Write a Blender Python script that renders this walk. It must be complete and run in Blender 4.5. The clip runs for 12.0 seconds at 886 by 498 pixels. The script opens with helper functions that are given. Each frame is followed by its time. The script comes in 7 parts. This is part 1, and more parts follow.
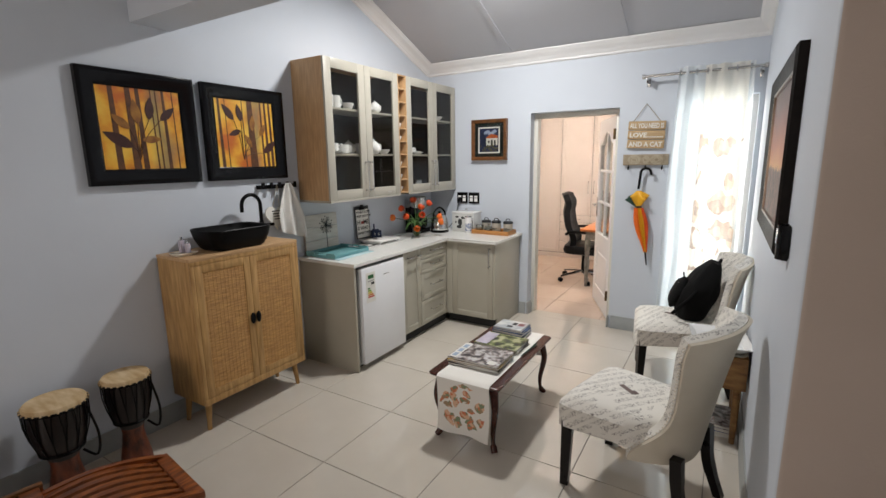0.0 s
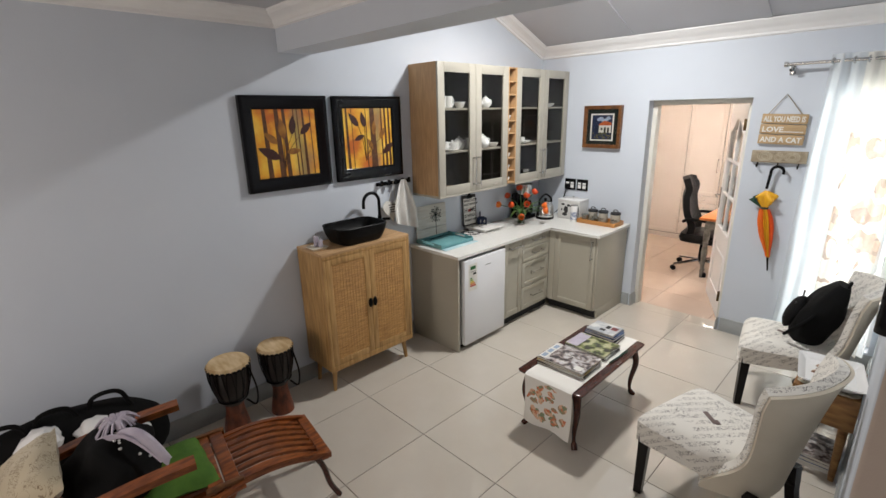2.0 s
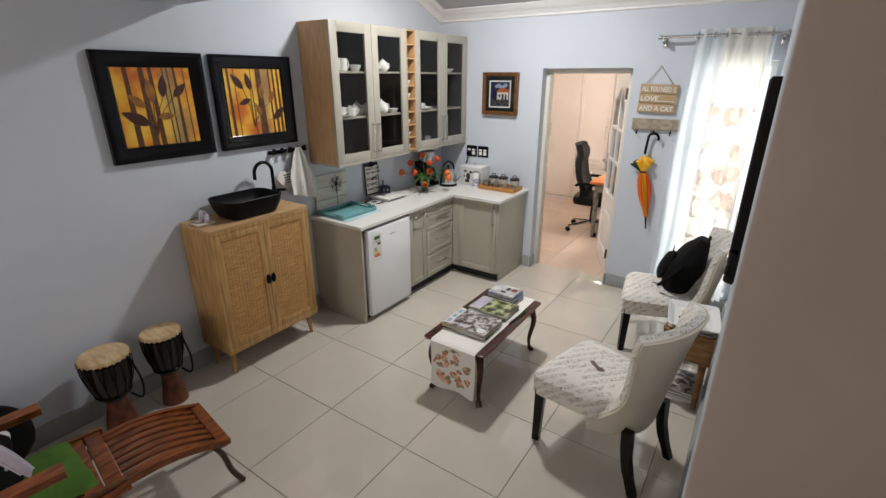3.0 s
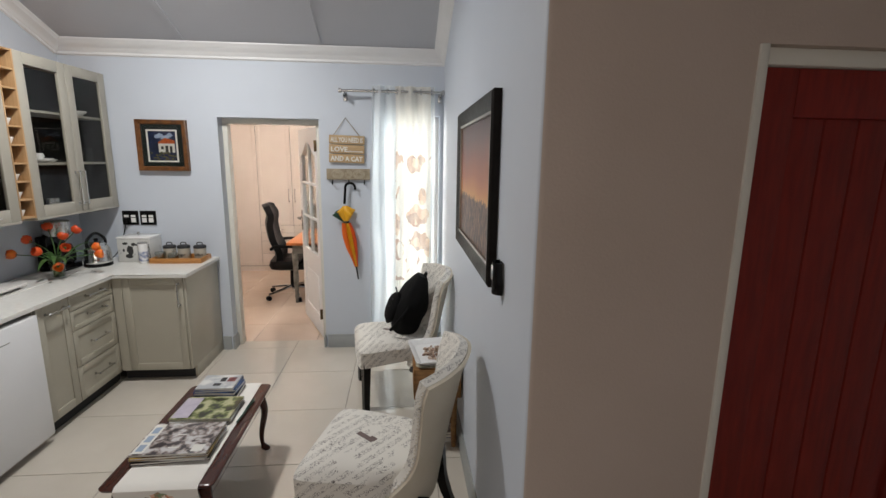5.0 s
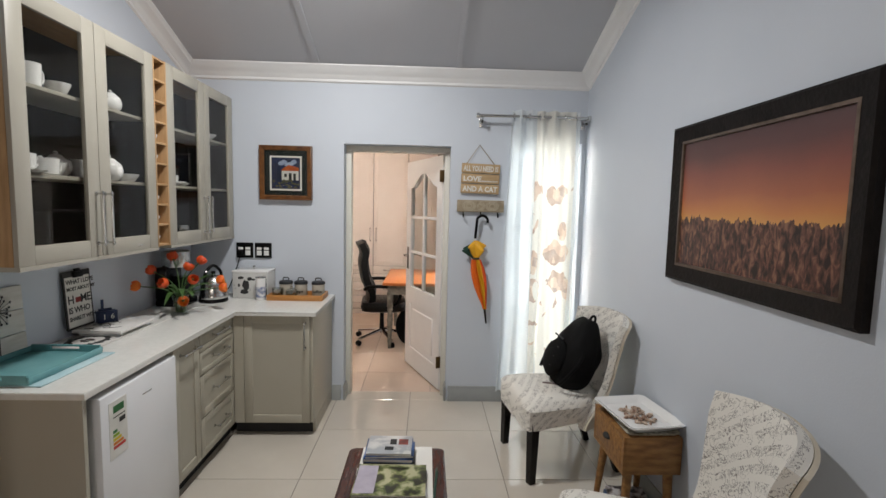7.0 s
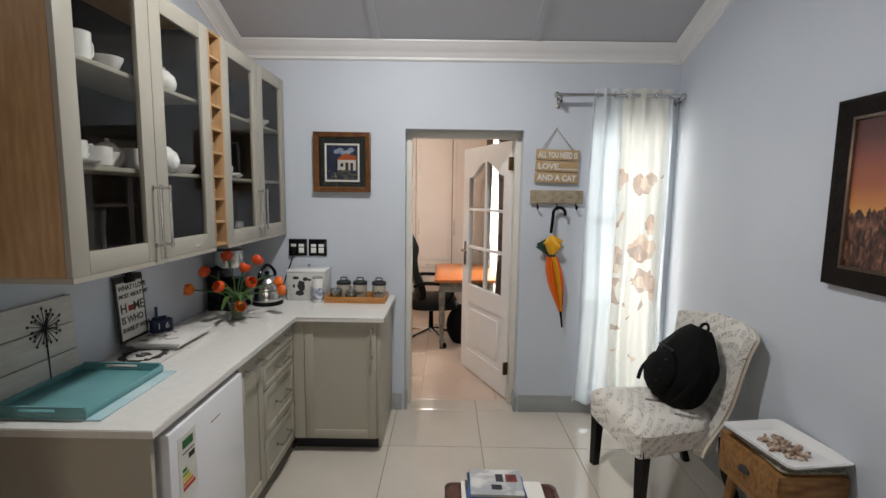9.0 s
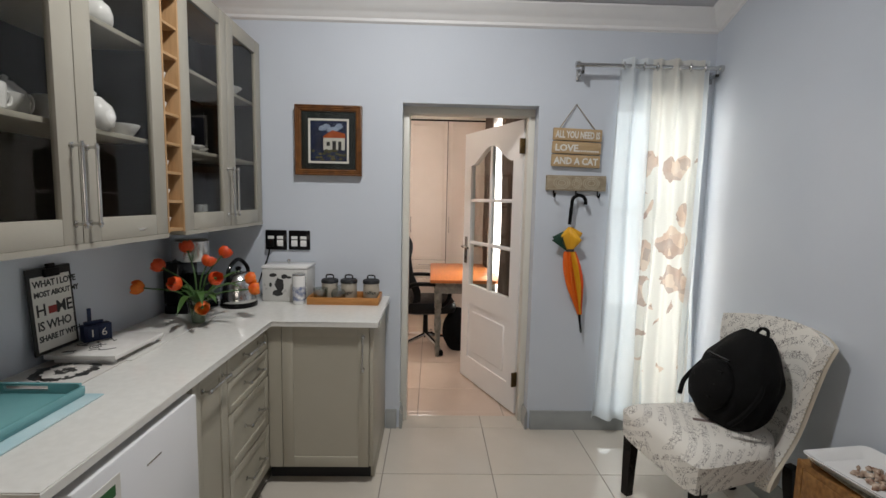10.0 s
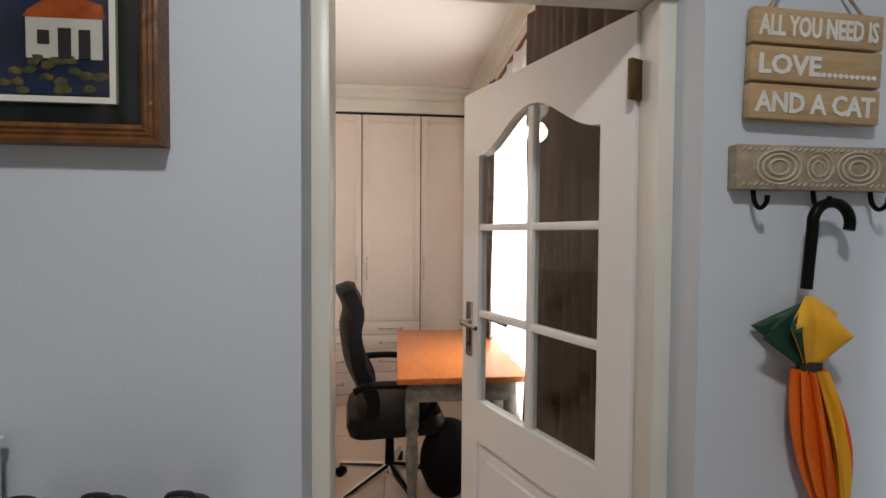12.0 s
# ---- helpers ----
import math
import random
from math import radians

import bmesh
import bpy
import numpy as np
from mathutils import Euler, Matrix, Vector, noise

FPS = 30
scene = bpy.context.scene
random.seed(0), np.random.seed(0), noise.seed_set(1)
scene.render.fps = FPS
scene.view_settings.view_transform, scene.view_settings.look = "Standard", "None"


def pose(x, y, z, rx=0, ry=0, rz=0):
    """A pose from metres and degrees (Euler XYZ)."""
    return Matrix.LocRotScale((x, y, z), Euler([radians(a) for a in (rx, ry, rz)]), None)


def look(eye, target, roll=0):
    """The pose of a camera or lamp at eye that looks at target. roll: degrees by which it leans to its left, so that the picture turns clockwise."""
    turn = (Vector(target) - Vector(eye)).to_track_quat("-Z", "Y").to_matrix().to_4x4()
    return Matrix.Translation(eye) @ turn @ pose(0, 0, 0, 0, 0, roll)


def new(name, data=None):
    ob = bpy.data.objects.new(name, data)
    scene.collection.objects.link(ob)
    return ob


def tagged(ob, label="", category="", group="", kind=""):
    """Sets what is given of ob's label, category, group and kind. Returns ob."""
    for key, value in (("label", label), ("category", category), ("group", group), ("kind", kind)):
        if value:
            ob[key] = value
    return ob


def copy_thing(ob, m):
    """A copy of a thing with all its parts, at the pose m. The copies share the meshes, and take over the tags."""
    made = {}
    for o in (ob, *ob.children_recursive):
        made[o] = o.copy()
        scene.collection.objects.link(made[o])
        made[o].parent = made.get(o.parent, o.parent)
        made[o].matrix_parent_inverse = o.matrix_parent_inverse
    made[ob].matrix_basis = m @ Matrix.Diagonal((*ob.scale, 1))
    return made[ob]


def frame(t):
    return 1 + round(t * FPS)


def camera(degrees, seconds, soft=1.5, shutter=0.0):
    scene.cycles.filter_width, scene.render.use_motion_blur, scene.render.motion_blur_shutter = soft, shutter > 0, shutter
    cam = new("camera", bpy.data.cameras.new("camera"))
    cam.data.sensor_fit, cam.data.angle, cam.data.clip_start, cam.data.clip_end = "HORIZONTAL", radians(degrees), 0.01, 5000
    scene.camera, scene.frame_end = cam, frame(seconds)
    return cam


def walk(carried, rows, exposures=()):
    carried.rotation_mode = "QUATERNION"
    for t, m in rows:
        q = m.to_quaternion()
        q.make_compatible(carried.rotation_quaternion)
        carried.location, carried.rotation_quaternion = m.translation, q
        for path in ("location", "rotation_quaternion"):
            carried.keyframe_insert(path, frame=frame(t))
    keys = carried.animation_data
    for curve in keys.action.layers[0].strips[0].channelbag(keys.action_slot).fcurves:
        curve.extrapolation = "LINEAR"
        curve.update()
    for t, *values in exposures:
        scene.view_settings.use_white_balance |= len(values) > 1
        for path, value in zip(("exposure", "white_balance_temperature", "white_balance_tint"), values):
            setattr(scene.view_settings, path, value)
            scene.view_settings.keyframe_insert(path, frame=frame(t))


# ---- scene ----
cam = camera(87.5, 12.0)
PATH = [
    (0, (0.747, 0.514, 1.632), (-0.276, 2.192, 1.258), -0.8),
    (0.5, (0.831, 0.475, 1.678), (-0.142, 2.184, 1.314), -0.6),
    (1, (0.884, 0.477, 1.771), (-0.048, 2.207, 1.398), -0.6),
    (1.5, (0.903, 0.433, 1.937), (-0.288, 1.992, 1.545), -1.1),
    (2, (0.911, 0.445, 2.017), (-0.461, 1.786, 1.451), -1.2),
    (2.5, (0.93, 0.462, 2.017), (-0.411, 1.779, 1.334), -0.4),
    (3, (0.937, 0.512, 2.016), (-0.116, 2.062, 1.315), 0.1),
    (3.5, (0.923, 0.518, 1.988), (0.181, 2.247, 1.31), -0.1),
    (3.7, (0.912, 0.528, 1.978), (0.313, 2.32, 1.321), 0.2),
    (5.3, (0.496, 0.969, 1.716), (0.717, 2.929, 1.387), 0.4),
    (5.5, (0.435, 1.046, 1.692), (0.649, 3.011, 1.39), 0.0),
    (6, (0.221, 1.198, 1.642), (0.346, 3.179, 1.396), 0.6),
    (6.5, (-0.063, 1.252, 1.661), (0.012, 3.239, 1.445), 1.3),
    (7, (-0.31, 1.334, 1.603), (-0.24, 3.324, 1.423), 1.3),
    (7.5, (-0.537, 1.469, 1.614), (-0.449, 3.459, 1.437), 0.8),
    (9.5, (-0.709, 1.859, 1.61), (-0.738, 3.845, 1.374), 0.8),
    (10, (-0.787, 2.139, 1.491), (-0.735, 4.128, 1.284), 1.2),
    (10.5, (-0.896, 2.535, 1.452), (-0.801, 4.526, 1.285), 1.2),
    (11, (-0.914, 3.039, 1.471), (-0.864, 5.034, 1.349), 0.9),
    (11.5, (-0.885, 3.597, 1.468), (-0.734, 5.589, 1.389), 1.3),
    (12, (-0.782, 4.115, 1.468), (-0.592, 6.105, 1.409), 0.4),
]
walk(cam, [(t, look(eye, target, roll)) for t, eye, target, roll in PATH],
     exposures=[(0.0, 0.0), (0.5, 0.08), (1.5, 0.06), (2.0, 0.1), (2.5, 0.0), (3.7, -0.1), (5.3, -0.35), (7.5, -0.42), (9.5, -0.62), (10.5, -0.7), (12.0, -0.92)])

# ---- world, sun, large lights ----
world = bpy.data.worlds.new("sky")
scene.world = world
world.use_nodes = True
wn = world.node_tree
sky = wn.nodes.new("ShaderNodeTexSky")
sky.sky_type = "NISHITA"
sky.sun_disc = False
sky.sun_elevation = radians(52)
sky.sun_rotation = radians(60)
wn.links.new(sky.outputs[0], wn.nodes["Background"].inputs[0])
wn.nodes["Background"].inputs[1].default_value = 0.12


def area(name, eye, target, sx, sy, watts, colour):
    d = bpy.data.lights.new(name, "AREA")
    d.shape, d.size, d.size_y, d.energy, d.color = "RECTANGLE", sx, sy, watts, colour
    ob = new(name, d)
    ob.matrix_basis = look(eye, target)
    return ob


sun_data = bpy.data.lights.new("sun", "SUN")
sun_data.energy, sun_data.angle, sun_data.color = 3.0, radians(0.5), (1.0, 0.95, 0.88)
sun = new("sun", sun_data)
sun.matrix_basis = look((-7, -5, 11), (0, 0, 0))
area("kitchen_window_daylight", (0.63, 5.42, 1.2), (0.63, 4.0, 1.1), 0.6, 1.95, 14, (0.95, 0.98, 1.0))
area("study_window_daylight", (0.25, 6.78, 1.45), (-2.0, 6.78, 1.2), 1.5, 1.8, 260, (1.0, 0.90, 0.83))
# fill lamp added behind the walker to brighten the entry
area("entry_fill_light", (-0.9, -1.62, 1.5), (-0.9, 1.0, 1.2), 1.4, 1.1, 31, (1.0, 0.86, 0.75))
area("ceiling_disc_light", (-0.9, 3.65, 3.06), (-0.9, 3.65, 0.0), 0.2, 0.2, 55, (1.0, 0.98, 0.955))

lamp_data = bpy.data.lights.new("study_pendant_bulb", "POINT")
lamp_data.energy, lamp_data.shadow_soft_size, lamp_data.color = 32, 0.07, (1.0, 0.86, 0.72)
new("study_pendant_bulb", lamp_data).location = (-1.75, 6.35, 2.16)

# ---- materials ----


def mat(name, c1, c2=None, scale=6.0, rough=0.5, metal=0.0, bump=0.0, bscale=80.0, stretch=(1, 1, 1), rvar=0.1, vary=0.0, trans=0.0, ior=1.45, coat=0.0, detail=5.0, spec=0.5):
    m = bpy.data.materials.new(name)
    m.use_nodes = True
    nt = m.node_tree
    b = nt.nodes["Principled BSDF"]
    c2 = c2 or tuple(v * 0.86 for v in c1)
    tc = nt.nodes.new("ShaderNodeTexCoord")
    mp = nt.nodes.new("ShaderNodeMapping")
    mp.inputs["Scale"].default_value = stretch
    nt.links.new(tc.outputs["Object"], mp.inputs[0])
    n = nt.nodes.new("ShaderNodeTexNoise")
    n.inputs["Scale"].default_value = scale
    n.inputs["Detail"].default_value = detail
    nt.links.new(mp.outputs[0], n.inputs[0])
    r = nt.nodes.new("ShaderNodeValToRGB")
    r.color_ramp.elements[0].position, r.color_ramp.elements[1].position = 0.3, 0.7
    r.color_ramp.elements[0].color, r.color_ramp.elements[1].color = (*c2, 1), (*c1, 1)
    nt.links.new(n.outputs[0], r.inputs[0])
    col = r.outputs[0]
    if vary:
        oi = nt.nodes.new("ShaderNodeObjectInfo")
        hs = nt.nodes.new("ShaderNodeHueSaturation")
        mr = nt.nodes.new("ShaderNodeMapRange")
        mr.inputs[3].default_value, mr.inputs[4].default_value = 1 - vary, 1 + vary
        nt.links.new(oi.outputs["Random"], mr.inputs[0])
        nt.links.new(mr.outputs[0], hs.inputs["Value"])
        nt.links.new(col, hs.inputs["Color"])
        col = hs.outputs[0]
    nt.links.new(col, b.inputs["Base Color"])
    rr = nt.nodes.new("ShaderNodeMapRange")
    rr.inputs[3].default_value, rr.inputs[4].default_value = max(0.02, rough * (1 - rvar)), min(1, rough * (1 + rvar))
    nt.links.new(n.outputs[0], rr.inputs[0])
    nt.links.new(rr.outputs[0], b.inputs["Roughness"])
    b.inputs["Metallic"].default_value = metal
    b.inputs["Specular IOR Level"].default_value = spec
    b.inputs["IOR"].default_value = ior
    b.inputs["Transmission Weight"].default_value = trans
    b.inputs["Coat Weight"].default_value = coat
    if bump:
        n2 = nt.nodes.new("ShaderNodeTexNoise")
        n2.inputs["Scale"].default_value = bscale
        n2.inputs["Detail"].default_value = 4
        nt.links.new(mp.outputs[0], n2.inputs[0])
        bp = nt.nodes.new("ShaderNodeBump")
        bp.inputs["Strength"].default_value = bump
        bp.inputs["Distance"].default_value = 0.01
        nt.links.new(n2.outputs[0], bp.inputs["Height"])
        nt.links.new(bp.outputs[0], b.inputs["Normal"])
    return m


def math_node(nt, op, a, b=None, c=None):
    n = nt.nodes.new("ShaderNodeMath")
    n.operation = op
    for k, v in enumerate((a, b, c)):
        if v is None:
            continue
        if isinstance(v, (int, float)):
            n.inputs[k].default_value = v
        else:
            nt.links.new(v, n.inputs[k])
    return n.outputs[0]


def mix_col(nt, fac, a, b):
    n = nt.nodes.new("ShaderNodeMix")
    n.data_type = "RGBA"
    if isinstance(fac, (int, float)):
        n.inputs[0].default_value = fac
    else:
        nt.links.new(fac, n.inputs[0])
    for k, v in ((6, a), (7, b)):
        if isinstance(v, tuple):
            n.inputs[k].default_value = (*v, 1)
        else:
            nt.links.new(v, n.inputs[k])
    return n.outputs[2]


def tex(nt, kind, vec, scale, **kw):
    n = nt.nodes.new(kind)
    nt.links.new(vec, n.inputs["Vector"])
    n.inputs["Scale"].default_value = scale
    for k, v in kw.items():
        n.inputs[k].default_value = v
    return n


def blank(name, rough=0.5):
    m = bpy.data.materials.new(name)
    m.use_nodes = True
    nt = m.node_tree
    b = nt.nodes["Principled BSDF"]
    b.inputs["Roughness"].default_value = rough
    tc = nt.nodes.new("ShaderNodeTexCoord")
    sx = nt.nodes.new("ShaderNodeSeparateXYZ")
    nt.links.new(tc.outputs["Object"], sx.inputs[0])
    return m, nt, b, tc.outputs["Object"], sx.outputs


def script_cloth(name, base, ink, rows=20.0, axis=1, amount=0.6):
    """Cream linen printed with faded handwriting."""
    m, nt, b, vec, xyz = blank(name, 0.9)
    mp = nt.nodes.new("ShaderNodeMapping")
    mp.inputs["Scale"].default_value = (1.0, 1.0, 1.0)
    mp.inputs["Rotation"].default_value = (0, 0, 0.5)
    nt.links.new(vec, mp.inputs[0])
    n1 = tex(nt, "ShaderNodeTexNoise", mp.outputs[0], 58.0, Detail=1.2, Distortion=1.6)
    line = math_node(nt, "LESS_THAN", math_node(nt, "ABSOLUTE", math_node(nt, "SUBTRACT", n1.outputs[0], 0.5)), 0.036)
    s2 = nt.nodes.new("ShaderNodeSeparateXYZ")
    nt.links.new(mp.outputs[0], s2.inputs[0])
    row = math_node(nt, "GREATER_THAN", math_node(nt, "SINE", math_node(nt, "MULTIPLY", math_node(nt, "ADD", s2.outputs[axis], s2.outputs[2]), rows * 6.28)), -0.25)
    n2 = tex(nt, "ShaderNodeTexNoise", vec, 9.0, Detail=2.0)
    patch = math_node(nt, "GREATER_THAN", n2.outputs[0], 0.5 - amount * 0.1)
    n4 = tex(nt, "ShaderNodeTexNoise", vec, 22.0, Detail=1.0, Distortion=1.5)
    flour = math_node(nt, "LESS_THAN", math_node(nt, "ABSOLUTE", math_node(nt, "SUBTRACT", n4.outputs[0], 0.5)), 0.013)
    n5 = tex(nt, "ShaderNodeTexNoise", vec, 5.0, Detail=1.0)
    big = math_node(nt, "MULTIPLY", flour, math_node(nt, "GREATER_THAN", n5.outputs[0], 0.52))
    n6 = tex(nt, "ShaderNodeTexNoise", vec, 30.0, Detail=3.0)
    mask = math_node(nt, "MULTIPLY", math_node(nt, "MAXIMUM", math_node(nt, "MULTIPLY", math_node(nt, "MULTIPLY", line, row), patch), big), math_node(nt, "MULTIPLY_ADD", n6.outputs[0], 1.2, 0.1))
    tone = tex(nt, "ShaderNodeTexNoise", vec, 4.0, Detail=3.0)
    c0 = mix_col(nt, tone.outputs[0], tuple(v * 0.9 for v in base), base)
    nt.links.new(mix_col(nt, mask, c0, ink), b.inputs["Base Color"])
    weave = tex(nt, "ShaderNodeTexNoise", vec, 900.0, Detail=2.0)
    bp = nt.nodes.new("ShaderNodeBump")
    bp.inputs["Strength"].default_value, bp.inputs["Distance"].default_value = 0.25, 0.002
    nt.links.new(weave.outputs[0], bp.inputs["Height"])
    nt.links.new(bp.outputs[0], b.inputs["Normal"])
    b.inputs["Sheen Weight"].default_value = 0.2
    return m


def floral_cloth(name, base, inks, blot=9.0, spot=None):
    """Pale cloth with loose painted blossoms."""
    m, nt, b, vec, xyz = blank(name, 0.85)
    warp = tex(nt, "ShaderNodeTexNoise", vec, 14.0, Detail=3.0)
    vm = nt.nodes.new("ShaderNodeMixRGB")
    vm.inputs[0].default_value = 0.06
    nt.links.new(vec, vm.inputs[1])
    nt.links.new(warp.outputs["Color"], vm.inputs[2])
    v = tex(nt, "ShaderNodeTexVoronoi", vm.outputs[0], blot)
    petal = tex(nt, "ShaderNodeTexVoronoi", vm.outputs[0], blot * 3.2)
    where = tex(nt, "ShaderNodeTexNoise", vec, blot * 0.45, Detail=1.0)
    mask = math_node(nt, "MULTIPLY", math_node(nt, "LESS_THAN", v.outputs["Distance"], 0.5), math_node(nt, "GREATER_THAN", where.outputs[0], 0.43))
    if spot:
        off = nt.nodes.new("ShaderNodeVectorMath")
        off.operation = "DISTANCE"
        nt.links.new(vm.outputs[0], off.inputs[0])
        off.inputs[1].default_value = spot[0]
        mask = math_node(nt, "MULTIPLY", math_node(nt, "LESS_THAN", v.outputs["Distance"], 0.49), math_node(nt, "LESS_THAN", off.outputs["Value"], spot[1]))
    ramp = nt.nodes.new("ShaderNodeValToRGB")
    ramp.color_ramp.interpolation = "CONSTANT"
    sep = nt.nodes.new("ShaderNodeSeparateColor")
    nt.links.new(petal.outputs["Color"], sep.inputs[0])
    nt.links.new(sep.outputs[0], ramp.inputs[0])
    e = ramp.color_ramp.elements
    e[0].color = (*inks[0], 1)
    e[1].position, e[1].color = 0.3, (*inks[1], 1)
    for k, c in enumerate(inks[2:]):
        q = e.new(0.55 + 0.2 * k)
        q.color = (*c, 1)
    col = mix_col(nt, mask, base, ramp.outputs[0])
    nt.links.new(col, b.inputs["Base Color"])
    return m, nt, b, col, mask


M = {}
M["wall"] = mat("wall_paint", (0.585, 0.63, 0.695), (0.56, 0.605, 0.67), 2.5, 0.55, bump=0.06, bscale=140)
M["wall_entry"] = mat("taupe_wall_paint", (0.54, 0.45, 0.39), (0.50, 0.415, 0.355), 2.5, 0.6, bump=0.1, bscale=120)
M["wall_study"] = mat("study_wall_paint", (0.74, 0.62, 0.54), (0.70, 0.585, 0.51), 2.5, 0.6, bump=0.06, bscale=140)
M["ceil"] = mat("ceiling_board", (0.52, 0.53, 0.565), (0.49, 0.50, 0.535), 1.5, 0.7, bump=0.05, bscale=60)
M["ceil_white"] = mat("study_ceiling_paint", (0.82, 0.78, 0.75), (0.79, 0.75, 0.72), 1.5, 0.7)
M["white"] = mat("white_trim_paint", (0.80, 0.80, 0.80), (0.77, 0.77, 0.77), 5, 0.45, bump=0.03)
M["frame"] = mat("cream_frame_paint", (0.70, 0.685, 0.62), (0.66, 0.645, 0.58), 6, 0.35, bump=0.04)
M["base"] = mat("grey_skirting_paint", (0.335, 0.35, 0.345), (0.295, 0.31, 0.305), 9, 0.35, bump=0.04)
M["tile"] = mat("porcelain_tile", (0.60, 0.555, 0.485), (0.555, 0.51, 0.44), 3.2, 0.06, rvar=0.3, vary=0.03, coat=0.4)
M["grout"] = mat("tile_grout", (0.27, 0.25, 0.22), (0.22, 0.20, 0.18), 30, 0.9)
M["tile2"] = mat("study_floor_tile", (0.62, 0.50, 0.41), (0.57, 0.455, 0.37), 3.2, 0.16, rvar=0.3, vary=0.03)
M["cab"] = mat("greige_cabinet_paint", (0.42, 0.395, 0.325), (0.40, 0.375, 0.305), 5, 0.4, bump=0.02)
M["cab_up"] = mat("cream_cabinet_paint", (0.375, 0.355, 0.30), (0.35, 0.33, 0.28), 5, 0.4, bump=0.02)
M["oak"] = mat("oak_veneer", (0.52, 0.33, 0.17), (0.36, 0.215, 0.10), 9, 0.5, bump=0.12, bscale=60, stretch=(6, 6, 0.7))
M["oak_y"] = mat("oak_veneer_long", (0.52, 0.33, 0.17), (0.38, 0.23, 0.11), 9, 0.5, bump=0.12, bscale=60, stretch=(6, 0.7, 6))
M["oak_side"] = mat("golden_oak", (0.52, 0.315, 0.12), (0.29, 0.155, 0.05), 7, 0.5, bump=0.15, bscale=50, stretch=(7, 7, 0.8))
M["counter"] = mat("pale_quartz", (0.74, 0.735, 0.70), (0.69, 0.685, 0.65), 40, 0.13, rvar=0.3)
# plinth colour: the toe-kick's shade painted in as near-black
M["dark"] = mat("recess_shade", (0.03, 0.03, 0.03), None, 8, 0.8)
# near-black: cabinet and wardrobe interiors carry their shade as colour
M["cab_shade"] = mat("shaded_interior", (0.016, 0.015, 0.013), (0.011, 0.010, 0.009), 5, 0.8, spec=0.2)
M["steel"] = mat("brushed_steel", (0.62, 0.62, 0.61), (0.54, 0.54, 0.53), 30, 0.24, 1.0, stretch=(1, 1, 14), bump=0.03)
M["chrome"] = mat("chrome", (0.75, 0.75, 0.76), (0.72, 0.72, 0.73), 5, 0.08, 1.0)
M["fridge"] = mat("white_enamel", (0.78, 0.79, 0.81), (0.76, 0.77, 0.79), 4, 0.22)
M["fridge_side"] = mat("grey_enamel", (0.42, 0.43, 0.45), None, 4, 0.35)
M["black"] = mat("black_matt", (0.005, 0.005, 0.0055), (0.003, 0.003, 0.0035), 12, 0.38, bump=0.04, spec=0.12)
M["gloss_black"] = mat("black_gloss", (0.006, 0.006, 0.007), None, 6, 0.14, spec=0.2)
M["ebony"] = mat("ebonised_wood", (0.010, 0.008, 0.007), (0.006, 0.005, 0.005), 12, 0.28, spec=0.2)
M["mahog"] = mat("dark_mahogany", (0.075, 0.022, 0.014), (0.035, 0.011, 0.008), 10, 0.22, stretch=(6, 1, 6))
M["teak"] = mat("oiled_teak", (0.32, 0.092, 0.02), (0.085, 0.02, 0.007), 10, 0.32, stretch=(5, 1, 5), bump=0.1)
M["white_cer"] = mat("white_ceramic", (0.80, 0.80, 0.79), (0.78, 0.78, 0.77), 5, 0.12)
M["black_cloth"] = mat("black_nylon", (0.004, 0.004, 0.0045), (0.002, 0.002, 0.002), 20, 0.85, bump=0.4, bscale=220, spec=0.2)
M["black_leather"] = mat("black_leather", (0.006, 0.006, 0.0065), None, 20, 0.38, bump=0.2, bscale=250, spec=0.2)
M["cream_cloth"] = mat("cream_linen", (0.66, 0.60, 0.49), (0.61, 0.55, 0.44), 6, 0.9, bump=0.2, bscale=500)
M["towel"] = mat("white_cotton", (0.74, 0.73, 0.70), (0.68, 0.67, 0.64), 20, 0.95, bump=0.5, bscale=300)
M["green"] = mat("green_velvet", (0.085, 0.19, 0.022), (0.05, 0.13, 0.012), 14, 0.85, bump=0.3, bscale=260)
M["teal"] = mat("teal_lacquer", (0.17, 0.38, 0.39), (0.13, 0.32, 0.34), 7, 0.25)
M["bluemat"] = mat("pale_blue_glass", (0.36, 0.56, 0.62), (0.55, 0.68, 0.70), 5, 0.08)
M["bamboo"] = mat("bamboo", (0.50, 0.235, 0.07), (0.40, 0.17, 0.045), 10, 0.4, stretch=(1, 8, 8))
M["paper"] = mat("paper_pages", (0.72, 0.70, 0.65), (0.60, 0.58, 0.53), 8, 0.8, stretch=(1, 1, 120))
M["red_door"] = mat("red_painted_wood", (0.22, 0.020, 0.012), (0.15, 0.012, 0.008), 10, 0.4, stretch=(6, 6, 0.7), bump=0.1)
M["driftwood"] = mat("limed_wood", (0.50, 0.36, 0.20), (0.40, 0.27, 0.14), 9, 0.75, stretch=(1, 6, 9), bump=0.25)
M["carved"] = mat("limed_carving", (0.40, 0.34, 0.245), (0.27, 0.215, 0.145), 28, 0.8, bump=0.5, bscale=60)
M["carving"] = mat("pale_carved_relief", (0.54, 0.48, 0.37), (0.44, 0.38, 0.28), 40, 0.8)
M["letter"] = mat("white_letter_paint", (0.74, 0.73, 0.68), None, 12, 0.7)
M["ink"] = mat("black_print", (0.03, 0.03, 0.03), None, 12, 0.7)
M["blue"] = mat("navy_paint", (0.012, 0.025, 0.075), (0.008, 0.016, 0.05), 20, 0.6)
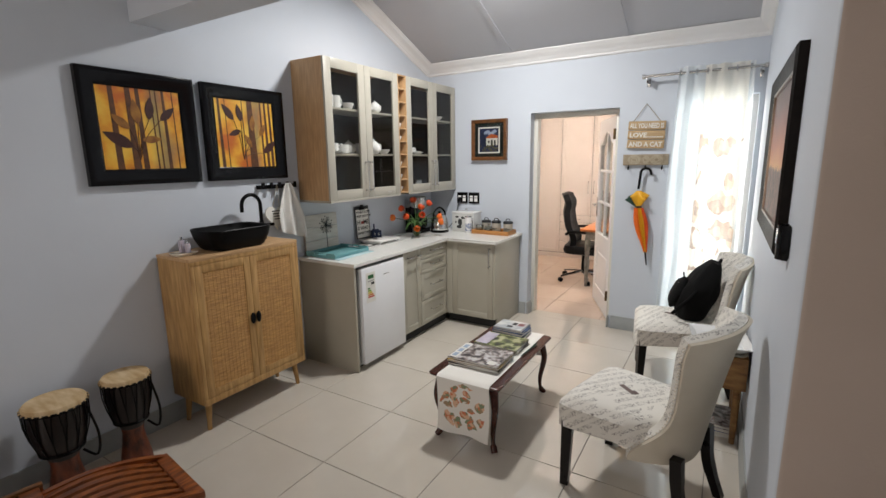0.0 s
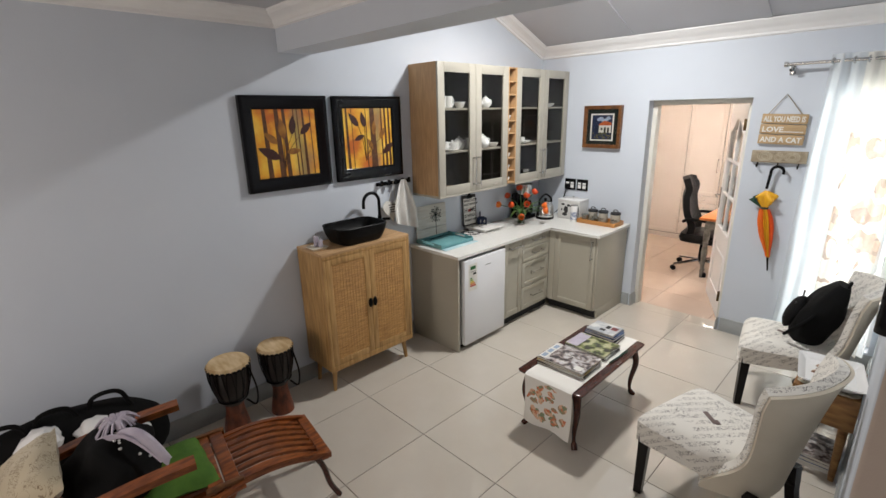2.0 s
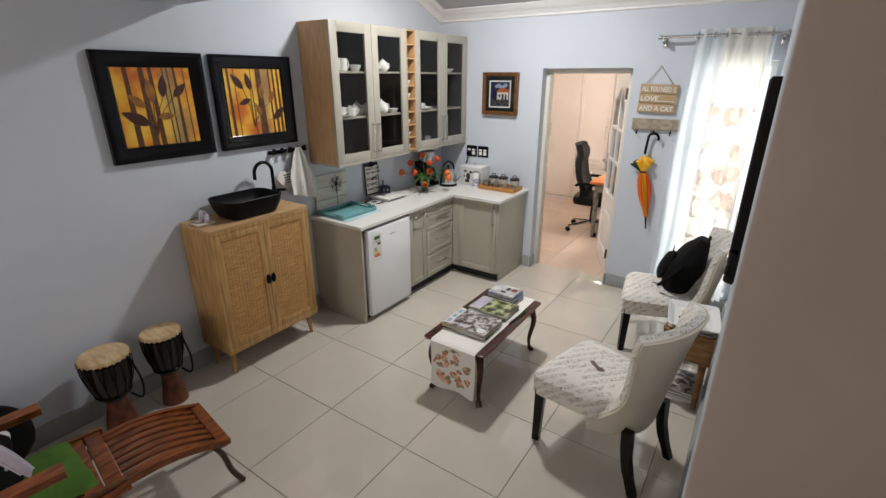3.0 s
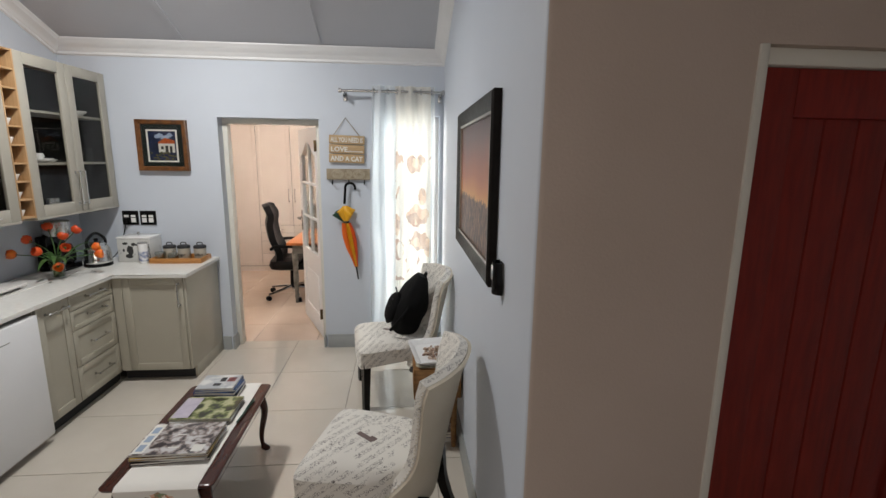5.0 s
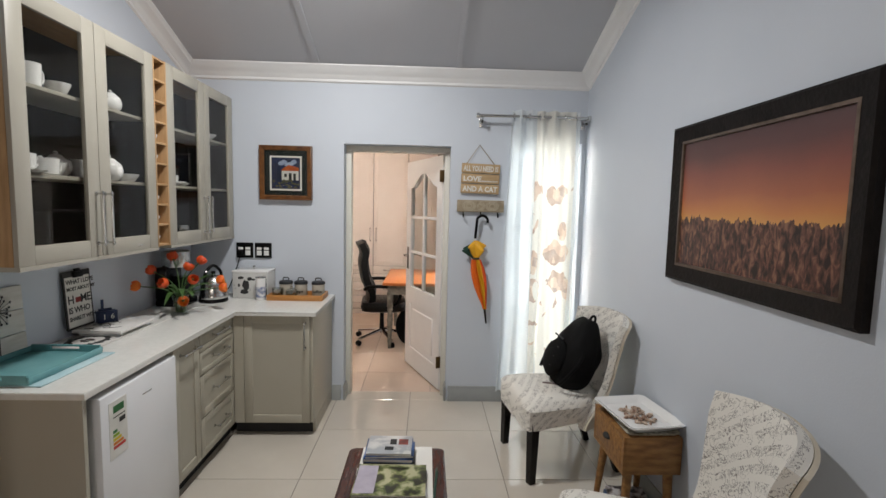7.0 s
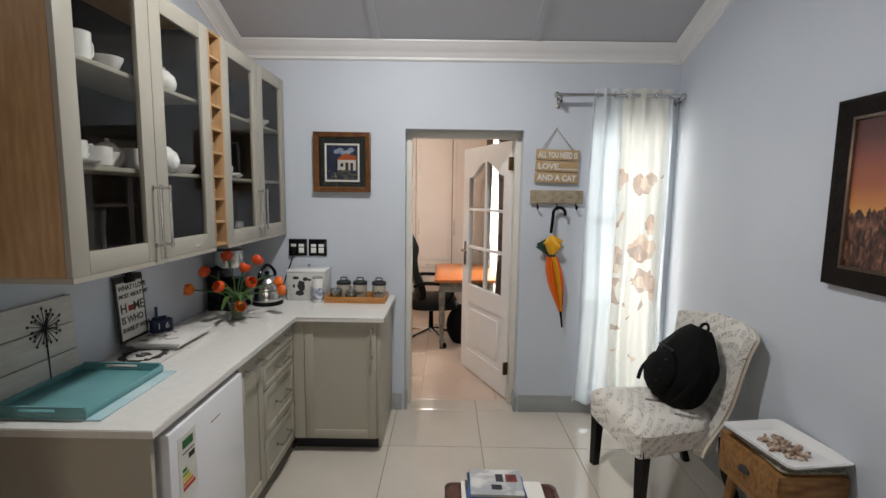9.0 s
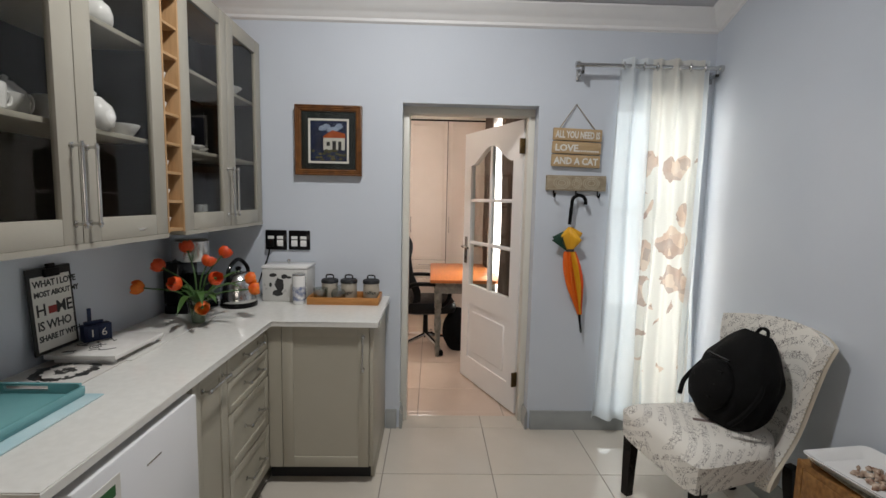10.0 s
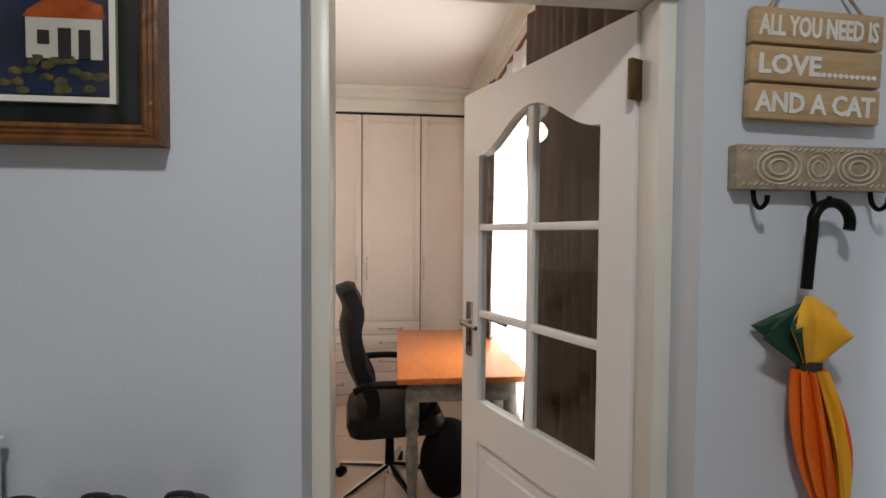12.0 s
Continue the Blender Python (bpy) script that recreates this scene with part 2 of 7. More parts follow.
M["desk_top"] = mat("orange_pine", (0.52, 0.17, 0.045), (0.42, 0.125, 0.03), 7, 0.3, stretch=(7, 0.8, 7))
M["desk_leg"] = mat("distressed_grey_paint", (0.23, 0.22, 0.19), (0.10, 0.095, 0.08), 24, 0.7, bump=0.2)
M["leaf"] = mat("tulip_leaf", (0.06, 0.13, 0.03), (0.035, 0.085, 0.02), 14, 0.45)
M["tulip"] = mat("orange_tulip", (0.72, 0.10, 0.012), (0.50, 0.04, 0.008), 26, 0.5)
M["tulip_y"] = mat("yellow_tulip", (0.78, 0.24, 0.02), (0.66, 0.07, 0.01), 30, 0.5)
M["skin"] = mat("goatskin", (0.64, 0.50, 0.31), (0.42, 0.28, 0.13), 9, 0.7, stretch=(1, 3.5, 1), detail=8.0)
M["drum"] = mat("dark_stained_drum", (0.012, 0.005, 0.004), (0.004, 0.002, 0.002), 14, 0.4, stretch=(5, 5, 1))
M["drum_red"] = mat("carved_red_drum_wood", (0.21, 0.05, 0.018), (0.025, 0.010, 0.006), 14, 0.4, stretch=(1.5, 1.5, 0.8), bump=0.2)
M["umb_o"] = mat("orange_nylon", (0.80, 0.17, 0.012), (0.72, 0.13, 0.01), 8, 0.5)
M["umb_y"] = mat("yellow_nylon", (0.80, 0.42, 0.02), (0.74, 0.36, 0.015), 8, 0.5)
M["umb_g"] = mat("dark_green_nylon", (0.01, 0.05, 0.03), None, 8, 0.5)
M["rustic"] = mat("rustic_side_table_wood", (0.36, 0.185, 0.06), (0.17, 0.075, 0.022), 8, 0.5, bump=0.2, bscale=50, stretch=(1.2, 7, 5))
M["brass"] = mat("aged_brass", (0.16, 0.11, 0.05), (0.09, 0.06, 0.03), 20, 0.45, 0.9)
M["plaster_out"] = mat("exterior_ground", (0.40, 0.37, 0.33), (0.33, 0.30, 0.27), 2, 0.9)
M["print"] = script_cloth("script_print_linen", (0.79, 0.765, 0.705), (0.06, 0.045, 0.04))
M["pillow"] = script_cloth("antique_print_cushion", (0.50, 0.43, 0.30), (0.16, 0.11, 0.06), 12.0)
M["canister"] = mat("enamel_canister", (0.46, 0.42, 0.35), (0.40, 0.365, 0.30), 8, 0.45)
M["charcoal"] = mat("charcoal_lid", (0.016, 0.017, 0.02), None, 8, 0.5)
M["gold"] = mat("gilt_wood", (0.20, 0.08, 0.02), (0.09, 0.035, 0.012), 30, 0.4, bump=0.3, bscale=90)
M["mount"] = mat("dark_green_mount", (0.008, 0.014, 0.013), None, 8, 0.5)
M["lilac"] = mat("lilac_silk", (0.50, 0.46, 0.53), (0.40, 0.36, 0.44), 20, 0.6)
M["rattan"] = mat("woven_rattan", (0.60, 0.34, 0.11), (0.36, 0.18, 0.05), 22, 0.6, stretch=(1, 0.6, 5), bump=0.2, bscale=120)
M["copper"] = mat("copper_tin", (0.40, 0.14, 0.07), None, 8, 0.3, 0.8)
M["grey_drape"] = mat("grey_taupe_drape", (0.13, 0.095, 0.075), (0.085, 0.06, 0.048), 8, 0.9)
M["bed"] = mat("black_bedcover", (0.02, 0.02, 0.026), (0.01, 0.01, 0.014), 12, 0.7, bump=0.3, bscale=40)
M["brown_wood"] = mat("reddish_brown_wood", (0.16, 0.05, 0.022), (0.09, 0.026, 0.012), 8, 0.35, stretch=(6, 6, 1))


def glass(name, tint=(1, 1, 1), rough=0.0, shine=0.035, edge=0.7):
    m = bpy.data.materials.new(name)
    m.use_nodes = True
    nt = m.node_tree
    nt.nodes.remove(nt.nodes["Principled BSDF"])
    out = nt.nodes["Material Output"]
    gl = nt.nodes.new("ShaderNodeBsdfGlossy")
    gl.inputs["Roughness"].default_value = rough
    tr = nt.nodes.new("ShaderNodeBsdfTransparent")
    tr.inputs[0].default_value = (*tint, 1)
    lw = nt.nodes.new("ShaderNodeLayerWeight")
    mx = nt.nodes.new("ShaderNodeMixShader")
    nt.links.new(math_node(nt, "MULTIPLY_ADD", math_node(nt, "POWER", lw.outputs["Facing"], 4.0), edge, shine), mx.inputs[0])
    nt.links.new(tr.outputs[0], mx.inputs[1])
    nt.links.new(gl.outputs[0], mx.inputs[2])
    nt.links.new(mx.outputs[0], out.inputs[0])
    return m


M["glass"] = glass("clear_glass", (0.93, 0.95, 0.94))
M["cut_glass"] = glass("thick_cut_glass", (0.80, 0.82, 0.80), 0.03, 0.16)
M["smoked"] = glass("smoked_cabinet_glass", (0.92, 0.92, 0.91), 0.0, 0.018, 0.3)


def voile(name, printed):
    m = bpy.data.materials.new(name)
    if printed:
        m2, nt, b, col, mask = floral_cloth(name, (0.84, 0.82, 0.76), [(0.64, 0.44, 0.32), (0.46, 0.30, 0.22), (0.72, 0.54, 0.40), (0.38, 0.24, 0.18)], 5.2)
        m = m2
        tcz = nt.nodes.new("ShaderNodeTexCoord")
        sz = nt.nodes.new("ShaderNodeSeparateXYZ")
        nt.links.new(tcz.outputs["Object"], sz.inputs[0])
        row = math_node(nt, "MULTIPLY", math_node(nt, "GREATER_THAN", sz.outputs[2], 0.42), math_node(nt, "LESS_THAN", sz.outputs[2], 1.82))
        blur = tex(nt, "ShaderNodeTexNoise", tcz.outputs["Object"], 11.0, Detail=4.0)
        soft = mix_col(nt, math_node(nt, "MULTIPLY", blur.outputs[0], 0.6), col, (0.84, 0.82, 0.76))
        col = mix_col(nt, row, (0.84, 0.82, 0.76), soft)
    else:
        m.use_nodes = True
        nt = m.node_tree
        b = nt.nodes["Principled BSDF"]
        tc = nt.nodes.new("ShaderNodeTexCoord")
        n = tex(nt, "ShaderNodeTexNoise", tc.outputs["Object"], 6.0, Detail=2.0)
        col = mix_col(nt, n.outputs[0], (0.80, 0.85, 0.88), (0.88, 0.90, 0.90))
    out = nt.nodes["Material Output"]
    df = nt.nodes.new("ShaderNodeBsdfDiffuse")
    tl = nt.nodes.new("ShaderNodeBsdfTranslucent")
    tr = nt.nodes.new("ShaderNodeBsdfTransparent")
    nt.links.new(col, df.inputs[0])
    nt.links.new(col, tl.inputs[0])
    a = nt.nodes.new("ShaderNodeMixShader")
    a.inputs[0].default_value = 0.55
    nt.links.new(df.outputs[0], a.inputs[1])
    nt.links.new(tl.outputs[0], a.inputs[2])
    c = nt.nodes.new("ShaderNodeMixShader")
    c.inputs[0].default_value = 0.05 if printed else 0.2
    nt.links.new(a.outputs[0], c.inputs[1])
    nt.links.new(tr.outputs[0], c.inputs[2])
    nt.links.new(c.outputs[0], out.inputs[0])
    return m


M["voile"] = voile("white_voile", False)
M["voile_print"] = voile("cream_printed_voile", True)
M["runner"] = floral_cloth("rose_print_cloth", (0.78, 0.76, 0.71), [(0.60, 0.20, 0.10), (0.70, 0.45, 0.30), (0.35, 0.25, 0.15), (0.22, 0.27, 0.16)], 17.0, ((-0.37, 2.49, 0.265), 0.135))[0]

# ---- mesh helpers ----
WORLD_OF = {}


def thing(name, at, label, category, group="", kind=""):
    ob = new(name)
    ob.empty_display_size = 0.1
    ob.location = at
    WORLD_OF[ob.name] = Matrix.Translation(at)
    return tagged(ob, label, category, group, kind)


def finish(name, bm, material, smooth=True):
    me = bpy.data.meshes.new(name)
    bmesh.ops.recalc_face_normals(bm, faces=bm.faces[:])
    if smooth:
        for f in bm.faces:
            f.smooth = True
        for e in bm.edges:
            if len(e.link_faces) == 2 and e.calc_face_angle(0) > radians(38):
                e.smooth = False
    bm.to_mesh(me)
    bm.free()
    for mm in material if isinstance(material, (list, tuple)) else [material]:
        me.materials.append(mm)
    return me


def part(name, bm, material, parent, label=""):
    ob = new(name, finish(name, bm, material))
    ob.parent = parent
    ob.matrix_parent_inverse = WORLD_OF.get(parent.name, Matrix()).inverted()
    return tagged(ob, label)


def solid(name, bm, material, label="", category="", kind="structure", group=""):
    return tagged(new(name, finish(name, bm, material)), label, category, group, kind)


def box(bm, x0, x1, y0, y1, z0, z1, bev=0.0, segs=2):
    vs = [bm.verts.new((x, y, z)) for x in (x0, x1) for y in (y0, y1) for z in (z0, z1)]
    fs = [bm.faces.new([vs[k] for k in q]) for q in ((0, 1, 3, 2), (4, 6, 7, 5), (0, 4, 5, 1), (2, 3, 7, 6), (0, 2, 6, 4), (1, 5, 7, 3))]
    if bev:
        es = list({e for f in fs for e in f.edges})
        bmesh.ops.bevel(bm, geom=es, offset=bev, segments=segs, affect="EDGES", profile=0.5)
    return bm


def boxes(*bs, bev=0.0):
    bm = bmesh.new()
    for b in bs:
        box(bm, *b, bev=bev)
    return bm


def lathe(bm, prof, cx, cy, cz=0.0, segs=24, sx=1.0, sy=1.0, caps=True):
    rings = []
    for r, z in prof:
        rings.append([bm.verts.new((cx + r * sx * math.cos(2 * math.pi * k / segs), cy + r * sy * math.sin(2 * math.pi * k / segs), cz + z)) for k in range(segs)])
    for a, b in zip(rings, rings[1:]):
        for k in range(segs):
            bm.faces.new((a[k], a[(k + 1) % segs], b[(k + 1) % segs], b[k]))
    if caps:
        bm.faces.new(rings[0][::-1])
        bm.faces.new(rings[-1])
    return bm


def tube(bm, pts, rad, segs=10, caps=True):
    pts = [Vector(p) for p in pts]
    rads = rad if isinstance(rad, (list, tuple)) else [rad] * len(pts)
    rings, up = [], Vector((0.13, 0.21, 0.97))
    for k, p in enumerate(pts):
        d = (pts[min(k + 1, len(pts) - 1)] - pts[max(k - 1, 0)]).normalized()
        u = up - d * up.dot(d)
        if u.length < 0.1:
            u = Vector((1, 0.1, 0)) - d * d.x
        u.normalize()
        up = u
        w = d.cross(u)
        rings.append([bm.verts.new(p + (u * math.cos(2 * math.pi * j / segs) + w * math.sin(2 * math.pi * j / segs)) * rads[k]) for j in range(segs)])
    for a, b in zip(rings, rings[1:]):
        for j in range(segs):
            bm.faces.new((a[j], a[(j + 1) % segs], b[(j + 1) % segs], b[j]))
    if caps:
        bm.faces.new(rings[0][::-1])
        bm.faces.new(rings[-1])
    return bm


def arc(c, r, a0, a1, n, ax1, ax2):
    c, ax1, ax2 = Vector(c), Vector(ax1), Vector(ax2)
    return [c + ax1 * r * math.cos(radians(a0 + (a1 - a0) * k / n)) + ax2 * r * math.sin(radians(a0 + (a1 - a0) * k / n)) for k in range(n + 1)]


def smooth_path(pts, n=6):
    """A Catmull-Rom line through pts."""
    p = [Vector(q) for q in pts]
    p = [p[0] * 2 - p[1]] + p + [p[-1] * 2 - p[-2]]
    out = []
    for k in range(1, len(p) - 2):
        for j in range(n):
            t = j / n
            out.append(0.5 * (2 * p[k] + (p[k + 1] - p[k - 1]) * t + (2 * p[k - 1] - 5 * p[k] + 4 * p[k + 1] - p[k + 2]) * t * t + (3 * p[k] - p[k - 1] - 3 * p[k + 1] + p[k + 2]) * t ** 3))
    out.append(p[-2])
    return out


def sheet(bm, f, nu, nv, thick=0.0):
    """A surface f(u, v), u and v from 0 to 1; with thick, a closed slab of it."""
    grid = [[Vector(f(i / nu, j / nv)) for j in range(nv + 1)] for i in range(nu + 1)]
    top = [[bm.verts.new(p) for p in row] for row in grid]
    for i in range(nu):
        for j in range(nv):
            bm.faces.new((top[i][j], top[i + 1][j], top[i + 1][j + 1], top[i][j + 1]))
    if thick:
        low = []
        for i in range(nu + 1):
            row = []
            for j in range(nv + 1):
                du = grid[min(i + 1, nu)][j] - grid[max(i - 1, 0)][j]
                dv = grid[i][min(j + 1, nv)] - grid[i][max(j - 1, 0)]
                row.append(bm.verts.new(grid[i][j] - du.cross(dv).normalized() * thick))
            low.append(row)
        for i in range(nu):
            for j in range(nv):
                bm.faces.new((low[i][j], low[i][j + 1], low[i + 1][j + 1], low[i + 1][j]))
        edge = [(i, 0) for i in range(nu)] + [(nu, j) for j in range(nv)] + [(i, nv) for i in range(nu, 0, -1)] + [(0, j) for j in range(nv, 0, -1)]
        for a, b in zip(edge, edge[1:] + edge[:1]):
            bm.faces.new((top[a[0]][a[1]], low[a[0]][a[1]], low[b[0]][b[1]], top[b[0]][b[1]]))
    return bm


def sweep(bm, prof, a, b, inward, drop):
    """A moulding: profile (out, down) pairs carried from a to b; out along inward, down along drop."""
    a, b, inward, drop = Vector(a), Vector(b), Vector(inward), Vector(drop)
    ra = [bm.verts.new(a + inward * o + drop * d) for o, d in prof]
    rb = [bm.verts.new(b + inward * o + drop * d) for o, d in prof]
    n = len(prof)
    for k in range(n):
        bm.faces.new((ra[k], ra[(k + 1) % n], rb[(k + 1) % n], rb[k]))
    bm.faces.new(ra[::-1])
    bm.faces.new(rb)
    return bm


def blob(bm, c, r, seed=0, rough=0.15, sub=3, freq=2.5, flat=None):
    """An uneven rounded lump with the radii r."""
    d = bmesh.ops.create_icosphere(bm, subdivisions=sub, radius=1.0)
    for v in d["verts"]:
        k = 1 + rough * noise.noise(v.co * freq + Vector((seed * 7.3, seed * 3.1, 0)))
        p = Vector((v.co.x * r[0], v.co.y * r[1], v.co.z * r[2])) * k
        if flat is not None and p.z < flat:
            p.z = flat
        v.co = Vector(c) + p
    return bm


def turn(bm, m):
    bmesh.ops.transform(bm, matrix=m, verts=bm.verts[:])
    return bm


def words(text, size, m, depth=0.002, spacing=1.0, bold=0.0):
    """A bmesh of writing, left end of its base line at the pose m, facing m's z."""
    c = bpy.data.curves.new("writing", "FONT")
    c.body, c.size, c.extrude, c.space_character, c.offset = text, size, depth, spacing, bold
    c.resolution_u = 2
    ob = bpy.data.objects.new("writing", c)
    me = bpy.data.meshes.new_from_object(ob)
    bm = bmesh.new()
    bm.from_mesh(me)
    bpy.data.objects.remove(ob)
    bpy.data.curves.remove(c)
    bpy.data.meshes.remove(me)
    return turn(bm, m)


FACE_X = Matrix(((0, 0, 1, 0), (1, 0, 0, 0), (0, 1, 0, 0), (0, 0, 0, 1)))   # writing on a wall that faces +x
FACE_MY = Matrix(((1, 0, 0, 0), (0, 0, -1, 0), (0, 1, 0, 0), (0, 0, 0, 1)))  # writing on a wall that faces -y

# ---- the large structure ----
XL, XR, YB, YC = -2.18, 0.95, 5.06, 2.07      # left wall, right wall, back wall, corner of the right wall
SLOPE, ZB = 0.395, 2.636                          # raked ceiling: rise per metre, height at the back wall
FLAT = 2.655                                    # entry ceiling
FAR = 8.72


def rake(y):
    return ZB + SLOPE * (YB - y)


def prism(bm, pts, axis, lo, hi):
    """A polygon of 2D points carried along an axis (0: x with (y, z) points)."""
    a = [bm.verts.new((lo, *p) if axis == 0 else (p[0], lo, p[1])) for p in pts]
    b = [bm.verts.new((hi, *p) if axis == 0 else (p[0], hi, p[1])) for p in pts]
    n = len(pts)
    for k in range(n):
        bm.faces.new((a[k], a[(k + 1) % n], b[(k + 1) % n], b[k]))
    bm.faces.new(a[::-1])
    bm.faces.new(b)
    return bm


# left wall of kitchen and entry
solid("wall_west", prism(bmesh.new(), [(-1.7, -0.1), (5.06, -0.1), (5.06, 2.85), (2.1, 3.95), (-1.7, 3.95)], 0, XL - 0.2, XL), M["wall"], "pale blue-grey painted plaster wall", "wall")
# right wall with a rounded corner
bm = prism(bmesh.new(), [(YC, -0.1), (5.06, -0.1), (5.06, 2.85), (2.2, 3.95), (YC, 3.95)], 0, XR, XR + 0.2)
es = [e for e in bm.edges if all(abs(v.co.y - YC) < 1e-4 and abs(v.co.x - XR) < 1e-4 for v in e.verts)]
bmesh.ops.bevel(bm, geom=es, offset=0.018, segments=4, affect="EDGES", profile=0.5)
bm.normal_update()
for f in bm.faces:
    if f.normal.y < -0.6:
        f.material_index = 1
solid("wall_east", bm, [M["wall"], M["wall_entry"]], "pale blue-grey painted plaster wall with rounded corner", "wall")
# back wall with door and window openings
DX0, DX1, DZ = -0.976, -0.133, 2.085
WX0, WX1, WZ0, WZ1 = 0.36, 0.915, 0.14, 2.13
YT = 5.29
solid("wall_north", boxes((XL - 0.2, DX0, YB, YT, -0.1, 2.95), (DX0, DX1, YB, YT, DZ, 2.95), (DX1, WX0, YB, YT, -0.1, 2.95),
      (WX0, WX1, YB, YT, -0.1, WZ0), (WX0, WX1, YB, YT, WZ1, 2.95), (WX1, XR + 0.2, YB, YT, -0.1, 2.95)), M["wall"], "pale blue-grey plaster wall with doorway and tall window", "wall")
# entry walls, with the red door's opening
RX0, RX1, RZ = 1.53, 2.39, 2.07
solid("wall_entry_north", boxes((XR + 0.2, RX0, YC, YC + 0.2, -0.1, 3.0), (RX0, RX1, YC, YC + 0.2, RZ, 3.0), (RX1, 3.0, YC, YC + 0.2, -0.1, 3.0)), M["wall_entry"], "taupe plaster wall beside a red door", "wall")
solid("wall_entry_east", boxes((2.9, 3.1, -1.7, YC, -0.1, 3.0)), M["wall"], "plain painted plaster wall", "wall")
# unseen rear wall; its opening is added to let the fill in
solid("wall_south", boxes((XL - 0.2, -1.65, -1.7, -1.5, -0.1, 3.0), (-1.65, -0.15, -1.7, -1.5, -0.1, 0.9), (-1.65, -0.15, -1.7, -1.5, 2.1, 3.0), (-0.15, 3.1, -1.7, -1.5, -0.1, 3.0)), M["wall"], "plain painted rear wall, unseen, with an opening added for fill light", "wall")
# beam between entry and kitchen, and the gable above it
solid("beam", boxes((XL, XR, 1.985, 2.215, 2.417, 3.95)), M["wall"], "plastered beam between entry and kitchen", "beam")
# ceilings
bm = bmesh.new()
prism(bm, [(2.0, rake(2.0)), (YT, rake(YT)), (YT, rake(YT) + 0.1), (2.0, rake(2.0) + 0.1)], 0, XL - 0.2, XR + 0.2)
for bx in (-1.168, -0.092):
    prism(bm, [(2.2, rake(2.2) - 0.012), (YB - 0.1, rake(YB - 0.1) - 0.012), (YB - 0.1, rake(YB - 0.1) + 0.02), (2.2, rake(2.2) + 0.02)], 0, bx - 0.022, bx + 0.022)
solid("ceiling_kitchen", bm, M["ceil"], "raked grey ceiling boards with cover strips", "ceiling")
solid("ceiling_entry", boxes((XL - 0.2, 3.1, -1.7, 2.0, FLAT, FLAT + 0.1)), M["ceil"], "flat grey-painted ceiling", "ceiling")
# cornices
CORN = [(0, 0), (0.09, 0), (0.09, 0.011), (0.079, 0.018), (0.074, 0.029), (0.041, 0.044), (0.027, 0.055), (0.023, 0.067), (0.014, 0.073), (0.014, 0.09), (0, 0.096)]
up = Vector((0, -1, SLOPE)).normalized()
nrm = Vector((0, SLOPE, 1)).normalized()
bm = sweep(bmesh.new(), CORN, (XL, YB, ZB + 0.003), (XR, YB, ZB + 0.003), (0, -1, 0.30), (0, 0, -1))
solid("trim_cornice_north", bm, M["white"], "white moulded plaster cornice", "cornice")
for nm, x, s in (("trim_cornice_west", XL, 1), ("trim_cornice_east", XR, -1)):
    solid(nm, sweep(bmesh.new(), CORN, (x, YB, rake(YB)), (x, 2.2, rake(2.2)), (s, 0, 0), -nrm), M["white"], "white moulded plaster cornice climbing the raked ceiling", "cornice")
bm = sweep(bmesh.new(), CORN, (XL, -1.5, FLAT), (XL, 1.985, FLAT), (1, 0, 0), (0, 0, -1))
sweep(bm, CORN, (XL, 1.985, FLAT), (XR, 1.985, FLAT), (0, -1, 0), (0, 0, -1))
solid("trim_cornice_entry", bm, M["white"], "white moulded plaster cornice", "cornice")
# skirtings
BASE = [(0, 0), (0.008, 0), (0.012, 0.012), (0.012, 0.022), (0.018, 0.03), (0.018, 0.125), (0, 0.125)]
bm = sweep(bmesh.new(), BASE, (XL, -1.5, 0.125), (XL, 3.05, 0.125), (1, 0, 0), (0, 0, -1))
sweep(bm, BASE, (XR, YC + 0.02, 0.125), (XR, YB, 0.125), (-1, 0, 0), (0, 0, -1))
sweep(bm, BASE, (-0.115, YB, 0.125), (XR, YB, 0.125), (0, -1, 0), (0, 0, -1))
sweep(bm, BASE, (-1.065, YB, 0.125), (-0.994, YB, 0.125), (0, -1, 0), (0, 0, -1))
sweep(bm, BASE, (DX0, YB - 0.018, 0.125), (DX0, 5.2, 0.125), (1, 0, 0), (0, 0, -1))
sweep(bm, BASE, (DX1, YB - 0.018, 0.125), (DX1, 5.2, 0.125), (-1, 0, 0), (0, 0, -1))
sweep(bm, BASE, (XR + 0.02, YC, 0.125), (RX0 - 0.06, YC, 0.125), (0, -1, 0), (0, 0, -1))
solid("baseboard", bm, M["base"], "grey-painted moulded skirting board", "skirting")
# study beyond the door
SX0, SX1, SZ = -3.6, -0.09, 2.72
solid("wall_study_east", boxes((SX1, SX1 + 0.2, YT, 6.05, -0.1, 2.95), (SX1, SX1 + 0.2, 7.5, FAR, -0.1, 2.95), (SX1, SX1 + 0.2, 6.05, 7.5, -0.1, 0.5), (SX1, SX1 + 0.2, 6.05, 7.5, 2.3, 2.95)), M["wall_study"], "warm cream plaster wall with a window", "wall")
solid("wall_study_north", boxes((SX0, SX1 + 0.2, FAR, FAR + 0.2, -0.1, 2.95)), M["wall_study"], "warm cream plaster wall", "wall")
solid("wall_study_west", boxes((SX0 - 0.2, SX0, 5.06, FAR + 0.2, -0.1, 2.95)), M["wall_study"], "warm cream plaster wall", "wall")
solid("wall_study_south", boxes((SX0, XL - 0.2, YB, YT, -0.1, 2.95), (XL - 0.2, DX0 - 0.001, YT, YT + 0.012, 0, 2.72)), M["wall_study"], "warm cream plaster wall", "wall")
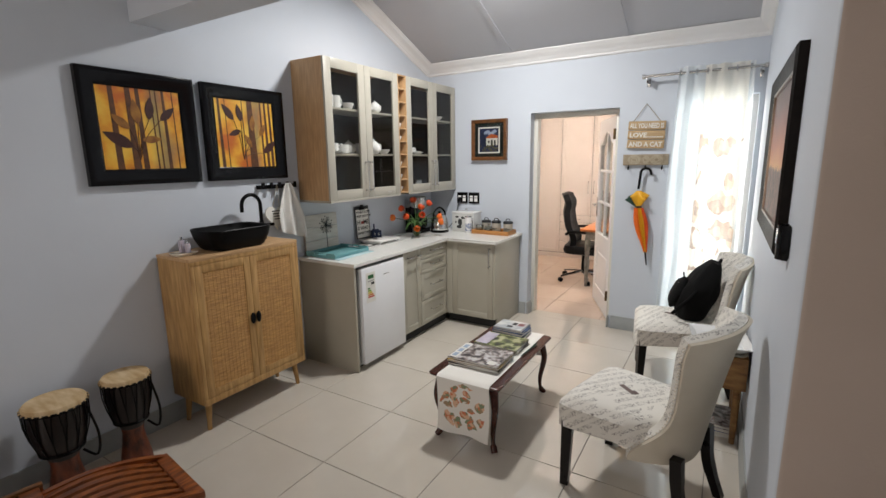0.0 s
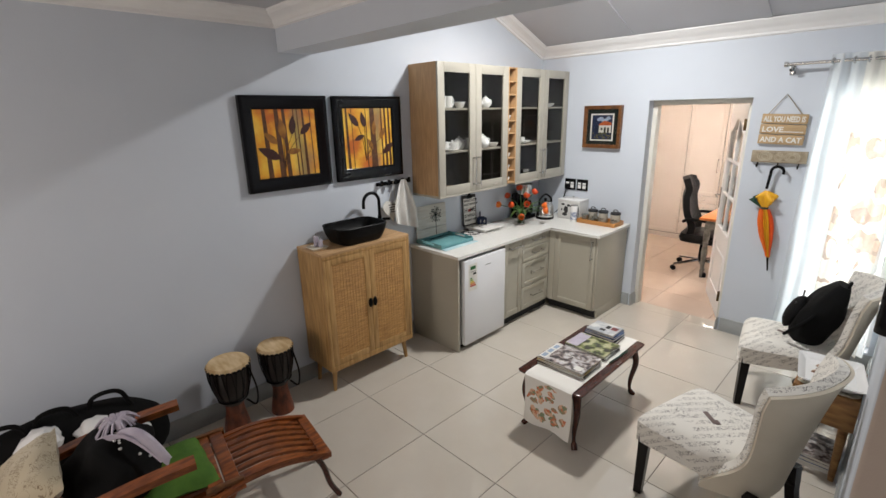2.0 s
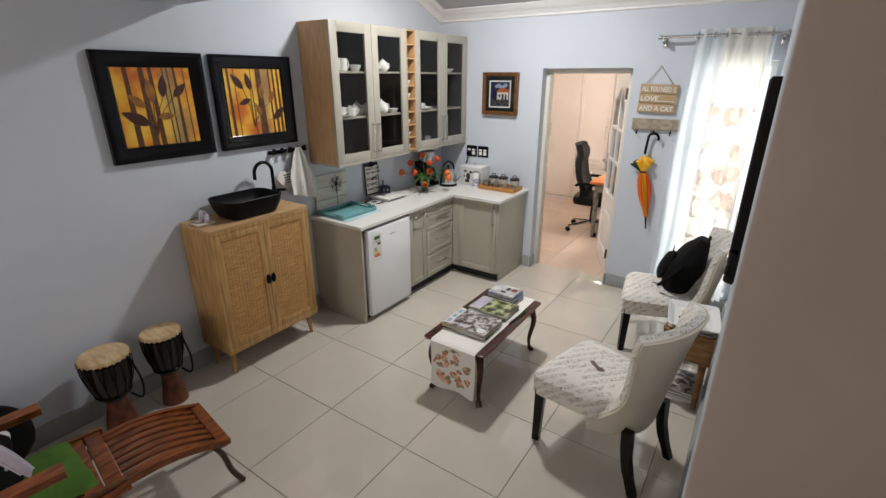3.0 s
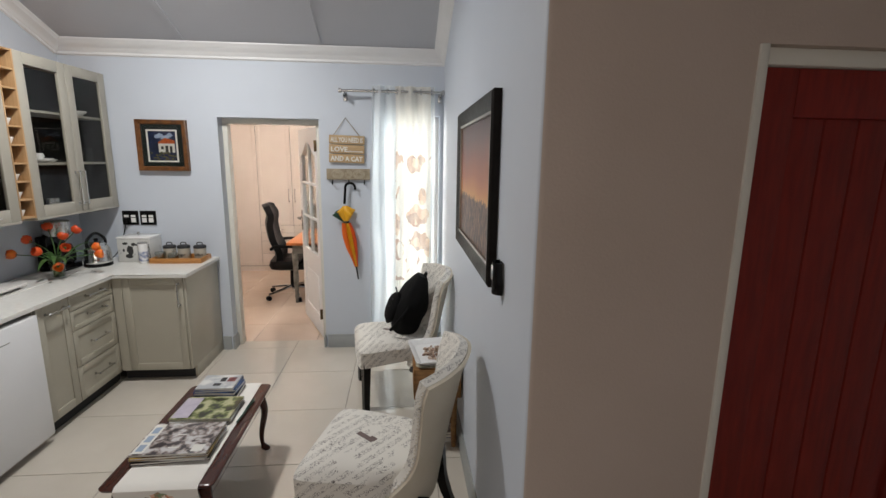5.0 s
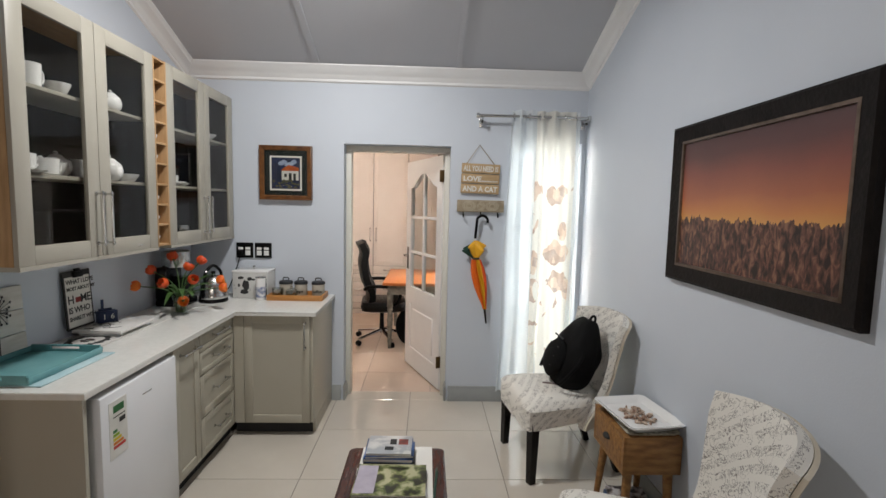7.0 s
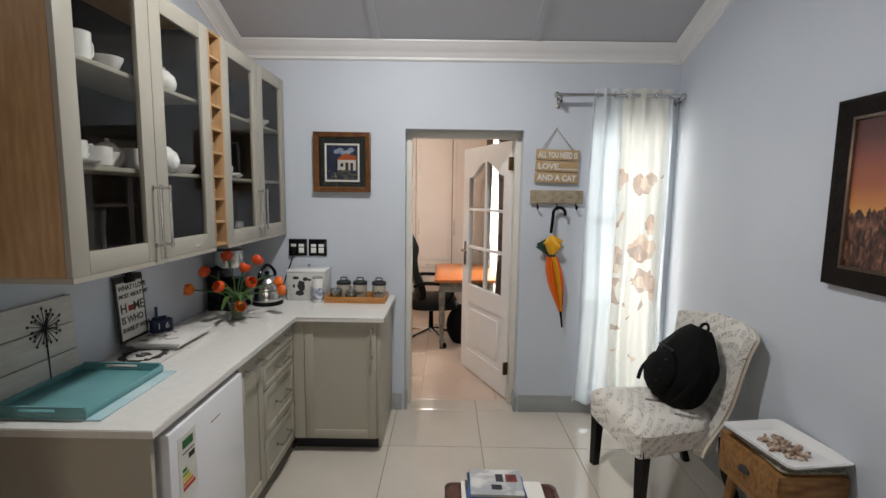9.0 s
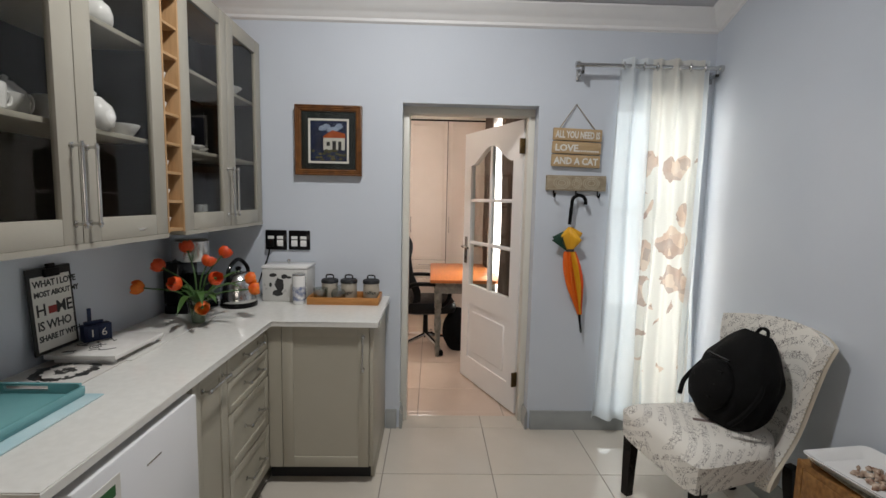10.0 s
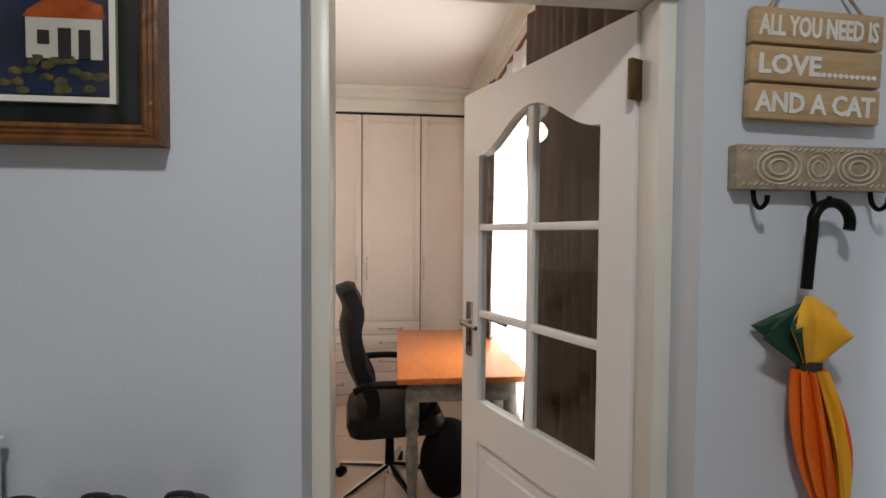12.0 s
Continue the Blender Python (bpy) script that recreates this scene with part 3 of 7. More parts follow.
solid("ceiling_study", boxes((SX0 - 0.2, SX1 + 0.2, YT, FAR + 0.2, SZ, SZ + 0.1)), M["ceil_white"], "white flat ceiling", "ceiling")
bm = sweep(bmesh.new(), CORN, (SX0, 8.15, SZ), (SX1, 8.15, SZ), (0, -1, 0), (0, 0, -1))
sweep(bm, CORN, (SX1, YT, SZ), (SX1, 8.15, SZ), (-1, 0, 0), (0, 0, -1))
box(bm, SX0, SX1, 8.15, FAR, 2.52, SZ)
solid("trim_cornice_study", bm, M["frame"], "cream moulded plaster cornice", "cornice")
# ground outside
solid("ground", boxes((-60, 60, -60, 60, -0.3, -0.12)), M["plaster_out"], "sunlit bare ground outside", "ground")
# screed under the tiles, seen as the joints
floor = solid("floor", boxes((XL - 0.1, 3.0, -1.6, 5.29, -0.1, -0.004)), M["grout"], "large glossy beige porcelain floor tiles", "floor")
floor2 = solid("floor_study", boxes((SX0, SX1, 5.29, FAR, -0.1, -0.004)), M["grout"], "beige floor tiles with a warm sheen", "floor")

# ---- openings: doors, windows ----
# doorway frame
df = thing("door_frame", (-0.55, 5.22, 0), "cream-painted timber door frame in a deep reveal", "door frame", kind="structure")
FY0, FY1 = 5.16, 5.255
part("jamb", boxes((DX0, DX0 + 0.042, FY0, FY1, 0, DZ - 0.045), bev=0.004), M["frame"], df)
part("jamb", boxes((DX1 - 0.042, DX1, FY0, FY1, 0, DZ - 0.045), bev=0.004), M["frame"], df)
part("head", boxes((DX0, DX1, FY0, FY1, DZ - 0.045, DZ), bev=0.004), M["frame"], df)


def door_leaf():
    """The glazed leaf, hinge edge at the origin, reaching along +x; its room face looks to -y."""
    d = thing("door_1", (0, 0, 0), "white half-glazed panel door standing open", "door", kind="structure")
    W, Hh, T = 0.775, 2.025, 0.04
    bm = boxes((0, 0.105, -T, 0, 0, Hh), (W - 0.105, W, -T, 0, 0, Hh), (0.105, W - 0.105, -T, 0, 0, 0.19), (0.105, W - 0.105, -T, 0, 0.64, 0.80))
    # top rail with the arched lower edge
    n = 16
    def arch(u):
        return 1.83 + 0.065 * math.cos((u - 0.5) * 2 * math.pi)
    x0, x1 = 0.105, W - 0.105
    for k in range(n):
        a, b = k / n, (k + 1) / n
        xa, xb = x0 + (x1 - x0) * a, x0 + (x1 - x0) * b
        vs = [bm.verts.new(p) for y in (-T, 0) for p in ((xa, y, arch(a)), (xb, y, arch(b)), (xb, y, Hh), (xa, y, Hh))]
        for q in ((0, 1, 2, 3), (7, 6, 5, 4), (0, 4, 5, 1), (3, 2, 6, 7)):
            bm.faces.new([vs[i] for i in q])
    part("leaf", bm, M["white"], d)
    bars = boxes((W / 2 - 0.014, W / 2 + 0.014, -T + 0.004, -0.004, 0.80, 1.89), (x0, x1, -T + 0.005, -0.005, 1.135, 1.16), (x0, x1, -T + 0.005, -0.005, 1.475, 1.50), bev=0.004)
    part("glazing_bar", bars, M["white"], d)
    panel = box(bmesh.new(), x0 + 0.004, x1 - 0.004, -T + 0.010, -0.010, 0.19, 0.64)
    box(panel, x0 + 0.05, x1 - 0.05, -T + 0.002, -0.002, 0.24, 0.59, bev=0.012, segs=1)
    part("raised_panel", panel, M["white"], d)
    for xa, xb in ((x0, W / 2 - 0.014), (W / 2 + 0.014, x1)):
        for za, zb in ((0.80, 1.135), (1.16, 1.475), (1.50, 1.885)):
            part("pane", boxes((xa, xb, -T / 2 - 0.002, -T / 2 + 0.002, za, zb)), M["glass"], d)
    for s in (-1, 1):
        y = -T if s < 0 else 0
        h = part("door_handle", boxes((W - 0.075, W - 0.035, min(y, y + s * 0.008), max(y, y + s * 0.008), 0.97, 1.19), bev=0.003), M["steel"], d, "brushed steel lever on a back plate")
        lv = tube(bmesh.new(), [(W - 0.055, y, 1.11), (W - 0.055, y + s * 0.045, 1.11), (W - 0.075, y + s * 0.052, 1.11), (W - 0.165, y + s * 0.05, 1.105)], 0.009)
        part("lever", lv, M["steel"], h)
        part("keyhole", tube(bmesh.new(), [(W - 0.055, y + s * 0.008, 1.02), (W - 0.055, y + s * 0.011, 1.02)], 0.008), M["ink"], h)
    for z in (0.2, 1.8):
        part("hinge", boxes((-0.012, 0.002, -T - 0.03, -0.004, z, z + 0.1), bev=0.002), M["brass"], d)
    return d


leaf = door_leaf()
# the hinge edge stands at the right jamb; the leaf is swung into the study
hinge, free = Vector((-0.150, 5.262, 0.012)), Vector((-0.50, 6.08, 0))
ang = math.degrees(math.atan2(free.y - hinge.y, free.x - hinge.x))
leaf.matrix_basis = pose(hinge.x, hinge.y, hinge.z, 0, 0, ang) @ Matrix.Diagonal((1.08, -1, 1, 1))

# tall kitchen window behind the curtain
wn1 = thing("window_1", (0.64, 5.2, WZ0), "tall narrow white-framed window behind a sheer curtain", "window", kind="structure")
part("window_frame", boxes((WX0, WX0 + 0.04, 5.19, 5.24, WZ0, WZ1), (WX1 - 0.04, WX1, 5.19, 5.24, WZ0, WZ1), (WX0 + 0.04, WX1 - 0.04, 5.19, 5.24, WZ0, WZ0 + 0.045), (WX0 + 0.04, WX1 - 0.04, 5.19, 5.24, WZ1 - 0.045, WZ1), (WX0 + 0.04, WX1 - 0.04, 5.19, 5.24, 1.42, 1.47)), M["white"], wn1)
for za, zb in ((WZ0 + 0.045, 1.42), (1.47, WZ1 - 0.045)):
    p = part("pane", boxes((WX0 + 0.04, WX1 - 0.04, 5.213, 5.217, za, zb)), M["glass"], wn1)
    p.visible_shadow = False
# study window
wn2 = thing("window_2", (0.0, 6.78, 0.5), "wide white-framed study window", "window", kind="structure")
part("window_frame", boxes((-0.01, 0.04, 6.05, 6.1, 0.5, 2.3), (-0.01, 0.04, 7.45, 7.5, 0.5, 2.3), (-0.01, 0.04, 6.1, 7.45, 0.5, 0.55), (-0.01, 0.04, 6.1, 7.45, 2.25, 2.3), (-0.01, 0.04, 6.75, 6.8, 0.55, 2.25)), M["white"], wn2)
for ya, yb in ((6.1, 6.75), (6.8, 7.45)):
    p = part("pane", boxes((0.01, 0.014, ya, yb, 0.55, 2.25)), M["glass"], wn2)
    p.visible_shadow = False
# unseen window behind the walker, added to go with the entry fill light
wn3 = thing("window_3", (-0.9, -1.6, 0.9), "unseen white-framed window added around the entry fill light", "window", kind="structure")
part("window_frame", boxes((-1.65, -1.6, -1.62, -1.58, 0.9, 2.1), (-0.2, -0.15, -1.62, -1.58, 0.9, 2.1), (-1.6, -0.2, -1.62, -1.58, 0.9, 0.95), (-1.6, -0.2, -1.62, -1.58, 2.05, 2.1)), M["white"], wn3)

# glowing sheets added outside, in place of the blown-out daylight view
glow = bpy.data.materials.new("daylight_glow")
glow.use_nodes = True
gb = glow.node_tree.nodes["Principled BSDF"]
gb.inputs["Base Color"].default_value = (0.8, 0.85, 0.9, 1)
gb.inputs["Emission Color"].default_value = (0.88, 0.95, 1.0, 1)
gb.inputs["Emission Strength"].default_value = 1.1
solid("backdrop", boxes((0.15, 7.0, 9.5, 9.52, -0.12, 7.0), (7.0, 7.02, 2.4, 9.5, -0.12, 7.0)), glow, "glowing white backdrop sheets standing in for blown-out daylight", "backdrop")

# red door in the entry
rd = thing("door_2", (2.0, YC + 0.1, 0), "red-brown boarded timber door in a white frame", "door", kind="structure")
part("door_frame", boxes((RX0 - 0.008, RX0 + 0.018, YC - 0.008, YC + 0.13, 0, RZ), (RX1 - 0.045, RX1, YC + 0.03, YC + 0.13, 0, RZ), (RX0 + 0.018, RX1 - 0.045, YC + 0.03, YC + 0.13, RZ - 0.045, RZ), bev=0.004), M["frame"], rd)
part("stile", boxes((RX0 + 0.02, RX0 + 0.16, YC + 0.05, YC + 0.09, 0.01, RZ - 0.047), (RX1 - 0.16, RX1 - 0.047, YC + 0.05, YC + 0.09, 0.01, RZ - 0.047), (RX0 + 0.16, RX1 - 0.16, YC + 0.05, YC + 0.09, RZ - 0.18, RZ - 0.047), bev=0.004), M["red_door"], rd)
for k in range(5):
    w = (RX1 - RX0 - 0.32) / 5
    part("board", boxes((RX0 + 0.16 + k * w + 0.003, RX0 + 0.16 + (k + 1) * w - 0.003, YC + 0.06, YC + 0.085, 0.01, RZ - 0.18), bev=0.004), M["red_door"], rd)

# ---- curtain, rod ----
rod = thing("curtain_rod", (0.5, 4.975, 2.31), "brushed steel curtain rod on wall brackets", "curtain rod")
part("rail", tube(bmesh.new(), [(0.075, 4.975, 2.315), (0.93, 4.975, 2.315)], 0.012, 14), M["steel"], rod)
for x in (0.066, 0.934):
    part("finial", turn(lathe(bmesh.new(), [(0.012, -0.012), (0.02, -0.01), (0.021, 0.012), (0.01, 0.016)], 0, 0, 0, 14), pose(x, 4.975, 2.315, 0, 90, 0)), M["steel"], rod)
for x in (0.10, 0.915):
    part("bracket", boxes((x - 0.008, x + 0.008, 4.967, 5.058, 2.265, 2.283), (x - 0.008, x + 0.008, 4.967, 4.983, 2.265, 2.303), (x - 0.015, x + 0.015, 5.05, 5.058, 2.24, 2.31), bev=0.002), M["steel"], rod)


def drape(x0, x1, y, ztop, zbot, folds, amp, seed, spread=0.0):
    def f(u, v):
        x = x0 + (x1 - x0) * u
        s = 0.75 + 0.25 * math.sin(seed + 3 * u)
        xx = x + spread * (u - 0.5) * v + 0.012 * math.sin(9 * v + seed + 5 * u) * v
        yy = y + amp * s * math.sin(u * folds * 2 * math.pi + seed) * (0.85 + 0.35 * v) + 0.01 * math.sin(7 * v + 11 * u)
        return (xx, yy, ztop + (zbot - ztop) * v + 0.012 * math.sin(u * folds * 2 * math.pi * 0.5) * v)
    return sheet(bmesh.new(), f, int(folds * 14), 30)


cur = thing("curtain", (0.6, 4.98, 0.1), "sheer cream eyelet curtain with brown blossom print", "curtain")
part("plain_drop", drape(0.335, 0.53, 4.985, 2.365, 0.10, 2.2, 0.028, 0.4, 0.12), M["voile"], cur, "plain white sheer panel")
part("printed_drop", drape(0.525, 0.83, 4.975, 2.36, 0.12, 3.2, 0.03, 2.0, 0.05), M["voile_print"], cur, "cream sheer panel with brown blossoms")
part("side_drop", drape(0.80, 0.865, 4.985, 2.36, 0.12, 0.8, 0.02, 1.0, 0.04), M["voile"], cur)
for x in (0.35, 0.47, 0.55, 0.66, 0.75, 0.84):
    part("eyelet", tube(bmesh.new(), arc((x, 4.975, 2.315), 0.021, 0, 360, 16, (0.35, 0.94, 0), (0, 0, 1)), 0.005, 6, False), M["steel"], cur)

# ---- kitchen units ----
CF = -1.60     # faces of the left run
TOPZ = 0.88


def bar_handle(parent, p0, p1, out, r=0.006):
    """A bar handle with two short posts and knuckles, under a door or drawer."""
    p0, p1, out = Vector(p0), Vector(p1), Vector(out)
    a, b = p0 + out * 0.032, p1 + out * 0.032
    d = (b - a).normalized()
    bm = tube(bmesh.new(), [a - d * 0.012, a - d * 0.006, b + d * 0.006, b + d * 0.012], [r * 0.8, r * 0.9, r * 0.9, r * 0.8])
    for p, q in ((p0, a), (p1, b)):
        tube(bm, [p, p + out * 0.004, p + out * 0.0045, q + out * 0.004], [r * 1.6, r * 1.6, r * 0.8, r * 0.8], 8)
        blob(bm, q, (r * 1.6, r * 1.6, r * 1.6), 0, 0, 1)
    return part("handle", bm, M["steel"], parent, "brushed steel bar handle")


def shaker_x(name, parent, y0, y1, z0, z1, x, material, rail=0.055, sunk=0.008):
    """A framed front that faces +x, its face at x."""
    bm = boxes((x - 0.02, x, y0, y0 + rail, z0, z1), (x - 0.02, x, y1 - rail, y1, z0, z1), (x - 0.02, x, y0 + rail, y1 - rail, z0, z0 + rail), (x - 0.02, x, y0 + rail, y1 - rail, z1 - rail, z1), bev=0.0015)
    box(bm, x - 0.018, x - sunk, y0 + rail - 0.002, y1 - rail + 0.002, z0 + rail - 0.002, z1 - rail + 0.002)
    return part(name, bm, material, parent)


# end panel and fridge
ep = solid("end_panel", boxes((XL, -1.595, 3.06, 3.08, 0, TOPZ - 0.026), bev=0.001), M["cab"], "plain greige end panel beside the fridge", "cabinet panel", kind="thing")
fr = thing("bar_fridge", (-1.85, 3.4, 0), "white undercounter fridge with an energy sticker", "fridge")
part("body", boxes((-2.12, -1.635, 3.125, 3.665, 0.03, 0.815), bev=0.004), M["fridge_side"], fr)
part("door", boxes((-1.628, -1.572, 3.12, 3.668, 0.05, 0.825), bev=0.008), M["fridge"], fr)
for fx in (-1.7, -2.1):
    for fy in (3.15, 3.6):
        part("foot", boxes((fx, fx + 0.04, fy, fy + 0.04, 0, 0.03)), M["black"], fr)
st = part("energy_sticker", boxes((-1.572, -1.5705, 3.165, 3.275, 0.545, 0.785)), M["letter"], fr)
cols = [(0.01, 0.16, 0.03), (0.25, 0.42, 0.02), (0.7, 0.55, 0.02), (0.7, 0.22, 0.01), (0.55, 0.03, 0.02)]
for k, c in enumerate(cols):
    part("rating_bar", boxes((-1.5708, -1.5697, 3.185, 3.21 + 0.012 * k, 0.652 - 0.017 * k, 0.664 - 0.017 * k)), mat("sticker_colour", c, None, 8, 0.5), st)
part("sticker_block", boxes((-1.5708, -1.5697, 3.19, 3.255, 0.735, 0.765)), mat("sticker_green", (0.015, 0.13, 0.03), None, 8, 0.5), st)
part("sticker_mark", boxes((-1.5708, -1.5697, 3.225, 3.262, 0.685, 0.705), (-1.5708, -1.5697, 3.19, 3.262, 0.715, 0.719)), M["ink"], st)
part("name_strip", boxes((-1.572, -1.571, 3.385, 3.455, 0.733, 0.738)), M["steel"], fr)

# base units on the left run
b1 = thing("base_cabinet", (-1.85, 3.83, 0), "narrow greige base cupboard with a top handle", "cabinet")
part("body", boxes((XL, CF - 0.021, 3.69, 3.965, 0.1, TOPZ - 0.026)), M["cab"], b1)
d = shaker_x("door", b1, 3.693, 3.962, 0.10, 0.848, CF, M["cab"])
bar_handle(d, (CF, 3.76, 0.79), (CF, 3.92, 0.79), (1, 0, 0))
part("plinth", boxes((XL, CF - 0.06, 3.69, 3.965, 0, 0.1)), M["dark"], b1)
b2 = thing("drawer_unit", (-1.85, 4.2, 0), "greige four-drawer base unit with bar handles", "drawers")
part("body", boxes((XL, CF - 0.021, 3.967, 4.43, 0.1, TOPZ - 0.026)), M["cab"], b2)
for z0, z1 in ((0.738, 0.848), (0.598, 0.732), (0.34, 0.592), (0.10, 0.334)):
    q = shaker_x("drawer_front", b2, 3.969, 4.425, z0, z1, CF, M["cab"], 0.03 if z1 - z0 < 0.2 else 0.045, 0.005)
    bar_handle(q, (CF, 4.13, (z0 + z1) / 2 + 0.01), (CF, 4.29, (z0 + z1) / 2 + 0.01), (1, 0, 0))
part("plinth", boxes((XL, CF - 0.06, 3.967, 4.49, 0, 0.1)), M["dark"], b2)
b3 = thing("corner_cabinet", (-1.35, 4.75, 0), "greige base cupboard on the return of the worktop", "cabinet")
part("body", boxes((CF - 0.02, -1.092, 4.452, 5.055, 0.1, TOPZ - 0.026)), M["cab"], b3)
part("filler", boxes((CF, -1.535, 4.432, 4.452, 0.1, 0.852)), M["cab"], b3)
bm = boxes((-1.532, -1.477, 4.432, 4.452, 0.1, 0.85), (-1.147, -1.092, 4.432, 4.452, 0.1, 0.85), (-1.477, -1.147, 4.432, 4.452, 0.1, 0.155), (-1.477, -1.147, 4.432, 4.452, 0.795, 0.85), bev=0.0015)
box(bm, -1.479, -1.145, 4.44, 4.452, 0.153, 0.797)
d = part("door", bm, M["cab"], b3)
bar_handle(d, (-1.122, 4.432, 0.63), (-1.122, 4.432, 0.80), (0, -1, 0))
part("side_panel", boxes((-1.09, -1.07, 4.44, 5.055, 0.10, TOPZ - 0.026), (-1.09, -1.07, 4.51, 5.055, 0.0, 0.10), bev=0.001), M["cab"], b3)
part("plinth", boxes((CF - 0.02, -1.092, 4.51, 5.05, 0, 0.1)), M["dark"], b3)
wt = bmesh.new()
prismz = [(XL, 3.045), (-1.574, 3.045), (-1.574, 4.402), (-1.044, 4.402), (-1.044, 5.058), (XL, 5.058)]
lo = [wt.verts.new((x, y, TOPZ - 0.026)) for x, y in prismz]
hi = [wt.verts.new((x, y, TOPZ)) for x, y in prismz]
wt.faces.new(lo[::-1]), wt.faces.new(hi)
for k in range(6):
    wt.faces.new((lo[k], lo[(k + 1) % 6], hi[(k + 1) % 6], hi[k]))
bmesh.ops.bevel(wt, geom=[e for e in wt.edges if all(v.co.z > TOPZ - 0.001 for v in e.verts)], offset=0.003, segments=2, affect="EDGES")
solid("worktop", wt, M["counter"], "pale speckled quartz L-shaped worktop", "worktop", kind="thing")

# wall units
UX = -1.837
Z0, Z1 = 1.34, 2.40


def wall_unit(y0, y1, label):
    u = thing("wall_cabinet", (-2.0, (y0 + y1) / 2, Z0), label, "cabinet", "glazed wall cabinets")
    for q in ((y0, y0 + 0.018, Z0, Z1), (y1 - 0.018, y1, Z0, Z1)):
        part("side_panel", boxes((XL, UX - 0.021, *q), bev=0.0008), M["oak"], u, "oak-veneer side panel")
    part("top", boxes((XL, UX - 0.021, y0 + 0.018, y1 - 0.018, Z1 - 0.018, Z1)), M["oak_y"], u)
    part("bottom", boxes((XL, UX + 0.002, y0, y1, Z0 - 0.018, Z0 - 0.0005)), M["cab_up"], u)
    # back and added side skins are painted dark for the shade inside
    part("back", boxes((XL + 0.002, XL + 0.01, y0 + 0.018, y1 - 0.018, Z0, Z1 - 0.018)), M["cab_shade"], u)
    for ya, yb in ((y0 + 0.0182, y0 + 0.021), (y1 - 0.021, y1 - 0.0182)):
        part("shade_lining", boxes((XL + 0.01, UX - 0.022, ya, yb, Z0, Z1 - 0.018)), M["cab_shade"], u, "added inner skin with the cabinet's shade painted in")
    for z in (1.70, 2.05):
        part("shelf", boxes((XL + 0.01, UX - 0.035, y0 + 0.018, y1 - 0.018, z - 0.016, z), bev=0.001), M["cab_up"], u)
    ym = (y0 + y1) / 2
    for a, b, hy in ((y0, ym - 0.0015, ym - 0.03), (ym + 0.0015, y1, ym + 0.03)):
        r = 0.075
        bm = boxes((UX - 0.02, UX, a, a + r, Z0, Z1), (UX - 0.02, UX, b - r, b, Z0, Z1), (UX - 0.02, UX, a + r, b - r, Z0, Z0 + r), (UX - 0.02, UX, a + r, b - r, Z1 - r, Z1), bev=0.002)
        dr = part("door", bm, M["cab_up"], u)
        part("pane", boxes((UX - 0.014, UX - 0.010, a + r, b - r, Z0 + r, Z1 - r)), M["smoked"], dr, "smoky glass pane")
        bar_handle(dr, (UX, hy, 1.40), (UX, hy, 1.63), (1, 0, 0))
    return u


wall_unit(3.11, 4.012, "cream wall cabinet with two glazed doors over the worktop")
wall_unit(4.142, 5.045, "cream glazed wall cabinet beside a cubby rack")
cu = thing("cubby_rack", (-2.0, 4.077, Z0), "narrow oak rack of eight small cubbies with cups", "rack")
part("upright", boxes((XL, UX, 4.0135, 4.024, Z0, Z1), bev=0.0008), M["oak"], cu)
part("upright", boxes((XL, UX, 4.130, 4.1405, Z0, Z1), bev=0.0008), M["oak"], cu)
# the cubbies' shade is painted into this near-black back
part("back", boxes((XL + 0.002, XL + 0.01, 4.024, 4.13, Z0, Z1)), M["cab_shade"], cu)
for k in range(10):
    z = Z0 + 0.004 + k * (Z1 - Z0 - 0.016) / 9
    part("shelf", boxes((XL + 0.01, UX - 0.004, 4.024, 4.13, z, z + 0.011)), M["oak_y"], cu)


def cup(at, r=0.038, h=0.075, side=1, name="mug", label="plain white ceramic mug", material=None, group="crockery"):
    t = thing(name, at, label, "cup", group)
    x, y, z = at
    part("bowl", lathe(bmesh.new(), [(r * 0.78, 0), (r * 0.95, 0.006), (r, h * 0.5), (r * 1.02, h), (r * 0.93, h), (r * 0.9, h * 0.5), (r * 0.7, 0.008)], x, y, z, 20), material or M["white_cer"], t)
    part("handle", tube(bmesh.new(), smooth_path([(x, y + side * r * 0.95, z + h * 0.82), (x, y + side * r * 1.65, z + h * 0.75), (x, y + side * r * 1.65, z + h * 0.35), (x, y + side * r * 0.95, z + h * 0.2)], 4), 0.005, 7), material or M["white_cer"], t)
    return t


def teapot(at, r=0.06):
    t = thing("teapot", at, "round white ceramic teapot with a lid", "teapot", "crockery")
    x, y, z = at
    part("pot", lathe(bmesh.new(), [(r * 0.6, 0), (r * 0.9, r * 0.3), (r, r * 0.8), (r * 0.85, r * 1.35), (r * 0.55, r * 1.6)], x, y, z, 22), M["white_cer"], t)
    part("lid", lathe(bmesh.new(), [(r * 0.55, r * 1.6), (r * 0.4, r * 1.78), (r * 0.12, r * 1.85), (r * 0.18, r * 2.0), (r * 0.05, r * 2.1)], x, y, z, 16), M["white_cer"], t)
    part("spout", tube(bmesh.new(), smooth_path([(x, y - r * 0.9, z + r * 0.6), (x, y - r * 1.4, z + r * 1.1), (x, y - r * 1.6, z + r * 1.5)], 4), [0.014] * 4 + [0.01] * 5, 9), M["white_cer"], t)
    part("handle", tube(bmesh.new(), smooth_path([(x, y + r * 0.85, z + r * 1.3), (x, y + r * 1.5, z + r * 1.3), (x, y + r * 1.5, z + r * 0.6), (x, y + r * 0.9, z + r * 0.4)], 4), 0.006, 8), M["white_cer"], t)


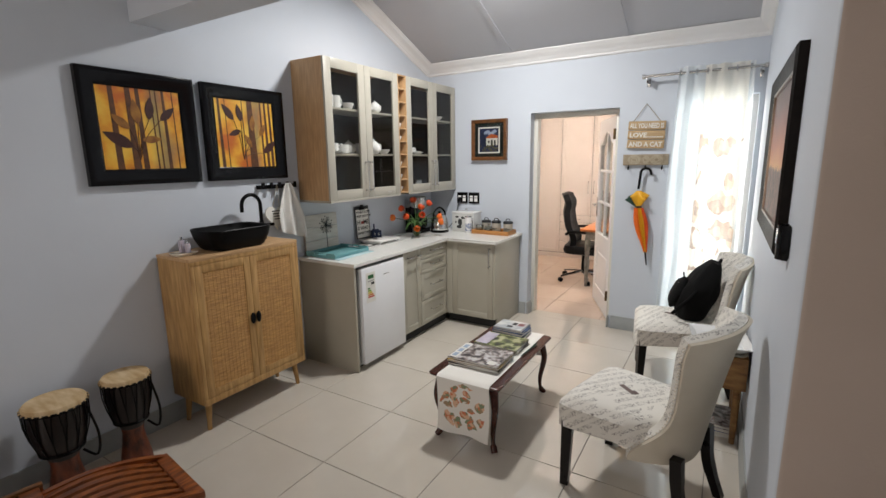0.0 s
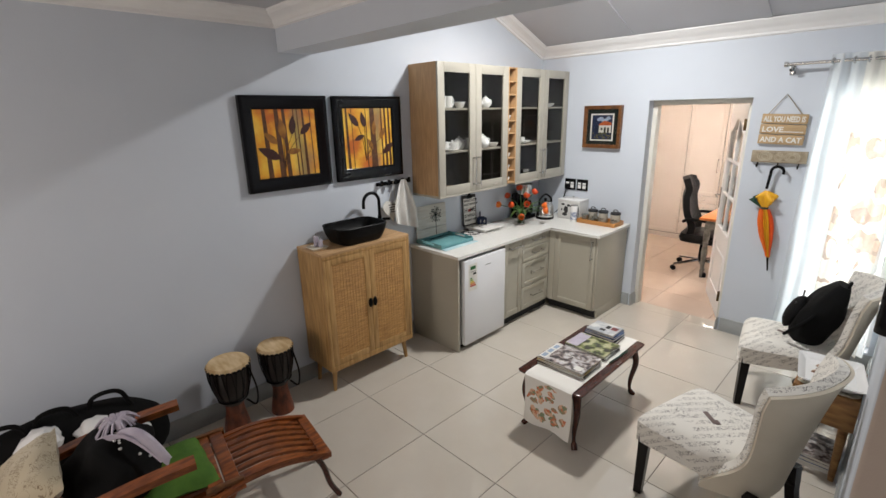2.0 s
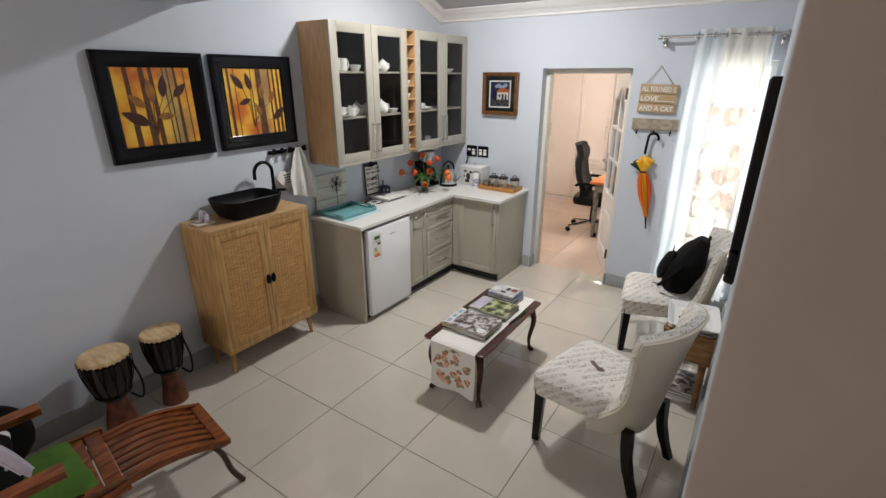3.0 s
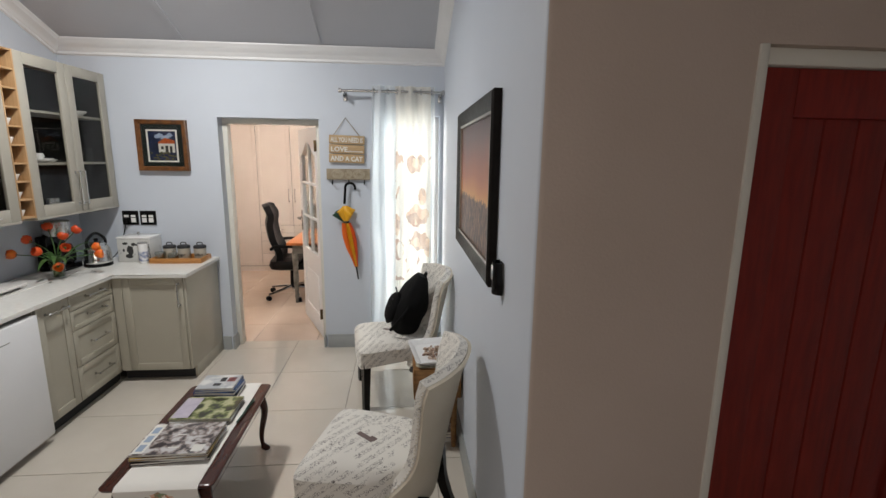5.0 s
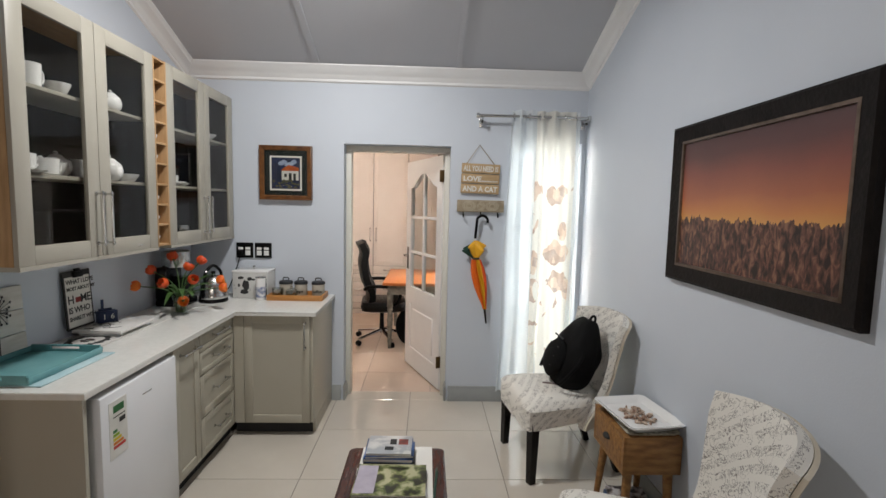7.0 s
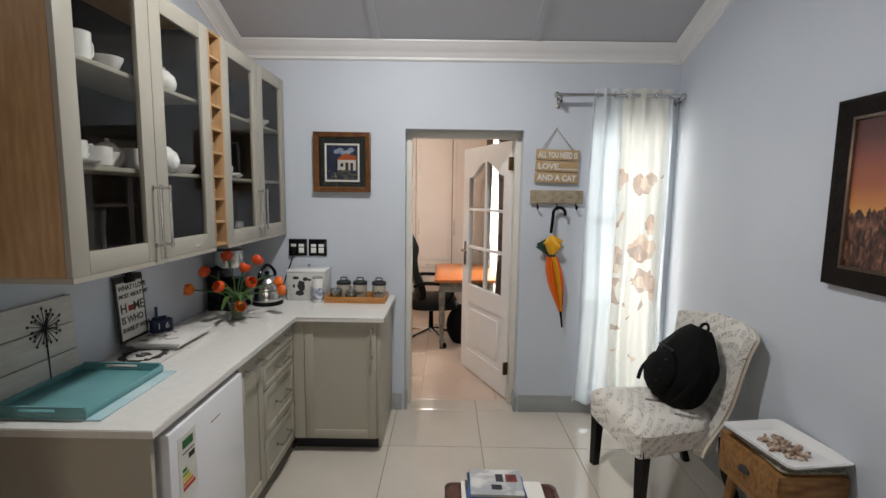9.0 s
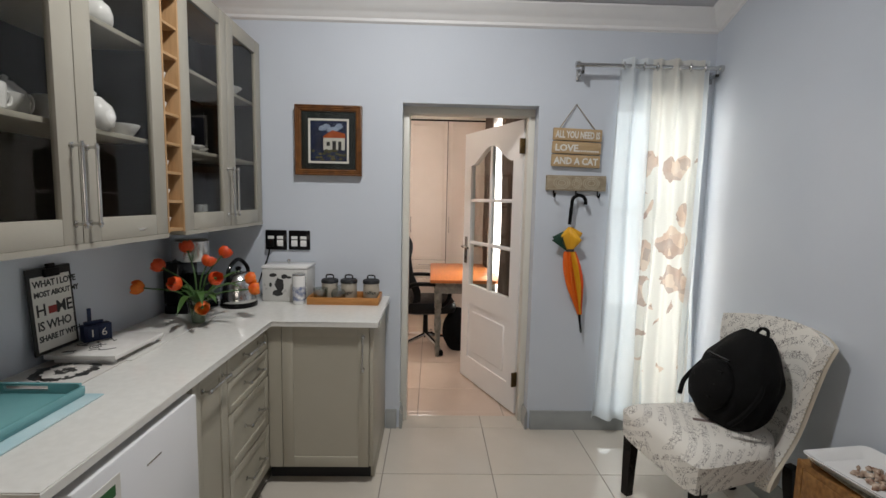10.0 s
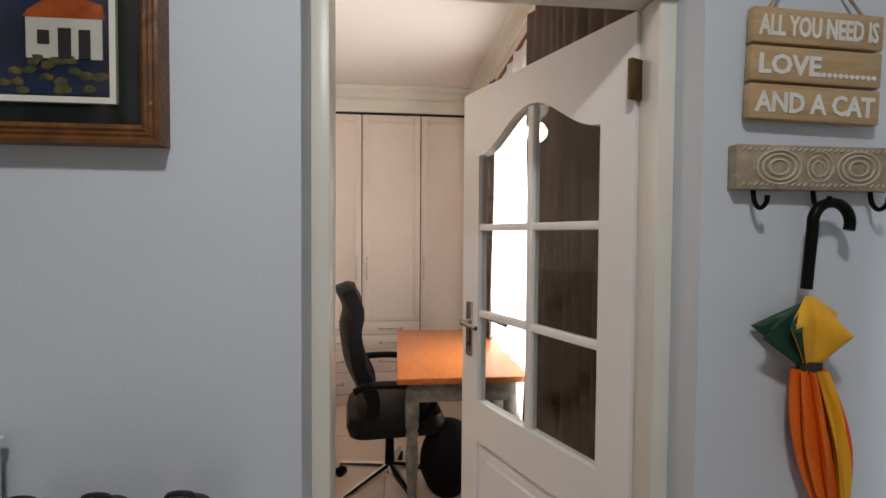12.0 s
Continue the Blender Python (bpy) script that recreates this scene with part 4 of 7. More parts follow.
def dish(at, r=0.06, h=0.03, name="bowl", label="small white ceramic bowl on a shelf"):
    x, y, z = at
    solid(name, lathe(bmesh.new(), [(r * 0.5, 0), (r * 0.6, 0.004), (r * 0.95, h * 0.8), (r, h), (r * 0.95, h), (r * 0.55, 0.008)], x, y, z, 22), M["white_cer"], label, name, kind="thing", group="crockery")


IN = -1.925
for y in (3.235, 3.315):
    cup((IN, y, 2.05), 0.036, 0.095, label="tall white ceramic mug")
teapot((IN, 3.79, 2.05), 0.05), cup((IN, 3.68, 2.05), 0.03, 0.06)
dish((IN, 3.26, 1.70), 0.075, 0.015, "plate", "white dinner plate on a shelf"), cup((IN, 3.25, 1.718), 0.046, 0.062)
cup((IN, 3.37, 1.70), 0.044, 0.07), dish((IN - 0.05, 3.46, 1.70), 0.06, 0.06)
teapot((IN + 0.02, 3.73, 1.70), 0.06), dish((IN + 0.02, 3.87, 1.70), 0.055, 0.04), cup((IN - 0.07, 3.65, 1.70), 0.035, 0.09)
dish((IN, 4.35, 1.70), 0.07, 0.018, "plate", "white saucer stack on a shelf"), cup((IN, 4.34, 1.72), 0.035, 0.045)
dish((IN, 4.78, 2.05), 0.08, 0.035), dish((IN, 4.42, 1.70), 0.045, 0.03)
dish((IN, 3.45, 2.05), 0.05, 0.05), teapot((IN - 0.06, 3.50, 1.70), 0.055)
cup((IN - 0.02, 4.24, 1.70), 0.03, 0.05), dish((IN - 0.02, 4.46, 1.70), 0.06, 0.022, "plate", "white saucer stack on a shelf")
jar_at = (IN + 0.04, 3.26, Z0)
jar = thing("jar", jar_at, "glass jar with a copper lower band", "jar")
part("band", lathe(bmesh.new(), [(0.042, 0.0), (0.045, 0.01), (0.045, 0.065), (0.042, 0.07)], *jar_at, 20), M["copper"], jar)
part("glass_body", lathe(bmesh.new(), [(0.038, 0.07), (0.04, 0.08), (0.045, 0.2), (0.05, 0.21)], *jar_at, 20), M["glass"], jar)
for y in (3.40, 3.46):
    solid("small_tin", lathe(bmesh.new(), [(0.028, 0), (0.03, 0.004), (0.03, 0.05), (0.026, 0.056)], IN + 0.03, y, Z0, 14), M["charcoal"], "dark small tin on the cabinet floor", "tin", "thing", "tins")
for y in (4.36, 4.40, 4.83):
    solid("drinking_glass", lathe(bmesh.new(), [(0.026, 0), (0.03, 0.11), (0.028, 0.11), (0.024, 0.006)], IN + 0.03, y, Z0 if y < 4.5 else 1.70, 16), M["steel"] if y < 4.5 else M["glass"], "small plain tumbler in the cabinet", "glass", "thing", "tumblers")
dish((IN + 0.03, 3.85, Z0), 0.065, 0.03, "bowl", "fluted white ceramic tart dish")
for k in range(2, 9):
    z = Z0 + 0.015 + (8 - k) * (Z1 - Z0 - 0.016) / 9
    if k in (2, 5):
        continue
    dish((-1.90, 4.077, z), 0.036, 0.045, "cup", "little white cup in a cubby")

# ---- things on the worktop ----
# planked board with a painted seed head, leaning on the wall
pb = thing("seed_head_plaque", (-2.13, 3.24, TOPZ), "whitewashed plank plaque with a painted seed head", "plaque")
LEAN = pose(-2.145, 3.115, TOPZ + 0.004, 0, -3, 0)
for k in range(3):
    part("plank", turn(boxes((-0.014, 0, 0.0, 0.375, 0.002 + k * 0.108, 0.106 + k * 0.108), bev=0.002), LEAN), mat("whitewashed_plank", (0.66, 0.64, 0.60), (0.56, 0.53, 0.48), 9, 0.8, stretch=(6, 1, 6), bump=0.15), pb)
part("painted_stem", turn(tube(bmesh.new(), [(0.002, 0.235, 0.0), (0.002, 0.24, 0.22)], 0.0026, 5), LEAN), M["ink"], pb)
for k in range(26):
    a = 2 * math.pi * k / 26 + 0.1 * math.sin(k * 5)
    r = 0.05 + 0.03 * ((k * 7) % 5) / 5
    e = (0.002, 0.24 + r * math.cos(a), 0.225 + r * math.sin(a))
    part("painted_ray", turn(blob(tube(bmesh.new(), [(0.002, 0.24, 0.225), e], 0.0014, 4), e, (0.0015, 0.0065, 0.0065), k, 0.2, 1), LEAN), M["ink"], pb)

glassmat = solid("glass_board", boxes((-2.12, -1.775, 3.10, 3.52, TOPZ + 0.001, TOPZ + 0.006), bev=0.001), M["bluemat"], "pale blue printed glass worktop saver", "chopping board", kind="thing")
ty = thing("tray", (-1.98, 3.3, TOPZ + 0.006), "teal lacquered serving tray with cut-out handles", "tray")
tz = TOPZ + 0.007
part("base", boxes((-2.145, -1.82, 3.10, 3.505, tz, tz + 0.008), bev=0.002), M["teal"], ty)
for nm, a, b in (("long_side", (-1.828, -1.818, 3.10, 3.505), 0), ("long_side", (-2.147, -2.137, 3.10, 3.505), 0), ("handle_side", (-2.137, -1.828, 3.10, 3.11), 1), ("handle_side", (-2.137, -1.828, 3.495, 3.505), 1)):
    bm = boxes((*a, tz + 0.008, tz + 0.030), bev=0.002) if not b else boxes((a[0], a[1], a[2], a[3], tz + 0.008, tz + 0.018), (a[0], -2.05, a[2], a[3], tz + 0.018, tz + 0.038), (-1.92, a[1], a[2], a[3], tz + 0.018, tz + 0.038), (-2.05, -1.92, a[2], a[3], tz + 0.031, tz + 0.038))
    part(nm, bm, M["teal"], ty)


def mat_print():
    m, nt, b, vec, xyz = blank("printed_stone_mat", 0.25)
    n = tex(nt, "ShaderNodeTexNoise", vec, 30.0, Detail=3.0, Distortion=1.0)
    off = nt.nodes.new("ShaderNodeVectorMath")
    off.operation = "DISTANCE"
    nt.links.new(vec, off.inputs[0])
    off.inputs[1].default_value = (-2.03, 3.705, TOPZ)
    d = math_node(nt, "ADD", off.outputs["Value"], math_node(nt, "MULTIPLY", math_node(nt, "SUBTRACT", n.outputs[0], 0.5), 0.075))
    bands = math_node(nt, "GREATER_THAN", math_node(nt, "SINE", math_node(nt, "MULTIPLY", d, 95.0)), 0.15)
    k = math_node(nt, "MULTIPLY", bands, math_node(nt, "LESS_THAN", d, 0.105))
    nt.links.new(mix_col(nt, k, (0.60, 0.58, 0.55), (0.03, 0.03, 0.03)), b.inputs["Base Color"])
    return m


solid("stove_mat", boxes((-2.16, -1.90, 3.57, 3.815, TOPZ + 0.001, TOPZ + 0.005), bev=0.001), mat_print(), "black and white printed glass saver", "chopping board", kind="thing")
solid("glass_upstand_sheet", boxes((-2.16, -1.88, 3.82, 4.62, TOPZ + 0.0005, TOPZ + 0.0035)), M["counter"], "long pale glass worktop saver along the wall", "chopping board", kind="thing")
mb = thing("marble_board", (-2.02, 3.92, TOPZ), "white marble board on short feet with grey veins", "serving board")
part("slab", boxes((-2.15, -1.90, 3.76, 4.06, TOPZ + 0.022, TOPZ + 0.040), bev=0.003), mat("veined_marble", (0.72, 0.71, 0.69), (0.62, 0.60, 0.57), 12, 0.2), mb)
for y in (3.78, 4.02):
    part("foot", boxes((-2.13, -1.92, y, y + 0.02, TOPZ + 0.004, TOPZ + 0.022), bev=0.002), M["white"], mb)
bm = bmesh.new()
rng = random.Random(4)
for k in range(9):
    p = Vector((rng.uniform(-2.12, -1.93), rng.uniform(3.79, 4.03), TOPZ + 0.0405))
    pts = [p]
    for j in range(4):
        p = p + Vector((rng.uniform(-0.03, 0.03), rng.uniform(-0.03, 0.03), 0))
        p.x, p.y = min(-1.91, max(-2.14, p.x)), min(4.05, max(3.77, p.y))
        pts.append(p)
    tube(bm, smooth_path(pts, 3), 0.0016, 4)
part("vein", bm, M["ink"], mb)
# clipboard sign
cb = thing("clipboard_sign", (-2.13, 3.76, TOPZ + 0.04), "black and white clipboard sign with block lettering", "sign")
CB = pose(-2.145, 3.728, TOPZ + 0.041, 0, -3.5, 0)
part("board", turn(boxes((-0.008, 0, 0, 0.195, 0, 0.305), bev=0.002), CB), M["ink"], cb)
part("sheet", turn(boxes((0, 0.0012, 0.012, 0.183, 0.012, 0.275)), CB), M["letter"], cb)
part("clip", turn(boxes((0, 0.012, 0.065, 0.13, 0.27, 0.30), (-0.002, 0.010, 0.08, 0.115, 0.30, 0.318), bev=0.003), CB), M["black"], cb)
for txt, z, sz in (("WHAT I LOVE", 0.238, 0.033), ("MOST ABOUT MY", 0.203, 0.027), ("H   ME", 0.135, 0.062), ("IS WHO I", 0.085, 0.045), ("SHARE IT WITH", 0.045, 0.029)):
    part("lettering", words(txt, sz, CB @ Matrix.Translation((0.0012, 0.018, z)) @ FACE_X, 0.0006, 0.92, 0.0009), M["ink"], cb)
part("house_mark", turn(boxes((0.0012, 0.002, 0.072, 0.108, 0.138, 0.165)), CB), mat("red_print", (0.28, 0.03, 0.025), None, 8, 0.6), cb)
# block calendar
cal = thing("block_calendar", (-2.095, 3.945, TOPZ + 0.04), "navy wooden block calendar showing sixteen", "calendar")
z = TOPZ + 0.0405
CAL = pose(-2.095, 3.945, z, 0, 0, -35) @ Matrix.Diagonal((0.85, 0.85, 0.85, 1))
part("block", turn(boxes((-0.025, 0.025, -0.055, 0.055, 0, 0.075), bev=0.003), CAL), M["blue"], cal)
for k, ch in enumerate("16"):
    part("number_cube", turn(boxes((0.02, 0.029, -0.044 + 0.046 * k, -0.002 + 0.046 * k, 0.012, 0.066), bev=0.002), CAL), M["blue"], cal)
    part("figure", words(ch, 0.05, CAL @ Matrix.Translation((0.029, -0.036 + 0.046 * k, 0.022)) @ FACE_X, 0.0006), M["letter"], cal)
part("peg", turn(boxes((-0.01, 0.0, -0.03, -0.015, 0.075, 0.15), (-0.012, 0.004, -0.045, 0.03, 0.075, 0.09), bev=0.002), CAL), M["blue"], cal)

# vase of tulips
va = thing("tulip_vase", (-1.89, 4.33, TOPZ), "glass vase of orange and yellow tulips", "flowers")
vx, vy = -1.89, 4.33
part("vase", lathe(bmesh.new(), [(0.04, 0.0), (0.044, 0.01), (0.042, 0.06), (0.052, 0.125), (0.049, 0.125), (0.038, 0.06), (0.038, 0.012)], vx, vy, TOPZ + 0.0005, 24), M["glass"], va)
part("water_and_stems", lathe(bmesh.new(), [(0.030, 0.013), (0.033, 0.06), (0.036, 0.085)], vx, vy, TOPZ, 16), mat("stem_tangle", (0.07, 0.11, 0.035), (0.02, 0.04, 0.01), 60, 0.3, stretch=(3, 3, 0.4)), va)
heads = [(-0.07, 0.06, 0.345, 0), (0.075, 0.10, 0.32, 0), (0.032, 0.03, 0.283, 0), (0.10, -0.06, 0.225, 0), (-0.037, -0.09, 0.205, 0), (0.185, 0.11, 0.20, 1), (0.205, 0.10, 0.155, 1), (0.038, -0.05, 0.105, 1), (-0.16, 0.0, 0.27, 0), (-0.20, -0.09, 0.19, 1)]
for k, (dx, dy, dz, yel) in enumerate(heads):
    tip = Vector((vx + dx, vy + dy, TOPZ + dz))
    stem = smooth_path([(vx + dx * 0.1, vy + dy * 0.1, TOPZ + 0.05), (vx + dx * 0.3, vy + dy * 0.35, TOPZ + 0.06 + dz * 0.5), tuple(tip)], 6)
    part("stem", tube(bmesh.new(), stem, 0.0035, 6), M["leaf"], va)
    d = (stem[-1] - stem[-3]).normalized()
    q = d.to_track_quat("Z", "Y").to_matrix().to_4x4()
    place = Matrix.Translation(tip) @ q
    colour = M["tulip_y"] if yel else M["tulip"]
    bloom = part("bloom", turn(lathe(bmesh.new(), [(0.004, -0.006), (0.010, 0.0), (0.009, 0.02), (0.003, 0.028)], 0, 0, 0, 8), place), M["leaf"], va)
    for j in range(6):
        a = 60 * j + 7 * k
        def petal(u, v, a=a, j=j):
            w = 0.022 * math.sin(math.pi * (0.12 + 0.80 * v)) ** 0.7
            r = 0.006 + 0.022 * math.sin(math.pi * min(1, 0.15 + 0.62 * v)) + (0.006 if j % 2 else 0.009) * v
            return Matrix.Rotation(radians(a), 3, "Z") @ Vector((r - 0.006 * (2 * u - 1) ** 2, (u - 0.5) * 2 * w, -0.005 + 0.05 * v))
        part("petal", turn(sheet(bmesh.new(), petal, 4, 6, 0.001), place), colour, bloom)
for k in range(11):
    a = k * 2.4 + 0.5
    L_ = 0.16 + 0.05 * (k % 3)
    ca, sa = math.cos(a), math.sin(a)
    def blade(u, v, ca=ca, sa=sa, L_=L_, k=k):
        w = 0.017 * math.sin(math.pi * (0.1 + 0.9 * v)) ** 0.8
        rad = 0.015 + L_ * 0.85 * v
        h = 0.06 + L_ * (1.1 * v - 0.75 * v * v * (0.8 + 0.25 * (k % 4)))
        return (vx + ca * rad * (0.55 if ca < 0 else 0.9) - sa * (u - 0.5) * 2 * w, vy + sa * rad + ca * (u - 0.5) * 2 * w, TOPZ + 0.04 + h + 0.006 * abs(u - 0.5))
    part("leaf", sheet(bmesh.new(), blade, 3, 9, 0.0008), M["leaf"], va)

# coffee machine, kettle, biscuit box, flask
cm = thing("coffee_machine", (-2.05, 4.62, TOPZ), "black coffee machine with a brushed steel top", "coffee machine")
part("body", boxes((-2.15, -1.96, 4.50, 4.70, TOPZ, TOPZ + 0.05), (-2.15, -2.07, 4.50, 4.70, TOPZ + 0.05, TOPZ + 0.27), bev=0.01), M["gloss_black"], cm)
part("head", lathe(bmesh.new(), [(0.085, 0.27), (0.09, 0.28), (0.09, 0.375), (0.075, 0.385)], -2.055, 4.60, TOPZ, 28), M["steel"], cm)
part("jug", lathe(bmesh.new(), [(0.05, 0.052), (0.07, 0.07), (0.075, 0.14), (0.05, 0.2)], -2.02, 4.60, TOPZ, 22), M["gloss_black"], cm)
ke = thing("kettle", (-1.86, 4.74, TOPZ), "brushed steel kettle with a black arched handle", "kettle")
kx, ky = -1.865, 4.735
part("base", lathe(bmesh.new(), [(0.098, 0), (0.1, 0.006), (0.098, 0.022), (0.09, 0.026)], kx, ky, TOPZ, 32), M["gloss_black"], ke)
part("pot", lathe(bmesh.new(), [(0.094, 0.026), (0.097, 0.032), (0.097, 0.052), (0.095, 0.055), (0.095, 0.09), (0.088, 0.135), (0.068, 0.175), (0.05, 0.188), (0.02, 0.192)], kx, ky, TOPZ, 32), M["steel"], ke)
part("lid_knob", lathe(bmesh.new(), [(0.018, 0.19), (0.012, 0.2), (0.018, 0.215), (0.008, 0.222)], kx, ky, TOPZ, 16), M["gloss_black"], ke)
part("handle", tube(bmesh.new(), smooth_path([(kx + 0.02, ky + 0.08, TOPZ + 0.14), (kx + 0.02, ky + 0.075, TOPZ + 0.21), (kx, ky, TOPZ + 0.262), (kx - 0.02, ky - 0.075, TOPZ + 0.215), (kx - 0.02, ky - 0.085, TOPZ + 0.15)], 5), 0.011, 9), M["gloss_black"], ke)
part("spout", tube(bmesh.new(), [(kx - 0.06, ky + 0.05, TOPZ + 0.13), (kx - 0.085, ky + 0.075, TOPZ + 0.165)], [0.02, 0.012], 10), M["steel"], ke)


def cow_hide():
    m, nt, b, vec, xyz = blank("printed_tin", 0.4)
    n = tex(nt, "ShaderNodeTexNoise", vec, 26.0, Detail=4.0)
    k = math_node(nt, "GREATER_THAN", n.outputs[0], 0.62)
    nt.links.new(mix_col(nt, math_node(nt, "MULTIPLY", k, 0.35), (0.58, 0.58, 0.56), (0.18, 0.18, 0.18)), b.inputs["Base Color"])
    return m


bb = thing("biscuit_tin", (-1.65, 4.93, TOPZ), "off-white biscuit tin printed with a cow", "tin")
BX0, BX1, BY0, BY1 = -1.775, -1.512, 4.845, 5.035
part("box", boxes((BX0, BX1, BY0, BY1, TOPZ, TOPZ + 0.195), bev=0.006), cow_hide(), bb)
part("lid", boxes((BX0 - 0.003, BX1 + 0.003, BY0 - 0.003, BY1 + 0.003, TOPZ + 0.195, TOPZ + 0.212), bev=0.004), M["white_cer"], bb)
part("knob", lathe(bmesh.new(), [(0.006, 0.212), (0.006, 0.222), (0.011, 0.226), (0.011, 0.238), (0.005, 0.241)], -1.645, 4.94, TOPZ, 12), M["steel"], bb)
bm = bmesh.new()
for cx, cz, rx, rz in ((-1.672, 0.10, 0.026, 0.045), (-1.645, 0.15, 0.02, 0.014), (-1.71, 0.158, 0.022, 0.011), (-1.685, 0.05, 0.03, 0.018), (-1.725, 0.10, 0.008, 0.014), (-1.618, 0.145, 0.016, 0.008)):
    blob(bm, (cx, BY0, TOPZ + cz), (rx, 0.0012, rz), int(cx * 100), 0.4, 2)
part("cow_print", bm, M["ink"], bb)
part("lettering", words("BESKUIT", 0.044, Matrix.Translation((BX1 - 0.006, BY0 - 0.0005, TOPZ + 0.014)) @ Matrix(((0, -1, 0, 0), (0, 0, -1, 0), (1, 0, 0, 0), (0, 0, 0, 1))), 0.0005, 0.85, 0.001), M["ink"], bb)
fl = thing("tumbler_flask", (-1.545, 4.795, TOPZ), "white steel tumbler with a blue printed motif", "flask")
part("body", lathe(bmesh.new(), [(0.031, 0), (0.034, 0.006), (0.037, 0.165), (0.037, 0.168)], -1.545, 4.795, TOPZ, 26), M["white_cer"], fl)
part("rim", lathe(bmesh.new(), [(0.037, 0.168), (0.037, 0.176), (0.033, 0.178)], -1.545, 4.795, TOPZ, 26), M["steel"], fl)
part("motif", lathe(bmesh.new(), [(0.0354, 0.022), (0.0373, 0.105)], -1.545, 4.795, TOPZ, 26, caps=False), mat("blue_print", (0.03, 0.07, 0.22), (0.75, 0.75, 0.74), 45, 0.3), fl)

tr = thing("wooden_tray", (-1.27, 4.88, TOPZ), "bamboo tray holding canisters and glasses", "tray")
T0, T1, U0, U1 = -1.497, -1.085, 4.775, 4.985
part("base", boxes((T0, T1, U0, U1, TOPZ + 0.001, TOPZ + 0.009)), M["bamboo"], tr)
for q in ((T0, T1, U0, U0 + 0.011), (T0, T1, U1 - 0.011, U1), (T0, T0 + 0.011, U0 + 0.011, U1 - 0.011), (T1 - 0.011, T1, U0 + 0.011, U1 - 0.011)):
    part("side", boxes((*q, TOPZ + 0.009, TOPZ + 0.042), bev=0.002), M["bamboo"], tr)


def canister(x, y, text):
    c = thing("canister", (x, y, TOPZ + 0.009), "taupe enamel canister with a dark lid marked " + text if text else "taupe enamel canister with a dark lid", "canister", "tea canisters")
    z = TOPZ + 0.0095
    part("pot", lathe(bmesh.new(), [(0.045, 0), (0.048, 0.004), (0.048, 0.098), (0.046, 0.102)], x, y, z, 26), M["canister"], c)
    part("lid", lathe(bmesh.new(), [(0.051, 0.098), (0.051, 0.112), (0.046, 0.119), (0.012, 0.125)], x, y, z, 26), M["charcoal"], c)
    part("loop", tube(bmesh.new(), smooth_path([(x - 0.022, y, z + 0.12), (x - 0.018, y, z + 0.142), (x + 0.018, y, z + 0.142), (x + 0.022, y, z + 0.12)], 4), 0.0045, 7), M["charcoal"], c)
    if text:
        bm = words(text, 0.03, Matrix.Identity(4), 0.0004, 1.0, 0.0005)
        w = max(v.co.x for v in bm.verts)
        for v in bm.verts:
            a = (v.co.x - w / 2) / 0.0485
            v.co = Vector((x + 0.0488 * math.sin(a), y - 0.0488 * math.cos(a), z + 0.036 + v.co.y))
        part("lettering", bm, M["ink"], c)


canister(-1.395, 4.92, ""), canister(-1.28, 4.92, "sugar"), canister(-1.145, 4.915, "coffee")
for x, y, h in ((-1.43, 4.832, 0.078), (-1.325, 4.828, 0.05)):
    g = thing("glass_dish", (x, y, TOPZ + 0.009), "clear glass sugar bowl or tumbler on the tray", "glass", "tray glasses")
    part("bowl", lathe(bmesh.new(), [(0.032, 0), (0.04, 0.01), (0.043, h), (0.040, h), (0.036, 0.014)], x, y, TOPZ + 0.0095, 22), M["cut_glass"], g)
    if h < 0.06:
        part("lid", lathe(bmesh.new(), [(0.044, h), (0.035, h + 0.02), (0.008, h + 0.03), (0.013, h + 0.045), (0.003, h + 0.05)], x, y, TOPZ + 0.0095, 22), M["cut_glass"], g)
solid("spoon_rest", boxes((-1.215, -1.115, 4.80, 4.855, TOPZ + 0.0095, TOPZ + 0.018), bev=0.004), M["gloss_black"], "small black dish on the bamboo tray", "dish", kind="thing")
# sockets
for x in (-1.757, -1.612):
    so = thing("wall_socket", (x, 5.06, 1.22), "black double socket plate with white inserts", "socket", "wall sockets")
    part("plate", boxes((x - 0.066, x + 0.066, 5.047, 5.06, 1.165, 1.288), bev=0.005), M["gloss_black"], so)
    for dx in (-0.03, 0.026):
        for z0, z1 in ((1.232, 1.252), (1.188, 1.226)):
            if x < -1.7 and dx < 0 and z1 < 1.23:
                part("plug", boxes((x + dx - 0.02, x + dx + 0.02, 5.015, 5.047, 1.185, 1.228), bev=0.006), M["black"], so)
                continue
            part("insert", boxes((x + dx - 0.019, x + dx + 0.019, 5.043, 5.048, z0, z1), bev=0.002), M["white_cer"], so)
solid("power_cable", tube(bmesh.new(), smooth_path([(-1.787, 5.03, 1.19), (-1.80, 5.02, 1.12), (-1.83, 5.03, 1.05), (-1.86, 4.98, 0.93), (-1.88, 4.88, 0.888), (-1.87, 4.84, 0.886)], 6), 0.004, 7), M["black"], "black kettle flex hanging from the socket", "cable", kind="thing")

# ---- sideboard with basin ----
sb = thing("sideboard", (-2.0, 2.35, 0), "golden oak sideboard with woven rattan doors", "sideboard")
SX, SXB, SY0, SY1, SZ0, SZ1 = -1.82, -2.165, 1.957, 2.735, 0.19, 1.10
